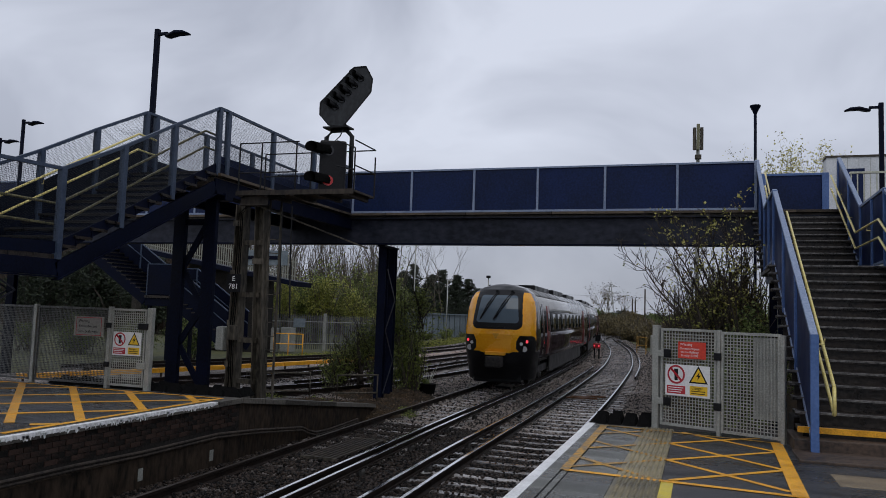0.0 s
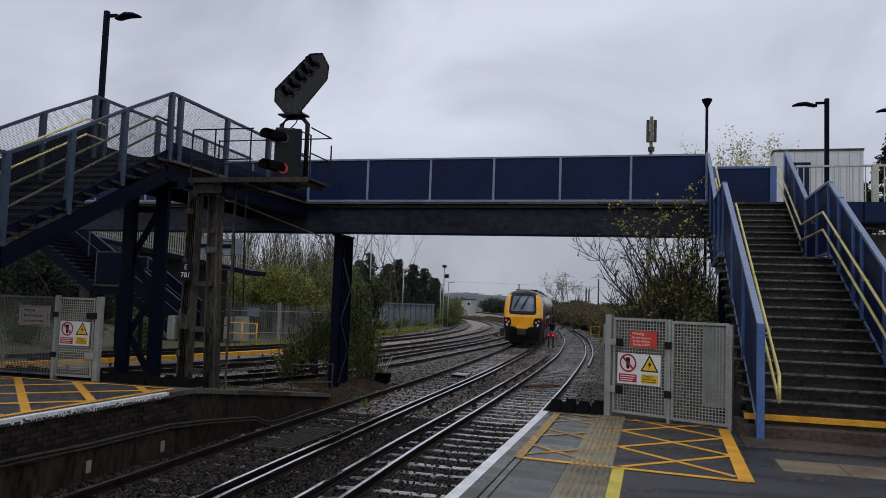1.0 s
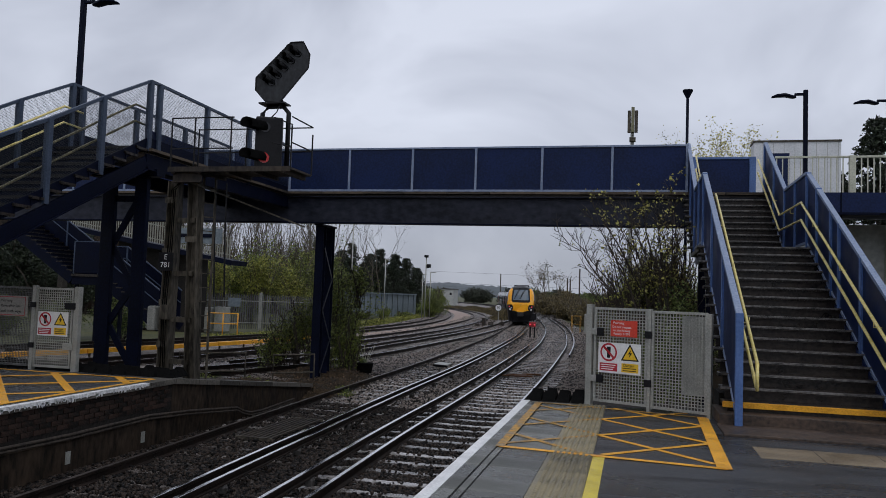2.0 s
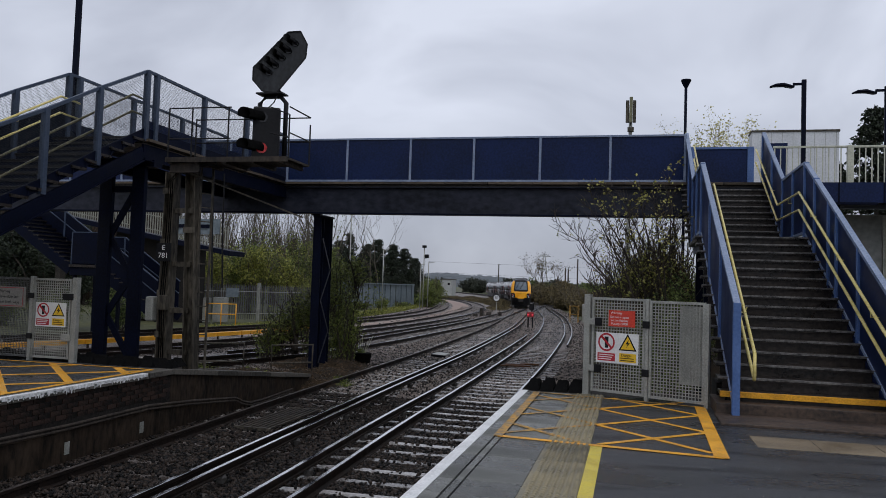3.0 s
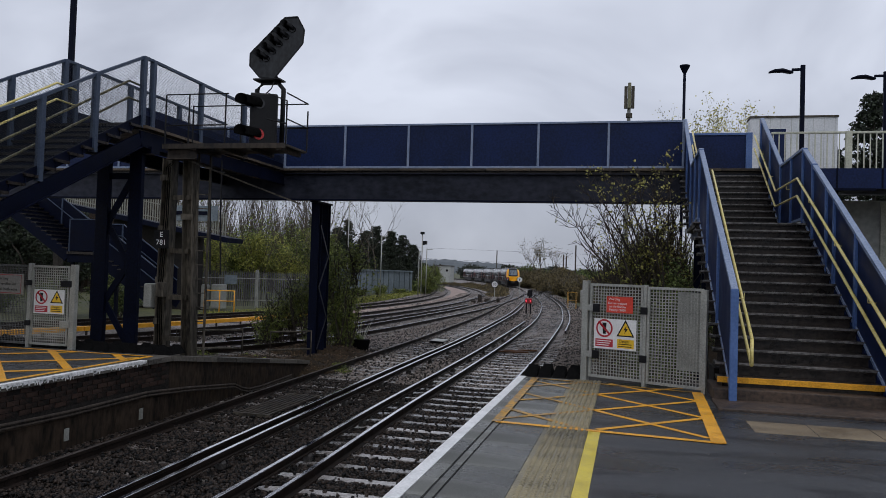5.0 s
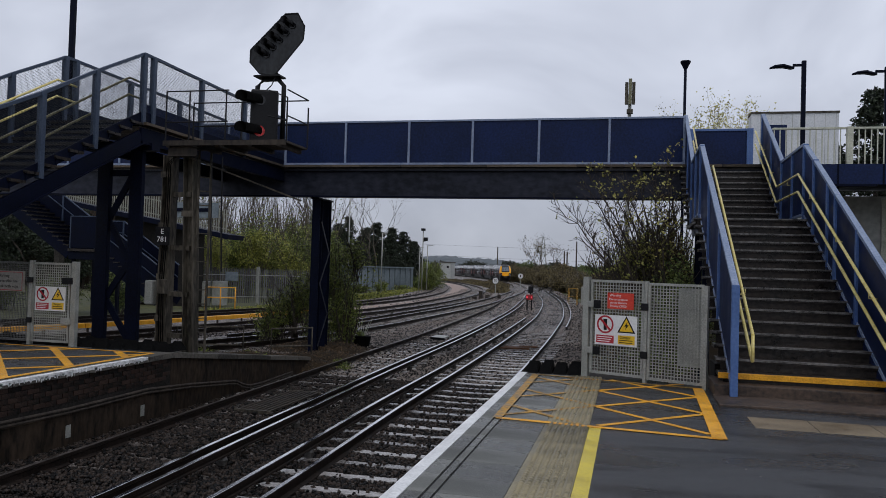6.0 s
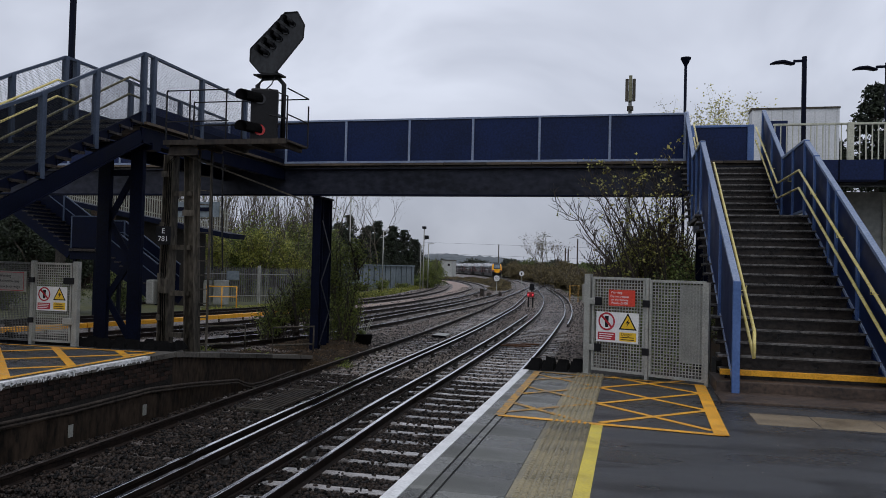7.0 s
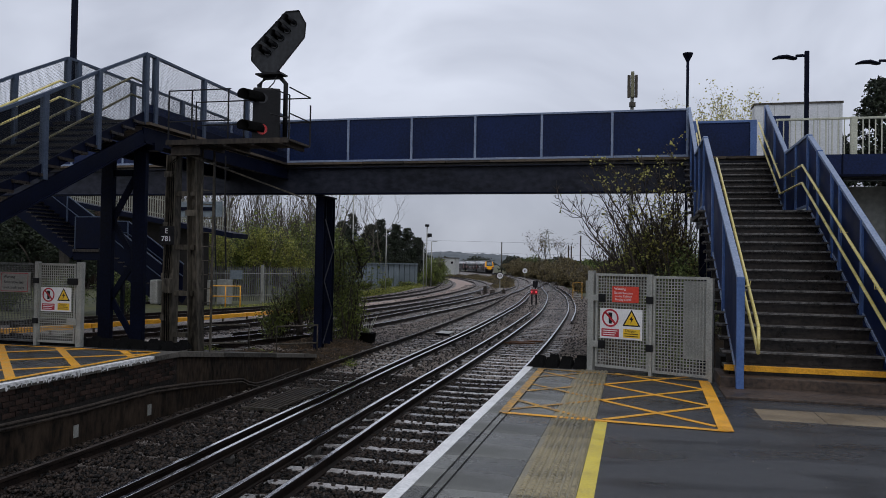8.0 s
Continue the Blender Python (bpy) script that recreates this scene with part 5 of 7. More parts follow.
# ---- lamp posts ----
def street_lamp(x, y, z0, z1, turn, r=0.05, label="dark blue lamp post with a flat curved lantern", arms=1):
    l = thing("lamp_post", label, "lamp post")
    l.matrix_basis = pose(x, y, z0, 0, 0, turn)
    h = z1 - z0
    part("pole", boxes((-r, r, -r, r, 0, h), bevel=r * 0.3), NAVY_DARK, l)
    for s in ((1,) if arms == 1 else (1, -1)):
        part("arm", boxes(*[(0.02 * s if s > 0 else -0.3, 0.3 if s > 0 else -0.02, -0.035, 0.035, h - 0.16, h - 0.09)], bevel=0.01), NAVY_DARK, l)
        lan = bmesh.new()
        rings = []
        for k, (dx, dz, w, t) in enumerate(((0.26, -0.2, 0.05, 0.05), (0.34, -0.2, 0.1, 0.06), (0.55, -0.14, 0.13, 0.07), (0.78, -0.15, 0.12, 0.055), (0.92, -0.19, 0.06, 0.03))):
            rings.append([lan.verts.new((s * dx, a * w, h + dz + b * t)) for a, b in ((-1, -0.5), (1, -0.5), (0.8, 0.6), (-0.8, 0.6))])
        for a, b in zip(rings, rings[1:]):
            for k in range(4):
                lan.faces.new((a[k], a[(k + 1) % 4], b[(k + 1) % 4], b[k]))
        lan.faces.new(rings[0])
        lan.faces.new(rings[-1][::-1])
        part("lantern", lan, NAVY_DARK, l, "", True)
    return l


street_lamp(-12.55, 15.2, 4.55, 8.27, 0, 0.055)
street_lamp(4.72, 24.05, 4.6, 7.93, 180, 0.06)
street_lamp(7.15, 25.0, 4.6, 7.92, 180, 0.05)
street_lamp(-23.9, 22.0, 4.5, 8.28, 0, 0.05)
street_lamp(-26.1, 23.0, 4.5, 7.9, 0, 0.05)
lp = thing("lamp_post", "slim dark lamp post with a flared top lantern", "lamp post")
part("pole", bmesh_tube([(2.42, 40, -1.35), (2.42, 40, 11.9)], 0.07, 8), NAVY_DARK, lp, "", True)
part("lantern", tube(bmesh.new(), [(2.42, 40, 11.85), (2.42, 40, 12.2), (2.42, 40, 12.25)], [0.08, 0.26, 0.25], 10), NAVY_DARK, lp)

# ---- right of the stairs: bridge end, fence, cabin ----
east = thing("bridge_approach", "navy steel walkway on the bridge's approach side", "walkway", "structure")
part("deck", boxes((3.6, 16, 22.6, 25.2, 4.42, 4.6)), TREAD, east)
part("edge_beam", boxes((3.6, 16, 22.55, 22.6, 4.2, 4.74)), NAVY, east)
for k in range(7):
    part("panel_joint", boxes((4.2 + 1.1 * k, 4.24 + 1.1 * k, 22.535, 22.55, 4.2, 4.74)), NAVY_DARK, east)
part("bracket", boxes((4.9, 6.2, 22.3, 22.56, 4.12, 4.18)), NAVY_DARK, east)
part("pier", boxes((5.2, 5.45, 23, 23.3, -1.3, 4.2)), NAVY_DARK, east)
part("soffit", boxes((3.6, 16, 22.62, 25.2, 4.3, 4.41)), NAVY_DARK, east)
fence_e = thing("railing", "cream painted steel railing on the walkway", "railing")
for k in range(64):
    x = 3.95 + 0.16 * k
    part("baluster", boxes((x - 0.014, x + 0.014, 24.0, 24.03, 4.82, 5.95)), CREAM, fence_e)
for x in (5.95, 8.3, 11.2):
    part("post", boxes((x - 0.08, x + 0.08, 23.96, 24.06, 4.6, 6.0), bevel=0.01), CREAM, fence_e)
part("top_rail", boxes((3.9, 14, 23.98, 24.05, 5.93, 5.99), bevel=0.01), CREAM, fence_e)
part("bottom_rail", boxes((3.9, 14, 23.98, 24.05, 4.8, 4.85)), CREAM, fence_e)
part("ramp_rail", beams([((6.3, 23.4, 4.7), (9.6, 23.4, 5.4)), ((6.3, 23.4, 4.6), (9.6, 23.4, 5.25)), ((7.0, 23.4, 4.6), (9.6, 23.4, 5.1))], 0.04, 0.05), CREAM, fence_e)
cabin = thing("cabin", "white clad flat-roofed cabin with a dark door frame", "cabin")
part("wall", boxes((4.85, 8.25, 35, 35.9, 3.6, 8.6)), CLAD, cabin)
for k in range(8):
    part("cladding_seam", boxes((5.2 + 0.42 * k, 5.212 + 0.42 * k, 34.992, 35, 3.6, 8.55)), GALV, cabin)
part("roof", boxes((4.82, 8.28, 34.96, 35.95, 8.58, 8.66)), OLD_STEEL, cabin)
door_c = part("door", boxes((5.55, 6.25, 34.96, 35, 4.6, 8.1)), NAVY, cabin)
part("base", boxes((4.8, 8.3, 34.95, 36, -1.35, 3.6)), CONCRETE, cabin)
lower = thing("brick_building", "pale rendered building under the walkway", "building")
part("wall", boxes((5.9, 14, 25.3, 31, -1.35, 4.15)), HUTWALL, lower)
part("pilaster", boxes((7.15, 7.3, 25.22, 25.3, -1.35, 4.1)), CREAM, lower)
part("door", boxes((7.35, 9.4, 25.24, 25.3, 1.6, 4.0)), CREAM, lower)

# ---- left background: second stairs, ramp and fence ----
stair_w = thing("staircase", "navy steel staircase of the far platform", "staircase")
# Same darkened nosings and risers, painting shade on the far stairs.
flight(stair_w, 0, 1.8, 0, 0, 3.9, 2.56, 13, 0.05, None, NOSING_SHADED, NAVY_DARK)
flight(stair_w, 0, 1.8, -4.7, -2.05, -1.6, 0, 11, 0.05, None, NOSING_SHADED, NAVY_DARK)
part("landing", boxes((-0.1, 1.9, -1.6, 0, -0.12, 0.0)), TREAD, stair_w)
for x in (0, 1.8):
    for (ya, za), (yb, zb) in (((-4.8, -2.3), (-1.6, -0.25)), ((-1.6, -0.25), (0, -0.25)), ((0, -0.25), (3.9, 2.3))):
        bar("stringer", NAVY_DARK, stair_w, (x, ya, za), (x, yb, zb), 0.05, 0.5)
for x, segs in ((0, ((-4.7, -2.05, -1.6, 0.0),)), (1.8, ((-4.7, -2.05, -1.6, 0.0), (-1.6, 0.0, 0.0, 0.0), (0.0, 0.0, 1.9, 1.25), (1.9, 1.25, 3.9, 2.56)))):
    for ya, za, yb, zb in segs:
        b = bmesh.new()
        prism(b, [(x, ya + 0.04, za + 0.05), (x, yb - 0.04, zb + 0.05), (x, yb - 0.04, zb + 1.4), (x, ya + 0.04, za + 1.4)], (0.02, 0, 0))
        part("side_panel", b, NAVY_DARK, stair_w)
        bar("top_rail", RAIL_GREY, stair_w, (x, ya, za + 1.42), (x, yb, zb + 1.42), 0.05, 0.05)
        bar("handrail", RAIL_GREY, stair_w, (x - 0.08, ya, za + 0.85), (x - 0.08, yb, zb + 0.85), 0.04, 0.04)
        part("post", boxes((x - 0.04, x + 0.04, yb - 0.04, yb + 0.04, zb - 0.2, zb + 1.42)), RAIL_GREY, stair_w)
part("screen", boxes((-0.03, 0.0, -1.5, -0.1, 0.05, 1.5)), NAVY_DARK, stair_w)
for p, q in (((0, -1.55, 1.52), (0, -0.05, 1.52)), ((0, -1.55, 0.0), (0, -1.55, 1.54)), ((0, -0.05, 0.0), (0, -0.05, 1.54))):
    bar("screen_frame", RAIL_GREY, stair_w, p, q, 0.05, 0.05)
for y in (-1.5, -0.15):
    part("leg", boxes((0.1, 0.24, y - 0.07, y + 0.07, -3.35, -0.1), (1.56, 1.7, y - 0.07, y + 0.07, -3.35, -0.1)), NAVY_DARK, stair_w)
stair_w.matrix_basis = pose(-25.7, 31.5, 2.04, 0, 0, 90)
ramp_w = thing("approach_ramp", "raised station approach with cream palisade railing", "ramp", "structure")
for (xa, za), (xb, zb) in (((-41, 6.25), (-33, 4.82)), ((-33, 4.82), (-24.4, 3.34))):
    bar("deck_edge", NAVY_DARK, ramp_w, (xa, 45, za - 0.17), (xb, 45, zb - 0.17), 2.0, 0.3)
    n = int((xb - xa) / 0.17)
    for k in range(n):
        x = xa + (xb - xa) * k / n
        z = za + (zb - za) * k / n
        part("pale", boxes((x - 0.035, x + 0.035, 44.0, 44.03, z + 0.05, z + 1.5)), CREAM_SHADED, ramp_w)
    bar("rail", CREAM_SHADED, ramp_w, (xa, 44.05, za + 0.3), (xb, 44.05, zb + 0.3), 0.04, 0.06)
    bar("rail", CREAM_SHADED, ramp_w, (xa, 44.05, za + 1.2), (xb, 44.05, zb + 1.2), 0.04, 0.06)
# Dark wall added to fill the shaded void below the deck.
part("shade_infill", prism(bmesh.new(), [(-33.5, 45.3, -1.35), (-33.5, 45.3, 4.6), (-27.2, 45.3, 3.5), (-27.2, 45.3, -1.35)], (0, 0.7, 0)), MORTAR, ramp_w, "dark infill standing for the shaded space under the approach")
# Made-up wall that blocks bright sky between the bank's leaves.
part("gap_filler_wall", boxes((-110, -44, 68.5, 69.2, -1.35, 9.0)), OLD_WALL, ramp_w, "dark wall added to block sky gaps in the overgrown bank")
part("end_panel", boxes((-28.2, -25.1, 43.9, 43.96, 4.35, 5.3)), SHED, ramp_w, "blue-grey panel on the fence")
part("panel_bar", boxes((-29.0, -25.8, 43.84, 43.9, 4.72, 4.95)), NAVY_DARK, ramp_w)
for x in (-37.5, -31.5):
    part("pier", boxes((x - 0.2, x + 0.2, 44.8, 45.3, -1.35, 3.2)), CONCRETE, ramp_w)
# ---- plants ----
def raw_mesh(verts, faces, mat, smooth=False):
    me = bpy.data.meshes.new("mesh")
    me.from_pydata([tuple(v) for v in verts], [], faces)
    me.materials.append(mat)
    if smooth:
        me.polygons.foreach_set("use_smooth", [True] * len(me.polygons))
    return me


def limb(V, F, pts, r0, r1, n):
    base = len(V)
    m = len(pts)
    for i, p in enumerate(pts):
        d = (pts[min(i + 1, m - 1)] - pts[max(i - 1, 0)]).normalized()
        s = d.cross(Vector((0.3, 0.2, 1)) if abs(d.z) < 0.9 else Vector((1, 0.1, 0))).normalized()
        u = s.cross(d)
        r = r0 + (r1 - r0) * i / (m - 1)
        for k in range(n):
            a = 2 * math.pi * k / n
            V.append(p + r * (math.cos(a) * s + math.sin(a) * u))
    for i in range(m - 1):
        for k in range(n):
            F.append((base + i * n + k, base + i * n + (k + 1) % n, base + (i + 1) * n + (k + 1) % n, base + (i + 1) * n + k))


def leaf(V, F, p, size, rng):
    """One small folded leaf."""
    d = Vector((rng.gauss(0, 1), rng.gauss(0, 1), rng.gauss(0, 0.7) + 0.1)).normalized()
    s = d.cross(Vector((rng.gauss(0, 1), rng.gauss(0, 1), rng.gauss(0, 1)))).normalized()
    w = size * rng.uniform(0.55, 1.2)
    up = s.cross(d) * (w * 0.18)
    b = len(V)
    V += [p, p + d * w * 0.5 + s * w * 0.33 + up, p + d * w, p + d * w * 0.5 - s * w * 0.33 + up]
    F += [(b, b + 1, b + 2), (b, b + 2, b + 3)]


def plant(name, label, category, stems, height, lean, bark, leaves, leaf_mat, leaf_size, per_tip, seed, depth=4, r0=0.08, spread=0.5, crown_from=0.0, upright=0.35, group=""):
    """A branching plant: stems [(x, y, z)], limbs that fork and thin out, leaves in clumps on the outer twigs."""
    rng = random.Random(seed)
    V, F, LV, LF, wood = [], [], [], [], []

    def grow(p, d, length, r, level):
        V, F = wood[-1]
        n = 3
        pts = [p]
        for i in range(n):
            d = (d + Vector((rng.gauss(0, 0.16), rng.gauss(0, 0.16), rng.gauss(0, 0.1) + upright * 0.12))).normalized()
            pts.append(pts[-1] + d * (length / n))
        limb(V, F, pts, r, r * 0.62, 6 if level == 0 else (4 if level < 3 else 3))
        if level < depth:
            kids = rng.choice((2, 3, 3)) if level else rng.choice((3, 4))
            for k in range(kids):
                at = pts[rng.choice((1, 2, 3))] if k else pts[-1]
                side = Vector((rng.gauss(0, 1), rng.gauss(0, 1), rng.gauss(0, 0.4))).normalized()
                nd = (d * (1 - spread * 0.6) + side * spread + Vector((0, 0, upright * 0.3))).normalized()
                grow(at, nd, length * rng.uniform(0.58, 0.84), r * rng.uniform(0.45, 0.62), level + 1)
        if level >= depth - 1 and leaves:
            for k in range(per_tip):
                c = pts[rng.choice((1, 2, 3))] + Vector((rng.gauss(0, 1), rng.gauss(0, 1), rng.gauss(0, 1))) * leaf_size * 1.3
                if c.z > crown_from:
                    leaf(LV, LF, c, leaf_size, rng)

    for x, y, z in stems:
        V, F = [], []
        wood.append((V, F))
        d = Vector((lean[0] + rng.gauss(0, 0.16), lean[1] + rng.gauss(0, 0.16), 1)).normalized()
        grow(Vector((x, y, z)), d, height * rng.uniform(0.32, 0.42), r0 * rng.uniform(0.75, 1.1), 0)
    t = thing(name, label, category, "", group)
    for V, F in wood:
        o = new("trunk", raw_mesh(V, F, bark, True))
        o.parent = t
    if leaves:
        c = new("crown", raw_mesh(LV, LF, leaf_mat))
        c.parent = t
    return t


def thicket(name, label, clumps, mat, leaf_size, density, seed, stems=None, bark=None, kind="", category="bush"):
    """Bushes of many small leaves: each clump (x, y, z, rx, ry, rz) is filled unevenly, more towards its skin."""
    rng = random.Random(seed)
    V, F, SV, SF = [], [], [], []
    for x, y, z, rx, ry, rz in clumps:
        n = int(density * (rx * ry + rx * rz + ry * rz))
        for k in range(n):
            d = Vector((rng.gauss(0, 1), rng.gauss(0, 1), rng.gauss(0, 1))).normalized()
            r = rng.random() ** 0.4 * (0.72 + 0.55 * noise.noise(d * 1.9 + Vector((x, y, z))))
            leaf(V, F, Vector((x + d.x * rx * r, y + d.y * ry * r, z + d.z * rz * r)), leaf_size, rng)
        for k in range(stems or 0):
            a = rng.uniform(0, 6.28)
            top = Vector((x + math.cos(a) * rx * rng.uniform(0.3, 1.05), y + math.sin(a) * ry * rng.uniform(0.3, 1.05), z + rz * rng.uniform(0.1, 1.1)))
            foot = Vector((x + rng.gauss(0, rx * 0.2), y + rng.gauss(0, ry * 0.2), z - rz))
            mid = (foot + top) / 2 + Vector((rng.gauss(0, 0.15), rng.gauss(0, 0.15), 0.2 * rz))
            limb(SV, SF, [foot, mid, top], 0.02 * leaf_size / 0.06, 0.006 * leaf_size / 0.06, 3)
    t = thing(name, label, category, kind)
    c = new("foliage", raw_mesh(V, F, mat))
    c.parent = t
    if SV:
        s = tagged(new("undergrowth", raw_mesh(SV, SF, bark or BARK)), kind="stuff")
        s.parent = t
    return t


def arching_tree(label, foot, ends, bark, leaf_mat, leaf_size, seed, leafy=0.5, r0=0.04):
    """Limbs that rise from one foot and arch over to their ends, with side twigs and clustered leaves; each end is (x, y, z)."""
    rng = random.Random(seed)
    LV, LF = [], []
    t = thing("tree", label, "tree")

    def cluster(p, n):
        for k in range(n):
            leaf(LV, LF, p + Vector((rng.gauss(0, 1), rng.gauss(0, 1), rng.gauss(0, 1))) * leaf_size * 0.75, leaf_size, rng)

    for e in ends:
        V, F = [], []
        a = Vector(foot) + Vector((rng.uniform(-0.3, 0.3), rng.uniform(-0.4, 0.4), 0))
        c = Vector(e)
        b = a + (c - a) * 0.42 + Vector((0, 0, 0.24 * (c - a).length))
        N = 12
        pts = []
        for k in range(N + 1):
            u = k / N
            pts.append((1 - u) ** 2 * a + 2 * u * (1 - u) * b + u * u * c + Vector((rng.gauss(0, 1), rng.gauss(0, 1), rng.gauss(0, 1))) * 0.03)
        limb(V, F, pts, r0 * rng.uniform(0.7, 1.2), 0.006, 5)
        for k in range(4, N + 1):
            tang = (pts[k] - pts[k - 1]).normalized()
            for q in range(3):
                d = (tang * 0.6 + Vector((rng.gauss(0, 0.6), rng.gauss(0, 0.6), rng.gauss(0.35, 0.45)))).normalized()
                ln = rng.uniform(0.25, 0.8) * (1.15 - 0.5 * k / N)
                m = pts[k] + d * ln * 0.5 + Vector((0, 0, rng.gauss(0, 0.05)))
                tip = pts[k] + d * ln + Vector((rng.gauss(0, 0.06), rng.gauss(0, 0.06), rng.gauss(0.05, 0.08)))
                limb(V, F, [pts[k], m, tip], 0.009, 0.004, 3)
                for r in range(2):
                    d2 = (d + Vector((rng.gauss(0, 0.7), rng.gauss(0, 0.7), rng.gauss(0.2, 0.5)))).normalized()
                    tip2 = m + d2 * ln * rng.uniform(0.3, 0.6)
                    limb(V, F, [m, (m + tip2) / 2 + Vector((0, 0, 0.02)), tip2], 0.006, 0.003, 3)
                    if rng.random() < leafy * 0.6:
                        cluster(tip2, 4)
                if rng.random() < leafy:
                    cluster(tip, 7)
        o = new("trunk", raw_mesh(V, F, bark, True))
        o.parent = t
    c = new("crown", raw_mesh(LV, LF, leaf_mat))
    c.parent = t


# trees beside the right-hand stairs
arching_tree("dark arching tree with few leaves beside the stairs", (0.85, 18.4, -1.0), [(-1.7, 18.0, 3.2), (-1.35, 18.3, 3.0), (-1.1, 18.8, 2.4), (-0.9, 17.9, 3.5), (-0.6, 18.4, 2.9), (-0.4, 19.0, 3.3), (-1.0, 19.4, 1.8), (-0.2, 18.1, 3.7)], BARK, LEAF_BRIGHT, 0.055, 61, 0.12, 0.045)
arching_tree("spring tree with clusters of yellow-green leaves beside the stairs", (0.95, 18.9, -1.0), [(-0.95, 18.3, 3.75), (-0.55, 18.1, 3.8), (-0.2, 18.3, 3.75), (0.15, 18.2, 3.8), (0.5, 18.5, 3.8), (0.8, 18.6, 4.25), (0.0, 18.8, 2.9), (-0.5, 19.0, 2.6), (0.5, 18.2, 2.8)], BARK, LEAF_SHOOT, 0.085, 62, 0.36, 0.04)
arching_tree("dense dark twiggy tree with brown leaves beside the stairs", (0.8, 20.0, -1.0), [(-0.9, 20.2, 2.4), (-0.5, 20.0, 3.0), (0.0, 20.4, 3.4), (0.5, 20.0, 3.6), (1.0, 20.3, 3.6), (0.9, 19.6, 2.9), (-0.2, 20.8, 2.2), (1.1, 21, 3.2), (0.3, 19.8, 2.6), (0.7, 19.3, 3.3)], BARK, LEAF_BROWN, 0.075, 63, 0.45, 0.04)
thicket("bush", "dense dark bramble below the stairs", [(0.5, 17.0, 0.0, 0.9, 1.0, 1.3), (0.95, 18.0, 0.6, 0.8, 1.2, 1.8), (0.0, 19.5, 0.3, 1.1, 1.4, 1.6), (0.7, 21, 0.9, 1.1, 1.4, 2.2)], LEAF_DARK, 0.08, 1500, 21, 26, BARK)
thicket("bush", "tangled brown and green shrubs beside the stairs", [(-0.3, 20.5, 0.6, 0.9, 1.2, 1.5), (-0.3, 22.5, 0.4, 0.9, 1.4, 1.6), (0.3, 22.8, 1.2, 1.0, 1.2, 1.8), (0.9, 19.6, 1.6, 0.7, 1.0, 1.4)], LEAF_BROWN, 0.08, 1000, 42, 40, BARK)
thicket("bush", "yellow-green young shoots over the bramble", [(0.2, 18.6, 2.0, 0.9, 0.9, 0.9), (-0.2, 19.6, 1.7, 0.8, 0.9, 0.9), (0.7, 20.2, 2.7, 0.8, 0.9, 0.9)], LEAF_BRIGHT, 0.07, 260, 47, 14, BARK)
thicket("bush", "dense brown undergrowth behind the gate", [(-0.2, 18.0, 0.2, 0.9, 1.0, 1.3), (0.4, 19.0, 1.2, 1.0, 1.0, 1.2), (-0.2, 20.4, 0.6, 0.9, 1.2, 1.4), (0.6, 21.5, 1.6, 1.0, 1.2, 1.4)], LEAF_BROWN, 0.075, 800, 48, 50, BARK)
thicket("bush", "brown bramble bank along the line", [(0.7, 25, 0.2, 1.7, 2.2, 2.0), (0.2, 30, 0.4, 1.6, 2.8, 2.2), (-0.2, 36, 0.3, 1.6, 3.2, 2.0), (-0.6, 43, 0.2, 1.7, 3.5, 2.0)], LEAF_BROWN, 0.11, 1100, 22, 40, BARK_GREY)
thicket("bush", "green hedge along the line", [(1.8, 28, 0.6, 1.6, 2.5, 2.5), (1.5, 36, 0.9, 2.0, 3, 2.7), (1.0, 44, 0.8, 2.2, 3, 2.7), (0.2, 52, 0.3, 1.9, 4, 2.2), (-1.2, 60, 0.1, 1.8, 4.5, 2.0)], LEAF_GREEN, 0.12, 800, 23, 24, BARK_GREY)
thicket("bush", "brown scrubby hedge running into the distance", [(-3.2, 78, 0.0, 2.2, 6, 1.9), (-5.6, 92, -0.1, 2.5, 7, 1.9), (-9, 112, 0, 2.8, 9, 1.9), (-14, 135, 0.2, 3, 11, 2.2), (-10, 125, 0.5, 4, 12, 2.6), (-19, 160, 0.4, 4, 12, 2.6), (-26, 185, 0.5, 4, 12, 2.8), (-31, 208, 0.5, 4, 12, 2.8)], LEAF_BROWN, 0.24, 200, 24, 22, BARK_GREY)
thicket("bush", "dense small-leaved bush round the bridge column", [(-11.9, 24.6, -0.4, 0.8, 0.8, 0.8), (-11.2, 24.9, 0.2, 0.9, 0.8, 1.1), (-10.4, 25.0, 0.6, 0.9, 0.8, 1.3), (-9.6, 25.2, 0.9, 0.8, 0.8, 1.4), (-9.35, 24.8, 0.0, 0.7, 0.8, 1.2), (-9.1, 24.4, -0.5, 0.55, 0.6, 0.7), (-10.0, 24.2, -0.6, 0.9, 0.6, 0.6), (-9.3, 25.4, 2.0, 0.6, 0.6, 0.9)], LEAF_GREEN, 0.085, 520, 25, 12, BARK)
plant("tree", "young leafy sapling rising behind the bridge column", "tree", [(-9.8, 25.4, -1.1), (-9.2, 25.6, -1.1), (-10.6, 25.2, -1.1), (-11.3, 24.9, -1.1)], 4.0, (0.02, 0), BARK_GREY, True, LEAF_GREEN, 0.085, 7, 13, depth=4, r0=0.02, spread=0.5, upright=0.6)

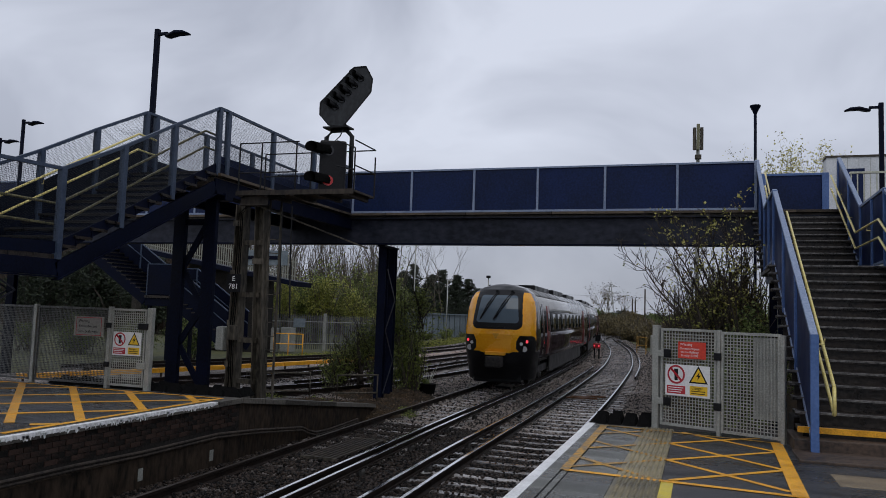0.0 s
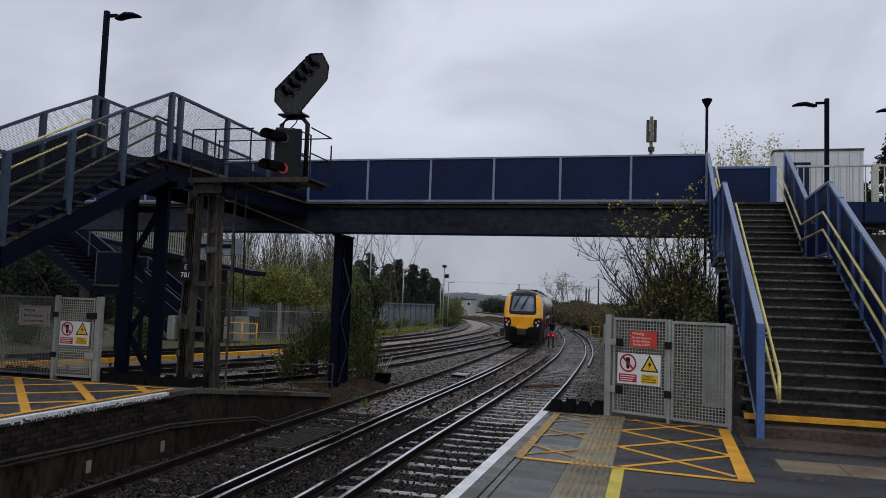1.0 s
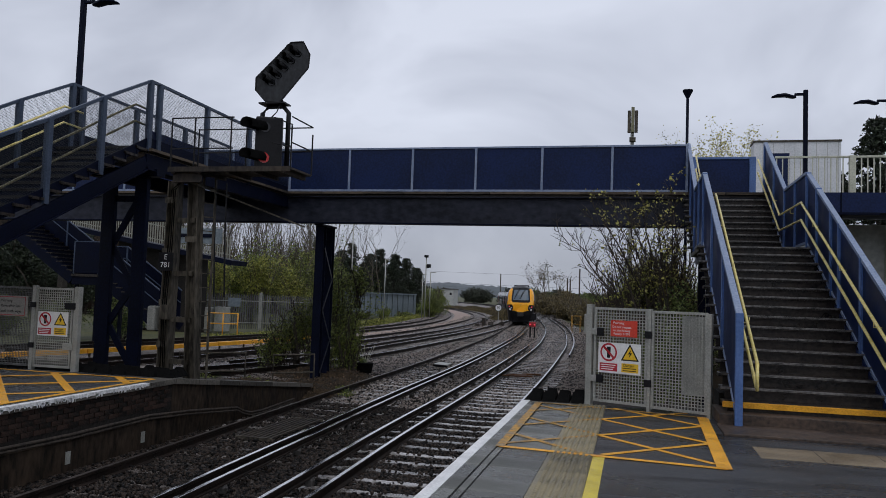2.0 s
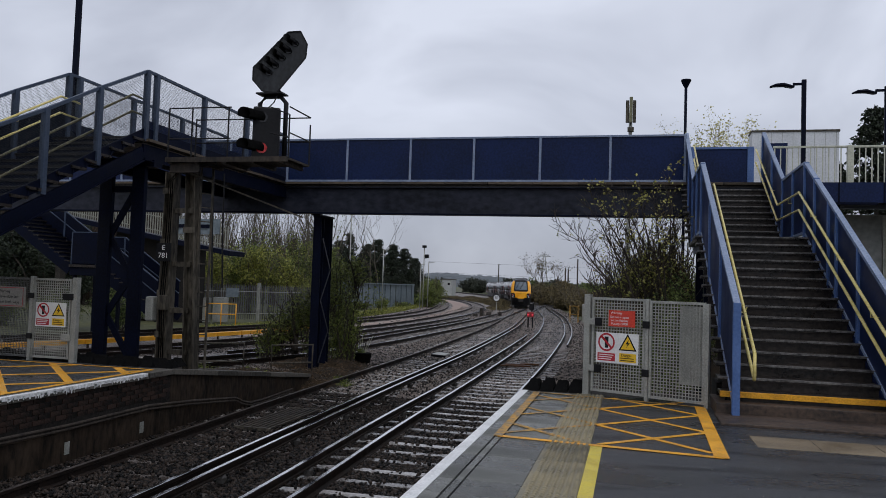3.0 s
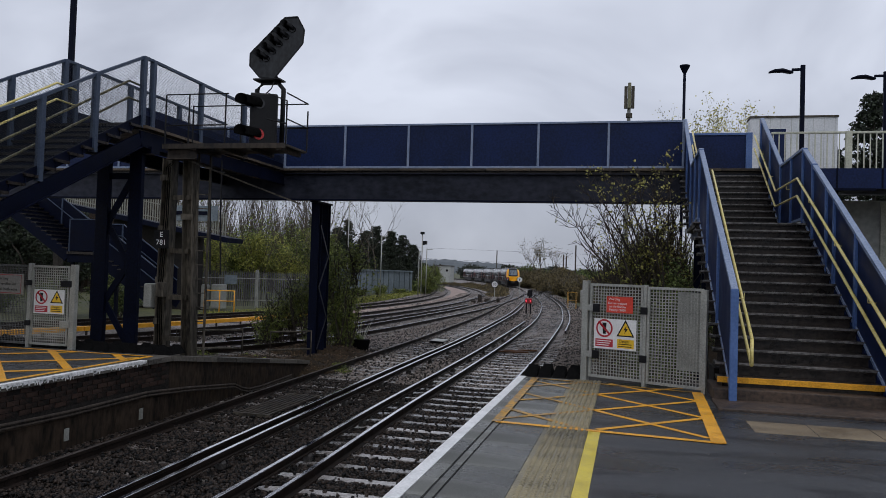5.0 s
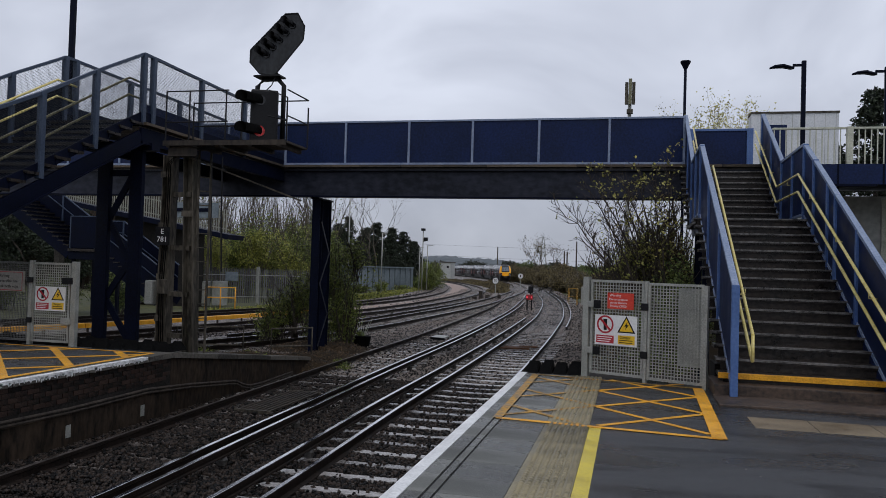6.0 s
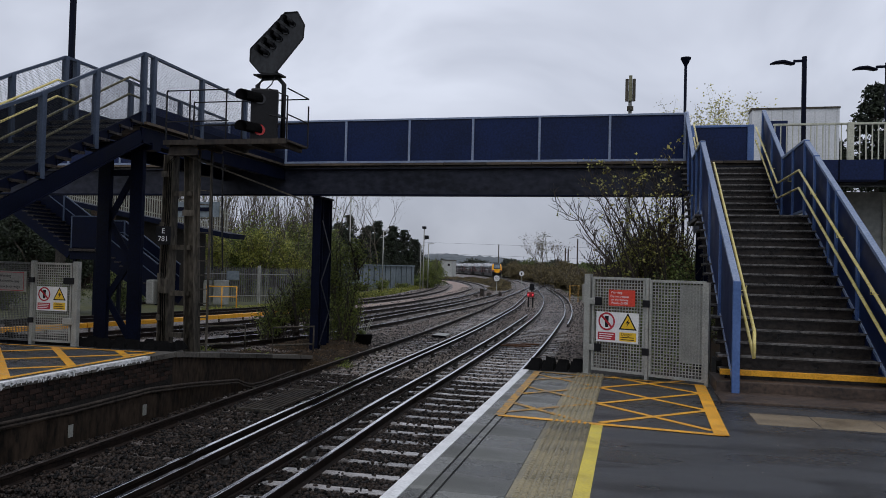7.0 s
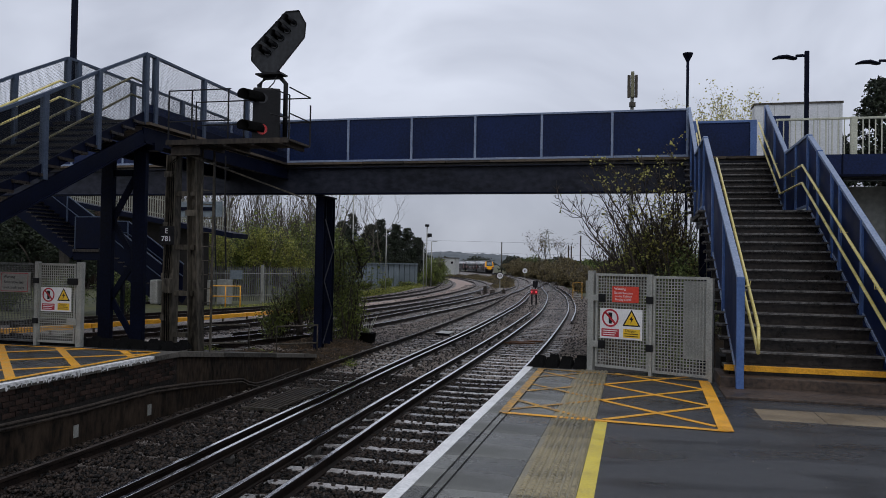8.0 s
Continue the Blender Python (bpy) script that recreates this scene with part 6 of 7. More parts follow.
thicket("bush", "fresh green shoots through the column bush", [(-11.6, 24.5, 0.0, 0.8, 0.7, 0.9), (-10.8, 24.6, 0.5, 0.9, 0.7, 1.2), (-9.9, 24.9, 1.2, 0.8, 0.7, 1.3), (-9.4, 24.4, 0.1, 0.6, 0.7, 1.2), (-8.95, 24.3, 0.3, 0.6, 0.6, 1.3), (-11.9, 24.3, -0.5, 0.8, 0.6, 0.6)], LEAF_GREEN, 0.08, 620, 43, 10, BARK)
thicket("weeds", "brown dry weeds between the diverging tracks", [(smooth_x(MAIN_A, y) - 2.6 - f * max(0.5, smooth_x(MAIN_A, y) - smooth_x(SIDING_D, y) - 5), y + 3 * f, -1.05, 1.6, 2.6, 0.26 + 0.18 * ((i + round(f * 3)) % 2)) for i, y in enumerate(range(92, 186, 6)) for f in (0.0, 0.34, 0.67, 1.0)], LEAF_BROWN, 0.2, 130, 44, 5, BARK_GREY, "stuff", "weeds")
thicket("weeds", "low scrub beyond the sidings", [(smooth_x(SIDING_E, y) - 4.5 - 3 * f, y, -0.6, 2.2, 3, 0.9 + f) for y in range(100, 186, 9) for f in (0, 1, 2)], LEAF_DARK, 0.28, 110, 45, 5, BARK, "stuff", "weeds")
# wooded bank behind the sidings
for k in range(13):
    x = -58 + 1.9 * k + random.uniform(-0.8, 0.8)
    plant("tree", "bare slender tree in the lineside wood", "tree", [(x, 84 + (k % 3) * 4, -1.3), (x + 0.8, 85 + (k % 2) * 3, -1.3)], 14 + (k % 4), (0, 0), BARK_GREY, k % 3 == 0, LEAF_GREEN, 0.3, 1, 100 + k, depth=4, r0=0.13, spread=0.42, upright=0.8, group="lineside wood")
plant("tree", "tall bare tree at the edge of the wood", "tree", [(-34.2, 100, -1.3), (-33.6, 101, -1.3)], 15, (0.1, 0), BARK_GREY, False, None, 0, 0, 131, depth=5, r0=0.14, spread=0.5, upright=0.5, group="lineside wood")
plant("tree", "leafy willow in fresh spring green", "tree", [(-32, 62, -1.3), (-31, 63, -1.3)], 8, (0, 0), BARK_GREY, True, LEAF_GREEN, 0.22, 10, 132, depth=4, r0=0.1, spread=0.6)
plant("tree", "leafy willow in fresh spring green", "tree", [(-29.2, 64, -1.3), (-28, 65, -1.3)], 7, (0.1, 0), BARK_GREY, True, LEAF_BRIGHT, 0.2, 8, 133, depth=4, r0=0.1, spread=0.6)
thicket("bush", "spring green scrub behind the fence", [(-35, 58, 1.4, 2.6, 2, 3.2), (-31.5, 60, 1.8, 2.6, 2, 3.6), (-28.3, 62, 1.4, 2.4, 2, 3.0), (-39, 62, 2.0, 3, 2, 3.8), (-29, 70, 2.4, 3, 2, 3.8)], LEAF_GREEN, 0.2, 420, 26, 24, BARK_GREY)
thicket("bush", "bright yellow-green spring foliage behind the fence", [(-33.5, 57.5, 2.4, 2.0, 1.4, 2.2), (-30.2, 59, 2.6, 2.0, 1.4, 2.4), (-27.6, 60, 1.6, 1.8, 1.4, 2.0), (-36.5, 58, 2.6, 1.8, 1.5, 2.0), (-25.6, 60, 0.6, 1.4, 1.4, 1.5)], LEAF_BRIGHT, 0.17, 420, 49, 16, BARK_GREY)
thicket("bush", "dark undergrowth below the far stairs", [(-37 + 1.9 * k, 35.5 + 1.5 * (k % 2), -0.3, 1.5, 1.2, 1.0 + 0.4 * (k % 3)) for k in range(7)], LEAF_DARK, 0.13, 420, 51, 16, BARK)
# Conifer needle colour borrowed here to paint the bank's shade.
thicket("bush", "overgrown bank behind the far platform, leaves darkened as shade", [(-46, 66, 1.5, 4, 3, 3.6), (-52, 64, 2.5, 5, 3, 4.6), (-59, 64, 3, 5, 3, 5), (-66, 64, 3, 6, 3, 5)], LEAF_CONIFER, 0.28, 260, 41, 20, BARK)
thicket("woodland", "dense bare twiggy growth in the lineside wood", [(-54 + 2.6 * k, 82 + 2 * (k % 3) + (18 if k > 7 else 0), 3.4, 2.2, 2.5, 5.2 + 0.7 * (k % 3)) for k in range(8)], LEAF_BROWN, 0.15, 70, 46, 95, BARK_GREY, "stuff", "trees")
thicket("bush", "dark undergrowth in the lineside wood", [(-56 + 3.4 * k, 88 + (k % 3), 1.0 + (k % 2) * 1.2, 2.8, 2.5, 3.2 + (k % 3)) for k in range(7)], LEAF_DARK, 0.3, 210, 27, 30, BARK)
thicket("bush", "scrub in front of the sheds", [(-27.3, 84, -0.7, 1.1, 1.2, 0.8), (-25.5, 86, -0.9, 1.3, 1, 0.6), (-29, 82, -0.9, 1.4, 1, 0.5), (-24.0, 92, 0.4, 1.6, 3, 2.1), (-26, 102, 0.6, 2, 4, 2.4)], LEAF_GREEN, 0.17, 420, 28, 20, BARK_GREY)


def conifer(x, y, z0, h, r, seed, mat=LEAF_CONIFER, size=0.5, n=2200, label="dark conifer in the lineside wood"):
    rng = random.Random(seed)
    V, F, SV, SF = [], [], [], []
    limb(SV, SF, [Vector((x, y, z0)), Vector((x + 0.1, y, z0 + h * 0.5)), Vector((x, y, z0 + h * 0.97))], h * 0.018, h * 0.003, 6)
    tiers = int(h * 2.2)
    for t in range(tiers):
        f = t / tiers
        z = z0 + h * (0.08 + 0.9 * f)
        reach = r * (1 - f) ** 0.75 * rng.uniform(0.75, 1.15) + 0.12
        for k in range(7):
            a = rng.uniform(0, 6.28)
            tip = Vector((x + math.cos(a) * reach, y + math.sin(a) * reach, z - reach * rng.uniform(-0.1, 0.3)))
            limb(SV, SF, [Vector((x, y, z)), (Vector((x, y, z)) + tip) / 2 + Vector((0, 0, 0.08)), tip], 0.03, 0.01, 3)
            for j in range(max(3, int(n / tiers / 7))):
                u = rng.random() ** 0.6
                leaf(V, F, Vector((x, y, z)).lerp(tip, u) + Vector((rng.gauss(0, 0.16), rng.gauss(0, 0.16), rng.gauss(0, 0.14))) * (size / 0.35), size, rng)
    t = thing("conifer", label, "tree")
    a = new("trunk", raw_mesh(SV, SF, BARK))
    a.parent = t
    b = new("crown", raw_mesh(V, F, mat))
    b.parent = t


for k, (x, y, h, r) in enumerate(((-47.5, 112, 11.5, 2.4), (-44.6, 115, 9.6, 2.4), (-42.4, 113, 10.6, 2.2), (-40.2, 116, 9.2, 2.5), (-38.0, 114, 9.8, 2.3), (-36.2, 116, 9.2, 2.3), (-34.6, 117, 8.6, 2.2), (-33.2, 118, 7.2, 2.0), (-45.5, 108, 8.5, 2.4), (-41, 109, 8, 2.4), (-37, 110, 7.6, 2.4))):
    conifer(x, y, -1.3, h * 1.02, r * 1.6, 300 + k, size=0.24, n=8500)
for k, (x, y, h, r) in enumerate(((-43.4, 111, 9.4, 2.6), (-39.2, 112, 8.8, 2.6), (-35.4, 113, 8.2, 2.4))):
    conifer(x, y, -1.3, h, r * 1.4, 340 + k, size=0.24, n=8500)
thicket("bush", "tall green and brown scrub beside the sheds", [(-34.6, 80, 2.6, 1.8, 1.6, 4.2), (-32.4, 79, 1.8, 1.6, 1.5, 3.4), (-36.8, 82, 3.2, 2.0, 1.6, 4.8)], LEAF_GREEN, 0.2, 300, 50, 45, BARK_GREY)
conifer(12.6, 46, 1.0, 11.4, 3.0, 320, size=0.22, n=15000, label="tall dark conifer behind the railing")
conifer(14.9, 48, 1.0, 10.2, 3.0, 321, size=0.22, n=11000, label="tall dark conifer behind the railing")
conifer(11.6, 50, 1.0, 9.0, 2.2, 322, size=0.22, n=9000, label="tall dark conifer behind the railing")
plant("tree", "young tree with pale new leaves behind the bridge", "tree", [(3.7, 38, 2.0), (4.2, 38.5, 2.0)], 8.0, (0, 0), BARK_GREY, True, LEAF_PALE, 0.12, 14, 140, depth=4, r0=0.06, spread=0.28, upright=0.9, crown_from=5.0)
plant("tree", "young tree with pale new leaves behind the bridge", "tree", [(1.8, 39, 2.0)], 6.9, (0, 0), BARK_GREY, True, LEAF_PALE, 0.12, 9, 141, depth=4, r0=0.05, spread=0.36, upright=0.9, crown_from=5.0)
plant("tree", "bare tree beside the distant pylon", "tree", [(-24.5, 232, -1.3), (-23.5, 233, -1.3), (-25.6, 231, -1.3)], 14.5, (0, 0), BARK_GREY, True, LEAF_BROWN, 0.4, 1, 142, depth=5, r0=0.2, spread=0.5)
thicket("bush", "dark round trees at the end of the line", [(-31, 240, 1.8, 5, 5, 3.6), (-24, 245, 1.0, 6, 5, 2.8), (-17, 240, 1.0, 6, 5, 3.0), (-11, 228, 1.2, 6, 6, 3.0), (-5, 205, 1.0, 6, 8, 3.0), (-0.5, 170, 1.0, 5, 10, 3.0), (1, 130, 1.0, 4, 12, 3.0), (2, 95, 1.0, 3, 12, 2.8)], LEAF_DARK, 0.5, 90, 29, 10, BARK)
bank = bmesh.new()
for a, b in (((5, 14), (5, 30)), ((5, 30), (4, 60)), ((4, 60), (0, 110)), ((0, 110), (-8, 160))):
    vs = [bank.verts.new(p) for p in ((a[0] - 4.5, a[1], -1.3), (a[0] + 2, a[1], 1.0), (a[0] + 30, a[1], 1.2), (b[0] - 4.5, b[1], -1.3), (b[0] + 2, b[1], 1.0), (b[0] + 30, b[1], 1.2))]
    bank.faces.new((vs[0], vs[1], vs[4], vs[3]))
    bank.faces.new((vs[1], vs[2], vs[5], vs[4]))
part("bank", bank, SOIL, ground, "leaf-strewn earth bank")
mound = bmesh.new()
for cx, cy, rx, ry, h in ((-8.6, 21.2, 1.5, 1.7, 0.3), (-9.6, 23.5, 2.2, 1.6, 0.35), (-10.5, 20.4, 1.6, 1.6, 0.25), (-8.5, 19.0, 1.3, 1.5, 0.5), (-9.8, 19.0, 1.5, 1.2, 0.45)):
    rings = [[mound.verts.new((cx + rx * f * math.cos(a), cy + ry * f * math.sin(a), -1.2 + h * (1 - f * f) + 0.09 * noise.noise((cx + f * math.cos(a) * 3, cy + f * math.sin(a) * 3, 0)))) for a in (2 * math.pi * k / 22 for k in range(22))] for f in (1.05, 0.8, 0.55, 0.3, 0.05)]
    for p, q in zip(rings, rings[1:]):
        for k in range(22):
            mound.faces.new((p[k], p[(k + 1) % 22], q[(k + 1) % 22], q[k]))
    mound.faces.new(rings[-1])
mound_part = part("mound", mound, SOIL, ground, "brown leaf-strewn soil at the column's foot", True)
thicket("grass_tufts", "straggling grass and weeds by the old platform end", [(-9.3 - 0.5 * k, 18.9 + 0.5 * (k % 3), -0.95, 0.4, 0.4, 0.25) for k in range(8)] + [(-7.2 - 0.3 * k, 19.3 + 0.6 * k, -1.05, 0.3, 0.4, 0.12) for k in range(5)], LEAF_GREEN, 0.06, 900, 31, kind="stuff", category="grass")
thicket("grass_verge", "yellowish rough grass beside the sidings", [(-22.5 + 0.4 * k, 40 + 2.3 * k, -1.2, 1.6, 1.6, 0.3) for k in range(7)] + [(-22.6 - 0.35 * k, 62 + 4 * k, -1.1, 1.5, 2.4, 0.35) for k in range(9)] + [(-0.6 - 0.25 * k, 36 + 5 * k, -1.15, 0.8, 2.6, 0.25) for k in range(9)], LEAF_BRIGHT, 0.13, 330, 32, kind="stuff", category="grass")
hill = bmesh.new()
prev = None
for k in range(401):
    x = -1500 + 6 * k
    h = 12 + 18 * math.exp(-((x + 430) / 190) ** 2) + 4 * noise.noise((k * 0.093, 1, 0)) + 4 * noise.noise((k * 0.31, 4, 0)) + 3.5 * noise.noise((k * 0.83, 7, 0))
    row = [hill.verts.new(p) for p in ((x, 1650, -30), (x, 1700, h * 0.55), (x, 1800, h), (x, 2000, -30))]
    if prev:
        for i in range(3):
            hill.faces.new((prev[i], row[i], row[i + 1], prev[i + 1]))
    prev = row
tagged(part("backdrop_hills", hill, HILL, None, "", True), "hazy wooded hills on the horizon", "hills", kind="structure")
thicket("far_woods", "hazy far trees and hedges below the hills", [(-130 + 11 * k, 330 + 20 * (k % 3), 1.5, 8, 8, 3.5 + 1.5 * (k % 2)) for k in range(18)], FARWOOD, 1.0, 26, 33, kind="stuff", category="trees")

# ---- lineside things ----
fence = thing("palisade_fence", "grey steel palisade fence behind the sidings", "fence")
FA, FB = Vector((-31.5, 43.5, -1.25)), Vector((-21.5, 53.5, -1.25))
PALE = bmesh.new()
prism(PALE, [(-0.04, 0, 0.08), (0.04, 0, 0.08), (0.04, 0, 2.35), (0, 0, 2.5), (-0.04, 0, 2.35)], (0, 0.02, 0))
PALE = mesh_of(PALE, FENCE)
n = 92
for k in range(n):
    p = FA.lerp(FB, k / n)
    place(part("pale", PALE, None, fence), p.x, p.y, p.z + random.uniform(-0.02, 0.02), 0, 0, 45)
for z in (0.5, 2.0):
    bar("rail", GALV, fence, FA + Vector((0.03, 0.03, z)), FB + Vector((0.03, 0.03, z)), 0.05, 0.05)
gpost = FA.lerp(FB, 0.63)
part("gate_post", boxes((gpost.x - 0.08, gpost.x + 0.08, gpost.y - 0.12, gpost.y + 0.04, -1.3, 1.35), bevel=0.01), GALV, fence)
notice = FA.lerp(FB, 0.5)
place(part("notice_board", boxes((-0.42, 0.42, -0.02, 0.0, 0, 0.6)), SHED, fence, "blue-grey notice panel"), notice.x, notice.y - 0.05, 0.35, 0, 0, 45)
guardrail = thing("guard_rail", "yellow tubular guard rail beside the siding", "guard rail")
for x in (-23.2, -22.42, -21.65):
    part("post", bmesh_tube([(x, 39.5 + (x + 23.3) * 0.35, -1.3), (x, 39.5 + (x + 23.3) * 0.35, 0.2)], 0.035, 8), LINE_YELLOW, guardrail, "", True)
for z in (-0.4, 0.18):
    part("rail", bmesh_tube([(-23.2, 39.535, z), (-21.65, 40.08, z)], 0.03, 8), LINE_YELLOW, guardrail, "", True)
cab = thing("lineside_cabinet", "pale grey lineside equipment cabinet", "cabinet", group="cabinets")
part("body", boxes((-0.4, 0.4, -0.3, 0.3, 0, 1.6), bevel=0.03), GALV, cab)
part("door", boxes((-0.36, 0.36, -0.32, -0.3, 0.08, 1.5), bevel=0.01), GALV, cab)
cab.matrix_basis = pose(-26.3, 46.6, -1.25)
copy_thing(cab, pose(-27.3, 46.2, -1.3, 0, 0, 10))
copy_thing(cab, pose(-3.5, 66, -1.15, 0, 0, -8))
cage = thing("access_steps", "yellow railed access steps beside a lineside cabinet", "guard rail")
for x in (-4.95, -4.25):
    for y in (65.2, 66.4):
        part("post", bmesh_tube([(x, y, -1.2), (x, y, 0.3)], 0.03, 6), LINE_WORN, cage)
    for z in (0.28, -0.4):
        bar("rail", LINE_WORN, cage, (x, 65.2, z), (x, 66.4, z), 0.045, 0.045)
for z in (0.28, -0.4):
    bar("rail", LINE_WORN, cage, (-4.95, 65.2, z), (-4.25, 65.2, z), 0.045, 0.045)
for k in range(3):
    part("step", boxes((-4.95, -4.25, 65.25 + 0.35 * k, 65.55 + 0.35 * k, -1.1 + 0.18 * k, -1.06 + 0.18 * k)), GALV, cage)
guardboard = thing("guard_boarding", "yellow-topped boarding along a conductor rail", "guard board")
for k in range(14):
    y = 20 + 1.6 * k
    xa, xb = smooth_x(SIDING_D, y) - 4.25 + 0.063 * y, smooth_x(SIDING_D, y + 1.56) - 4.25 + 0.063 * (y + 1.56)
    b = part("board", beams([((xa, y, -0.86), (xb, y + 1.56, -0.86))], 0.3, 0.16), LINE_YELLOW, guardboard)
    part("bracket", beams([((xa + 0.1, y + 0.1, -1.15), (xa + 0.1, y + 0.1, -0.8))], 0.06, 0.06), RUSTY, b)
shed = thing("shed", "long blue-grey corrugated metal shed", "shed")
for k in range(26):
    f0, f1 = k / 26, (k + 1) / 26
    a, b = Vector((-32.4, 84.5, 0)).lerp(Vector((-26.6, 94.5, 0)), f0), Vector((-32.4, 84.5, 0)).lerp(Vector((-26.6, 94.5, 0)), f1 - 0.006)
    bar("cladding_sheet", SHED, shed, (a.x + 0.05 * (k % 2), a.y, 0.15), (b.x + 0.05 * (k % 2), b.y, 0.15), 0.1, 2.7)
part("roof", beams([((-33.6, 84.6, 1.55), (-27.6, 94.9, 1.55))], 2.8, 0.14), SHED, shed)
for p, q in (((-35, 86, 0.15), (-32.4, 84.5, 0.15)), ((-26.6, 94.5, 0.15), (-29, 96, 0.15))):
    bar("end_wall", SHED, shed, p, q, 0.08, 2.7)
hut = thing("signal_hut", "pale two-storey lineside building with a small window", "building")
part("wall", boxes((-44.6, -41.5, 181, 185, -1.3, 3.0)), HUTWALL, hut)
part("roof", boxes((-44.8, -41.3, 180.8, 185.2, 3.0, 3.15)), OLD_STEEL, hut)
part("window", boxes((-42.6, -42.1, 180.9, 181, 1.7, 2.2)), LENS, hut)
part("annex", boxes((-46.6, -44.7, 182, 185, -1.3, 1.4)), SHED, hut)


def pole(label, x, y, z0, z1, r, arm=0.0, mat=None, head=""):
    p = thing("pole", label, "pole")
    part("mast", bmesh_tube([(x, y, z0), (x, y, z1)], r, 8), mat or GALV, p, "", True)
    if arm:
        part("arm", beams([((x, y, z1 - 0.05), (x + arm, y, z1 - 0.02))], 0.06, 0.07), mat or GALV, p)
    if head:
        part("camera_housing", boxes((x + 0.1, x + 0.55, y - 0.2, y + 0.2, z1 - 1.25, z1 - 0.85), bevel=0.05), BLACK, p)
        part("cap", boxes((x - 0.22, x + 0.22, y - 0.2, y + 0.2, z1 - 0.1, z1 + 0.18), bevel=0.05), BLACK, p)
        part("bracket", beams([((x, y, z1 - 1.3), (x + 0.35, y, z1 - 1.25))], 0.08, 0.06), BLACK, p)
    return p


pole("slim grey lineside lamp column", -23.4, 71.9, -1.2, 4.9, 0.05, 0.5)
pole("tall grey camera mast beside the sidings", -22.9, 85.2, -1.2, 5.9, 0.06, 0, None, "camera")
pole("slim grey lineside lamp column", -24.0, 88, -1.2, 4.0, 0.05, 0.5)
pole("slim grey lineside lamp column", -23.6, 90, -1.2, 4.3, 0.06, 0.7)
pole("slim grey lineside lamp column", -26.5, 71, -1.2, 8.4, 0.06, 0.6)
wires = pole("wooden pole carrying overhead wires", -33.6, 200, -1.3, 7.6, 0.14, 0, OLD_STEEL)
for z0, z1 in ((7.5, 7.2), (4.6, 4.4)):
    part("wire", bmesh_tube([(-64, 205, z1 + 0.9), (-33.6, 200, z0), (2, 200, z1 - 0.2)], 0.018, 4), BLACK, wires)
for x, y, h in ((-14.1, 172, 6.2), (-13.5, 172, 6.0), (-11.5, 172, 8.3)):
    pole("dark wooden telegraph pole", x, y, -1.3, h, 0.15, 0, BARK)
pylon = thing("pylon", "distant lattice electricity pylon", "pylon")
PX, PY, PH = -43.7, 400, 19.5
for sx, sy in ((-1, -1), (1, -1), (1, 1), (-1, 1)):
    bar("leg", GALV, pylon, (PX + sx * 2.4, PY + sy * 2.4, -1.3), (PX + sx * 0.25, PY + sy * 0.25, PH), 0.2, 0.2)
for k in range(7):
    za, zb = -1.3 + k * 3, 1.7 + k * 3
    wa, wb = 2.4 - 2.15 * (za + 1.3) / (PH + 1.3), 2.4 - 2.15 * (zb + 1.3) / (PH + 1.3)
    part("bracing", beams([((PX - wa, PY, za), (PX + wb, PY, zb)), ((PX + wa, PY, za), (PX - wb, PY, zb))], 0.12, 0.12), GALV, pylon)
for z, w in ((PH - 1.5, 3.2), (PH - 5, 4.2), (PH - 8.5, 3.4)):
    part("cross_arm", beams([((PX - w, PY, z), (PX + w, PY, z)), ((PX - w, PY, z), (PX, PY, z + 1.2)), ((PX + w, PY, z), (PX, PY, z + 1.2))], 0.16, 0.16), GALV, pylon)
mast = thing("phone_mast", "rusty-stained mobile phone mast with three antenna panels", "mast")
MX, MY = -0.35, 62.0
part("pole", bmesh_tube([(MX, MY, -1.3), (MX, MY, 15.6)], 0.14, 8), GALV, mast, "", True)
for k, dx in enumerate((-0.25, 0.02, 0.28)):
    part("antenna_panel", boxes((MX + dx - 0.125, MX + dx + 0.125, MY - 0.4 - 0.1 * (k % 2), MY - 0.2, 14.75, 16.5 + 0.25 * (k == 1)), bevel=0.04), MAST_OLIVE if k == 1 else OLD_STEEL, mast)
part("bracket", boxes((MX - 0.22, MX + 0.26, MY - 0.3, MY + 0.15, 14.1, 14.4)), OLD_STEEL, mast)
part("bracket", boxes((MX - 0.28, MX + 0.18, MY - 0.3, MY + 0.15, 13.3, 13.65)), OLD_STEEL, mast)

speed = thing("speed_sign", "round white speed sign with black figures and rim", "speed sign", group="speed signs")
part("post", bmesh_tube([(0, 0, 0), (0, 0, 2.3)], 0.04, 8), GALV, speed)
part("disc", tube(bmesh.new(), [(0, -0.05, 2.1), (0, -0.07, 2.1)], 0.36, 24), SIGN_WHITE, speed)
part("rim", ring_shape(0, 2.1, 0.29, 0.36, 28, -0.075), BLACK, speed)
words("letters", "50", 0.36, BLACK, speed, pose(0, -0.076, 2.1, 90, 0, 0))
speed.matrix_basis = pose(-12.64, 74.5, -1.52)
far_speed = thing("speed_sign", "round white sign with a dark mark farther along", "speed sign", group="speed signs")
part("post", bmesh_tube([(0, 0, 0), (0, 0, 2.4)], 0.05, 6), GALV, far_speed)
part("disc", tube(bmesh.new(), [(0, -0.05, 2.1), (0, -0.07, 2.1)], 0.36, 20), SIGN_WHITE, far_speed)
part("bar", boxes((-0.06, 0.06, -0.085, -0.075, 1.95, 2.25)), BLACK, far_speed)
far_speed.matrix_basis = pose(-15.1, 110, -1.25)
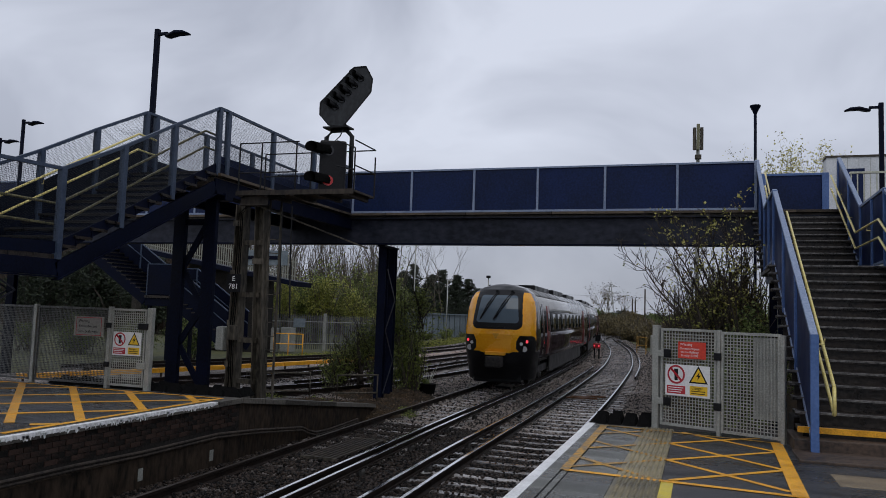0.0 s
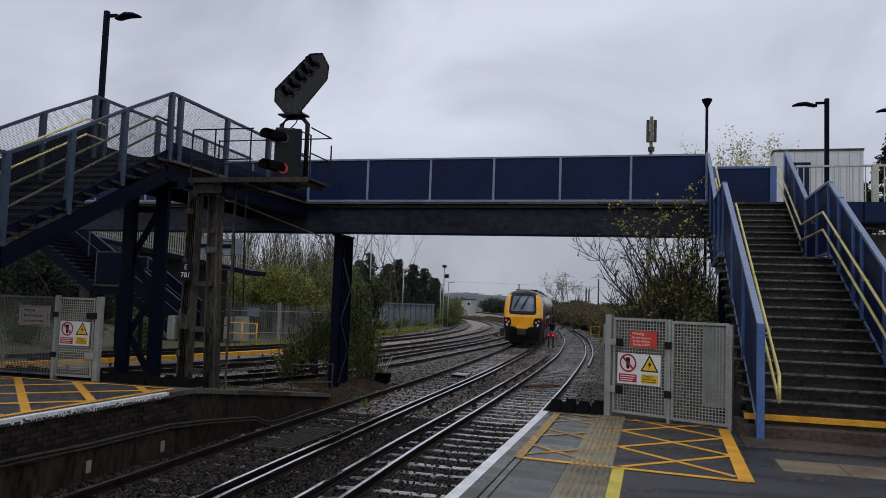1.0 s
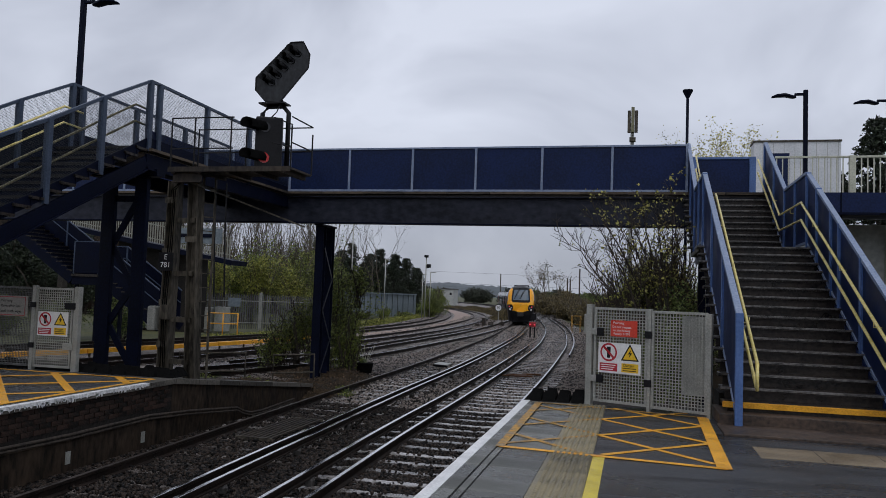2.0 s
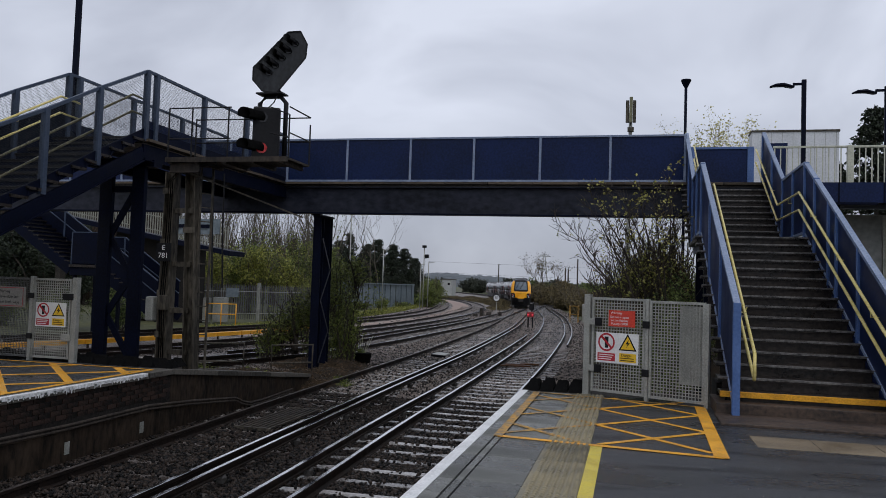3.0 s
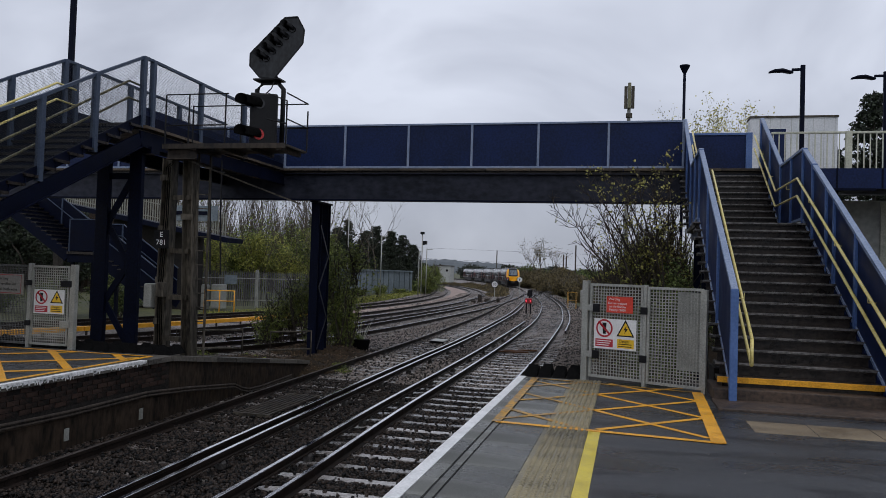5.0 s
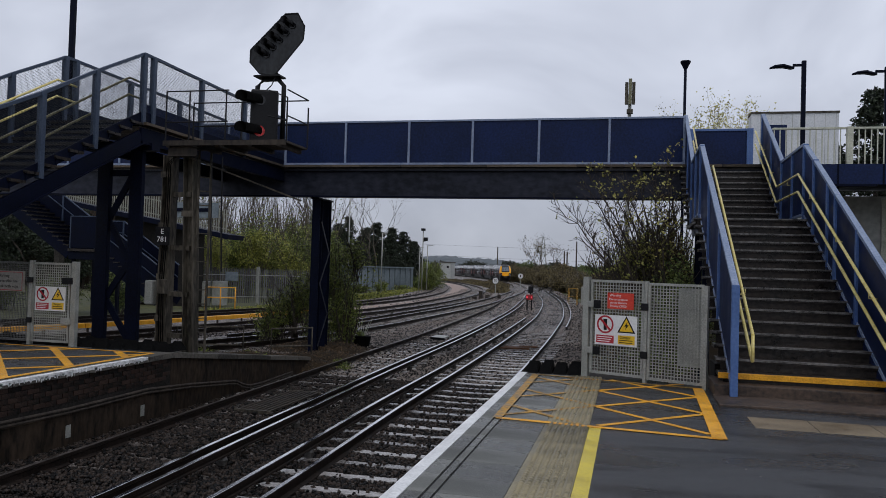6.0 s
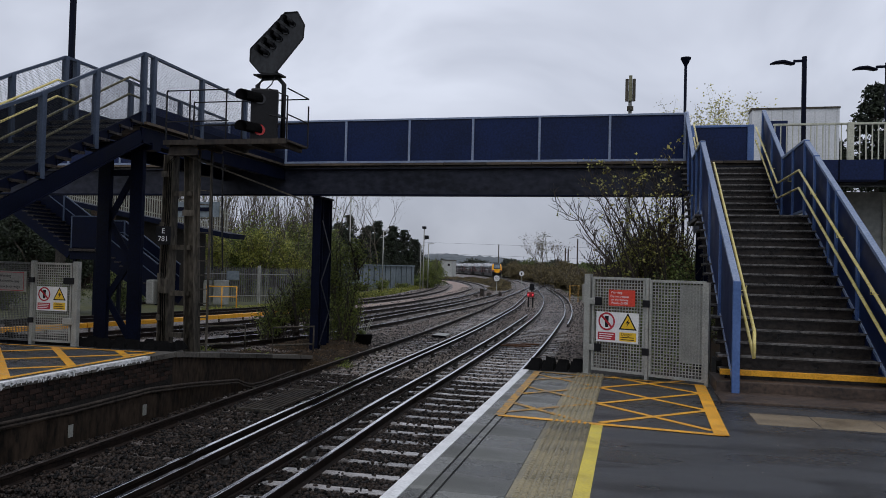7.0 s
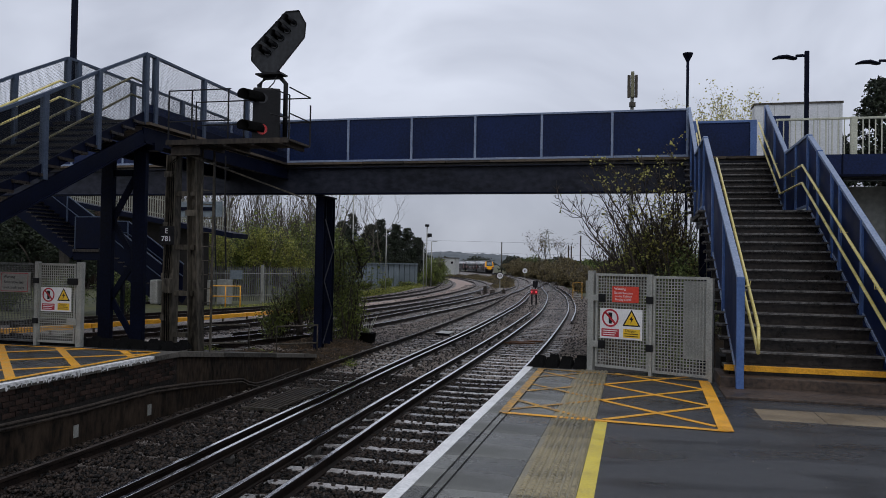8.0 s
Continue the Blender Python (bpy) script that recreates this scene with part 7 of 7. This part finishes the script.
dwarf = thing("shunt_signal", "low red ground signal with two lit red lamps", "railway signal")
part("housing", boxes((-0.24, 0.24, -0.12, 0.12, 0.78, 1.14), bevel=0.05), RED_DULL, dwarf)
for x in (-0.15, 0.15):
    part("lamp", bmesh_tube([(x, -0.12, 0.96), (x, -0.15, 0.96)], 0.05, 14), RED_BRIGHT, dwarf, "lit red lamp")
    part("post", boxes((x - 0.05, x + 0.05, -0.05, 0.05, 0, 0.78)), BLACK, dwarf)
dwarf.matrix_basis = pose(-6.75, 54, -1.15)
plate2 = thing("lineside_post", "short dark lineside marker post", "post")
part("post", boxes((-0.06, 0.06, -0.05, 0.05, 0, 1.2)), BLACK, plate2)
part("board", boxes((-0.22, 0.22, -0.08, -0.05, 0.75, 1.35)), BLACK, plate2)
plate2.matrix_basis = pose(-8.9, 72, -1.15)
gear = thing("point_machine", "cluster of weathered lineside boxes by the points", "lineside equipment")
for x, y, w, h in ((-13.4, 71, 0.14, 0.8), (-13.0, 72.5, 0.2, 0.4), (-12.6, 70, 0.16, 0.35), (-12.0, 73, 0.14, 0.45), (-13.6, 69, 0.18, 0.3)):
    part("box", boxes((x - w, x + w, y - 0.25, y + 0.25, -1.15, -1.15 + h), bevel=0.02), CREAM if h > 0.8 else RUSTY, gear)
sheet = thing("cover_board", "pale board lying across the sleepers", "board")
part("board", boxes((-0.26, 0.26, -0.3, 0.3, -0.02, 0.03), bevel=0.01), GALV, sheet)
part("edge", boxes((-0.28, 0.28, -0.35, -0.3, -0.06, 0.02)), BLACK, sheet)
sheet.matrix_basis = pose(-6.95, 28.8, -0.97, 3, 2, -6)
rods = thing("point_rods", "rusty orange bars lying across the sleepers", "rods")
for k, (y, x0, x1) in enumerate(((26.6, -4.35, -3.3), (26.95, -4.2, -3.55), (27.4, -3.75, -3.1))):
    bar("rod", RUST_ORANGE, rods, (x0, y, -1.03), (x1, y + 0.12, -1.03), 0.11, 0.05)
grille = thing("track_grille", "dark slatted grille between the rails", "grille")
for k in range(7):
    part("slat", boxes((-6.85 + 0.1 * k, -6.8 + 0.1 * k, 12.9, 15.15, -1.03, -1.0)), RUSTY, grille)
for y in (12.85, 15.15):
    part("frame_bar", boxes((-6.88, -6.17, y, y + 0.05, -1.05, -0.995)), OLD_STEEL, grille)
bucket = thing("planter", "black plastic tub with a few dry stalks", "planter")
part("tub", tube(bmesh.new(), [(0, 0, 0), (0, 0, 0.42), (0, 0, 0.44)], [0.24, 0.31, 0.27], 16), RUBBER, bucket)
part("stalks", beams([((0.02 * k - 0.1, 0.03 * (k % 3), 0.3), (0.09 * k - 0.3, 0.05 * (k % 2), 0.75 + 0.09 * (k % 4))) for k in range(8)], 0.014, 0.014), CREAM, bucket)
part("leaves", tube(bmesh.new(), [(-0.05, 0, 0.42), (0.02, 0, 0.5), (0.06, 0, 0.52)], [0.2, 0.16, 0.02], 7), LEAF_GREEN, bucket)
bucket.matrix_basis = pose(-8.75, 25.0, -1.15)
low = thing("low_railing", "rusty low tubular railing by the platform ramp", "railing")
for (xa, ya), (xb, yb) in (((-12.2, 19.4), (-10.4, 19.8)), ((-9.75, 20.2), (-8.7, 20.6))):
    part("rail", bmesh_tube([(xa, ya, -1.15), (xa, ya, -0.2), (xb, yb, -0.15), (xb, yb, -1.15)], 0.03, 8), OLD_STEEL, low, "", True)
    part("mid_rail", bmesh_tube([(xa, ya, -0.7), (xb, yb, -0.65)], 0.025, 8), OLD_STEEL, low, "", True)
for k in range(5):
    part("scrap_block", boxes((-10.6 + 0.33 * k, -10.4 + 0.33 * k, 19.5 + 0.3 * (k % 2), 19.7 + 0.3 * (k % 2), -1.1, -0.93 + 0.06 * (k % 3)), bevel=0.03), CONCRETE, low)

# dead leaves and grit on the platform
rng = random.Random(77)
LV, LF = [], []
for k in range(420):
    y = 4.2 + 8.0 * rng.random() ** 1.3
    leaf(LV, LF, Vector((rng.uniform(-0.2, 6.5), y, 0.008)), rng.uniform(0.006, 0.02), rng)
tagged(new("litter", raw_mesh(LV, LF, GRIT)), "scattered dead leaves and grit on the tarmac", "litter", kind="stuff")

# fallen leaves on the mound round the column
LV, LF = [], []
faces = mound_part.data.polygons
for f in faces:
    vs = [mound_part.data.vertices[i].co for i in f.vertices]
    for k in range(int(f.area * 260) + 1):
        a, b = rng.random(), rng.random()
        p = vs[0] + (vs[1] - vs[0]) * a + (vs[-1] - vs[0]) * b
        leaf(LV, LF, p + Vector((0, 0, 0.012)), rng.uniform(0.03, 0.075), rng)
tagged(new("fallen_leaves", raw_mesh(LV, LF, LEAF_FALLEN)), "damp brown fallen leaves on the soil mound", "leaves", kind="stuff")
# ---- brickwork of the old platform ----
HALF = mesh_of(boxes((-0.004, 0.012, -0.105, 0.105, -0.032, 0.032)), BRICK)
for c in range(5):
    for k in range(27):
        y = 6.3 + 0.225 * k + (0.1125 if c % 2 else 0)
        place(part("brick", HALF, None, plat_l), LX - 0.06, y, -0.13 - 0.075 * c, 0, 0, random.uniform(-0.6, 0.6))


# ---- train ----
SECTION = [(1.28, 1.0), (1.345, 1.35), (1.365, 1.7), (1.355, 2.1), (1.31, 2.75), (1.24, 3.1), (1.08, 3.4), (0.8, 3.6), (0.45, 3.71), (0.0, 3.75)]


def width(z):
    return float(np.interp(z, [p[1] for p in SECTION], [p[0] for p in SECTION]))


def strip(z0, z1, y0, y1, out=0.0, n=5, side=1):
    """A band of the body's side between two heights, with its curve."""
    bm = bmesh.new()
    zs = np.linspace(z0, z1, n)
    a = [bm.verts.new((side * (width(z) + out), y0, z)) for z in zs]
    b = [bm.verts.new((side * (width(z) + out), y1, z)) for z in zs]
    a2 = [bm.verts.new((side * (width(z) + out - 0.04), y0, z)) for z in zs]
    b2 = [bm.verts.new((side * (width(z) + out - 0.04), y1, z)) for z in zs]
    for i in range(n - 1):
        bm.faces.new((a[i], a[i + 1], b[i + 1], b[i]))
        bm.faces.new((a2[i], b2[i], b2[i + 1], a2[i + 1]))
        bm.faces.new((a[i], a2[i], a2[i + 1], a[i + 1]))
        bm.faces.new((b[i], b[i + 1], b2[i + 1], b2[i]))
    bm.faces.new((a[0], b[0], b2[0], a2[0]))
    bm.faces.new((a[-1], a2[-1], b2[-1], b[-1]))
    return bm


def carriage(label, rear_cab):
    car = thing("train_carriage", label, "train", "", "train")
    y0, y1 = (-9.7 if rear_cab else -11.3), 11.3
    shell = bmesh.new()
    prof = [(-x + 0.03 * (x > 0.1), z - 0.02) for x, z in SECTION] + [(x - 0.03 * (x > 0.1), z - 0.02) for x, z in SECTION[-2::-1]]
    prism(shell, [(x, y0 + 0.01, z) for x, z in prof], (0, y1 - y0 - 0.02, 0))
    body = part("body", shell, T_BLACK, car)
    for s in (-1, 1):
        part("lower_side", strip(1.0, 1.95, y0, y1, 0, 6, s), T_SIDE, body, "dark maroon brown lower side", True)
        part("window_band", strip(1.955, 2.78, y0, y1, -0.004, 5, s), T_BAND, body, "glossy black window band", True)
        part("cantrail", strip(2.785, 3.32, y0, y1, 0, 5, s), T_SILVER, body, "silver band above the windows", True)
        for k in range(8):
            ya = -6.7 + 1.78 * k
            part("window", strip(2.05, 2.7, ya, ya + 1.5, 0.006, 4, s), T_GLASS, body, "", True)
        for ya in (-9.2 if not rear_cab else -7.95, 8.2):
            d = part("door", strip(1.1, 3.0, ya, ya + 0.85, 0.012, 7, s), T_DOOR, car, "pinkish red sliding door", True)
            part("window", strip(2.0, 2.7, ya + 0.2, ya + 0.65, 0.018, 4, s), T_GLASS, d, "", True)
        part("skirt", boxes((s * 1.2 - 0.03, s * 1.2 + 0.03, y0 + 3.6, y1 - 3.6, 0.35, 1.02)), T_UNDER, car)
    roof = bmesh.new()
    zs = np.linspace(3.325, 3.75, 7)
    pts = [(-width(z), z) for z in zs] + [(width(z), z) for z in zs[::-1]]
    prism(roof, [(x, y0, z) for x, z in pts], (0, y1 - y0, 0))
    part("roof", roof, T_ROOF, car, "grey ribbed roof", True)
    for ya, yb, h in ((-7.5, -3.2, 0.1), (-1.5, 2.4, 0.13), (4.2, 8.2, 0.1)):
        part("roof_pod", boxes((-0.75, 0.75, ya, yb, 3.6, 3.72 + h), bevel=0.04), T_BLACK, car)
    for yc in (-7.6, 7.6):
        bogie = part("bogie", boxes((-1.1, -0.98, yc - 1.7, yc + 1.7, 0.42, 0.68), (0.98, 1.1, yc - 1.7, yc + 1.7, 0.42, 0.68), (-1.0, 1.0, yc - 0.3, yc + 0.3, 0.4, 0.7)), T_UNDER, car)
        for yw in (-1.3, 1.3):
            part("wheel", tube(bmesh.new(), [(-0.82, yc + yw, 0.42), (-0.68, yc + yw, 0.42)], 0.42, 20), T_UNDER, bogie)
            part("wheel", tube(bmesh.new(), [(0.68, yc + yw, 0.42), (0.82, yc + yw, 0.42)], 0.42, 20), T_UNDER, bogie)
    part("underframe", boxes((-1.15, 1.15, y0 + 0.2, y1 - 0.2, 0.85, 1.02), (-1.0, 1.0, -5.2, 5.2, 0.4, 0.86)), T_UNDER, car)
    part("gangway", boxes((-0.6, 0.6, 11.3, 11.62, 1.1, 3.2), bevel=0.05), T_BLACK, car)
    if not rear_cab:
        part("gangway", boxes((-0.6, 0.6, -11.6, -11.3, 1.1, 3.2), bevel=0.05), T_BLACK, car)
        return car
    # rounded cab end: the tip at y = -11.5, the sides meet the body at y = -9.7
    def skin(th, z, out=0.0):
        rake = float(np.interp(z, (0.3, 0.9, 1.4, 1.9, 2.3, 2.8, 3.2, 3.5, 3.75), (0.35, 0.12, 0.02, 0.0, 0.1, 0.3, 0.52, 0.85, 1.45)))
        w = width(z) if z > 1.0 else 1.28 - 0.1 * (1.0 - z)
        c, s = math.cos(th), math.sin(th)
        k = 0.66
        x = w * math.copysign(abs(s) ** k, s)
        y = -9.7 - (1.8 - rake) * abs(c) ** k
        p = Vector((x, y, z))
        return p + Vector((s * 0.7, -c, 0.1)) * out

    def rounded(ax, z, z0, z1, w0, w1, r):
        """Inside a rounded panel from z0 to z1, w0 and w1 its half widths there."""
        if not z0 < z < z1:
            return False
        w = w0 + (w1 - w0) * (z - z0) / (z1 - z0)
        dx, dz = max(0.0, ax - (w - r)), max(0.0, z0 + r - z, z - (z1 - r))
        return ax < w and math.hypot(dx, dz) < r

    def kind(x, z, depth):
        ax = abs(x)
        if z < 1.24 + 0.05 * min(1, max(0, (ax - 0.5) / 0.1)):
            return "lower"
        if depth > 0.92 + 0.22 * max(0, z - 2.0):
            return "side"
        if rounded(ax, z, 2.3, 3.3, 0.78, 0.66, 0.13):
            return "screen"
        if rounded(ax, z, 2.07, 4.4, 0.92, 0.74, 0.24) or z > 3.42:
            return "surround"
        if rounded(ax - 1.06, z, 1.22, 1.86, 0.3, 0.22, 0.1) and ax > 0.72 + 0.55 * max(0, z - 1.66) + 0.9 * max(0, 1.4 - z):
            return "lamps_left" if x < 0 else "lamps_right"
        return "yellow"

    groups = {k: bmesh.new() for k in ("lower", "side", "screen", "surround", "lamps_left", "lamps_right", "yellow")}
    NT, NZ = 240, 290
    ths = [math.radians(-90 + 180 * i / NT) for i in range(NT + 1)]
    zs = [0.3 + 3.449 * j / NZ for j in range(NZ + 1)]
    net = [[skin(th, z) for z in zs] for th in ths]
    for i in range(NT):
        for j in range(NZ):
            q = [net[a][b] for a, b in ((i, j), (i + 1, j), (i + 1, j + 1), (i, j + 1))]
            m = sum(q, Vector()) / 4
            g = groups[kind(m.x, m.z, m.y + 11.5)]
            g.faces.new([g.verts.new(p) for p in q])
    looks = {"lower": (T_BLACK, "black lower valance"), "side": (T_SIDE, "dark maroon cab side"), "screen": (T_SCREEN, "large raked windscreen"), "surround": (T_BLACK, "black windscreen surround"), "lamps_left": (T_BLACK, "black headlight cluster"), "lamps_right": (T_BLACK, "black headlight cluster"), "yellow": (T_YELLOW, "warm yellow cab front")}
    made = {}
    for k, g in groups.items():
        bmesh.ops.remove_doubles(g, verts=g.verts, dist=0.0005)
        made[k] = part({"lower": "valance", "side": "cab_side", "screen": "windscreen", "surround": "windscreen_surround", "lamps_left": "headlight_cluster", "lamps_right": "headlight_cluster", "yellow": "cab_front"}[k], g, looks[k][0], car, looks[k][1], True)
    for s in (-1, 1):
        for dz, dx, r, mt, nm in ((1.4, 0.98, 0.1, HEADLAMP, "headlight"), (1.66, 1.06, 0.055, RED_BRIGHT, "tail_light"), (1.58, 0.88, 0.06, HEADLAMP, "marker_light")):
            th = min(ths, key=lambda t: abs(skin(t, dz).x - s * dx))
            p = skin(th, dz)
            part(nm, tube(bmesh.new(), [p + Vector((0, 0.03, 0)), p + Vector((s * 0.01, -0.02, 0))], r, 16), mt, made["lamps_left" if s < 0 else "lamps_right"], "lit red tail light" if mt is RED_BRIGHT else "round clear lamp")
    def at(x, z, out):
        return skin(min(ths, key=lambda t: abs(skin(t, z).x - x)), z, out)

    for xa, xb in ((-0.62, -0.12), (-0.12, 0.42)):
        for d in (0.0, 0.08):
            part("wiper", beams([(at(xb + d, 3.42, 0.04), at((xa + xb) / 2 + d, 2.98, 0.06)), (at((xa + xb) / 2 + d, 2.98, 0.06), at(xa + d * 0.3, 2.42, 0.05))], 0.028, 0.03), T_BLACK, made["screen"])
        part("wiper_hub", tube(bmesh.new(), [at(xb, 3.42, 0.0), at(xb, 3.42, 0.06)], 0.06, 10), T_BLACK, made["screen"])
    for s in (-1, 1):
        part("cab_window", strip(2.15, 2.95, -9.62, -9.3, 0.012, 5, s), T_GLASS, made["side"], "narrow dark cab side window", True)
        part("cab_door", strip(1.15, 3.05, -9.25, -8.72, 0.008, 6, s), T_SIDE, made["side"], "", True)
    part("coupler", boxes((-0.28, 0.28, -11.95, -11.3, 0.75, 1.12), bevel=0.05), T_UNDER, car, "grimy coupler")
    part("coupler_cover", boxes((-0.36, 0.36, -11.6, -11.42, 1.16, 1.28), bevel=0.02), T_YELLOW, car, "yellow strip above the coupler")
    part("snow_plough", boxes((-0.85, 0.85, -11.05, -10.9, 0.18, 0.5), bevel=0.04), T_BLACK, car)
    part("handrail", beams([((-0.3, -11.5, 2.13), (0.3, -11.5, 2.13))], 0.03, 0.04), T_BLACK, car)
    part("crest", prism(bmesh.new(), [(-0.13, -11.506, 1.92), (0.13, -11.506, 1.92), (0.0, -11.508, 1.72)], (0, 0.004, 0)), LINE_YELLOW, car, "faint dull emblem")
    return car


cars = [carriage("rear driving carriage with yellow cab front and red tail lights", True)] + [carriage("dark maroon and silver passenger carriage", False) for k in range(4)]

# distance along the main line for the train's tail
TAIL = [(0.0, 26.9), (0.5, 39.0), (1.0, 50.8), (1.5, 62.7), (2.25, 80.7), (3.0, 99.0), (3.75, 117.5), (4.5, 136), (5.25, 154.5), (6.0, 173), (6.5, 185.5), (7.0, 198), (7.5, 210), (8.0, 222)]
LINE_Y = np.arange(0, 465, 0.5)
LINE_X = np.array([smooth_x(MAIN_A, y) for y in LINE_Y])
LINE_S = np.concatenate([[0], np.cumsum(np.hypot(np.diff(LINE_X), np.diff(LINE_Y)))])


def on_line(s):
    y = np.interp(s, LINE_S, LINE_Y)
    return Vector((float(np.interp(y, LINE_Y, LINE_X)), float(y), RAIL))


def motions():
    for i, car in enumerate(cars):
        rows = []
        for k in range(33):
            t = 0.25 * k
            y = np.interp(t, [r[0] for r in TAIL], [r[1] for r in TAIL])
            s = float(np.interp(y, LINE_Y, LINE_S)) + 11.5 + 23.25 * i
            a, b = on_line(s - 7.6), on_line(s + 7.6)
            d = b - a
            c = (a + b) / 2
            rows.append((t, pose(c.x, c.y, c.z, 0, 0, math.degrees(math.atan2(-d.x, d.y)))))
        walk(car, rows)


motions()
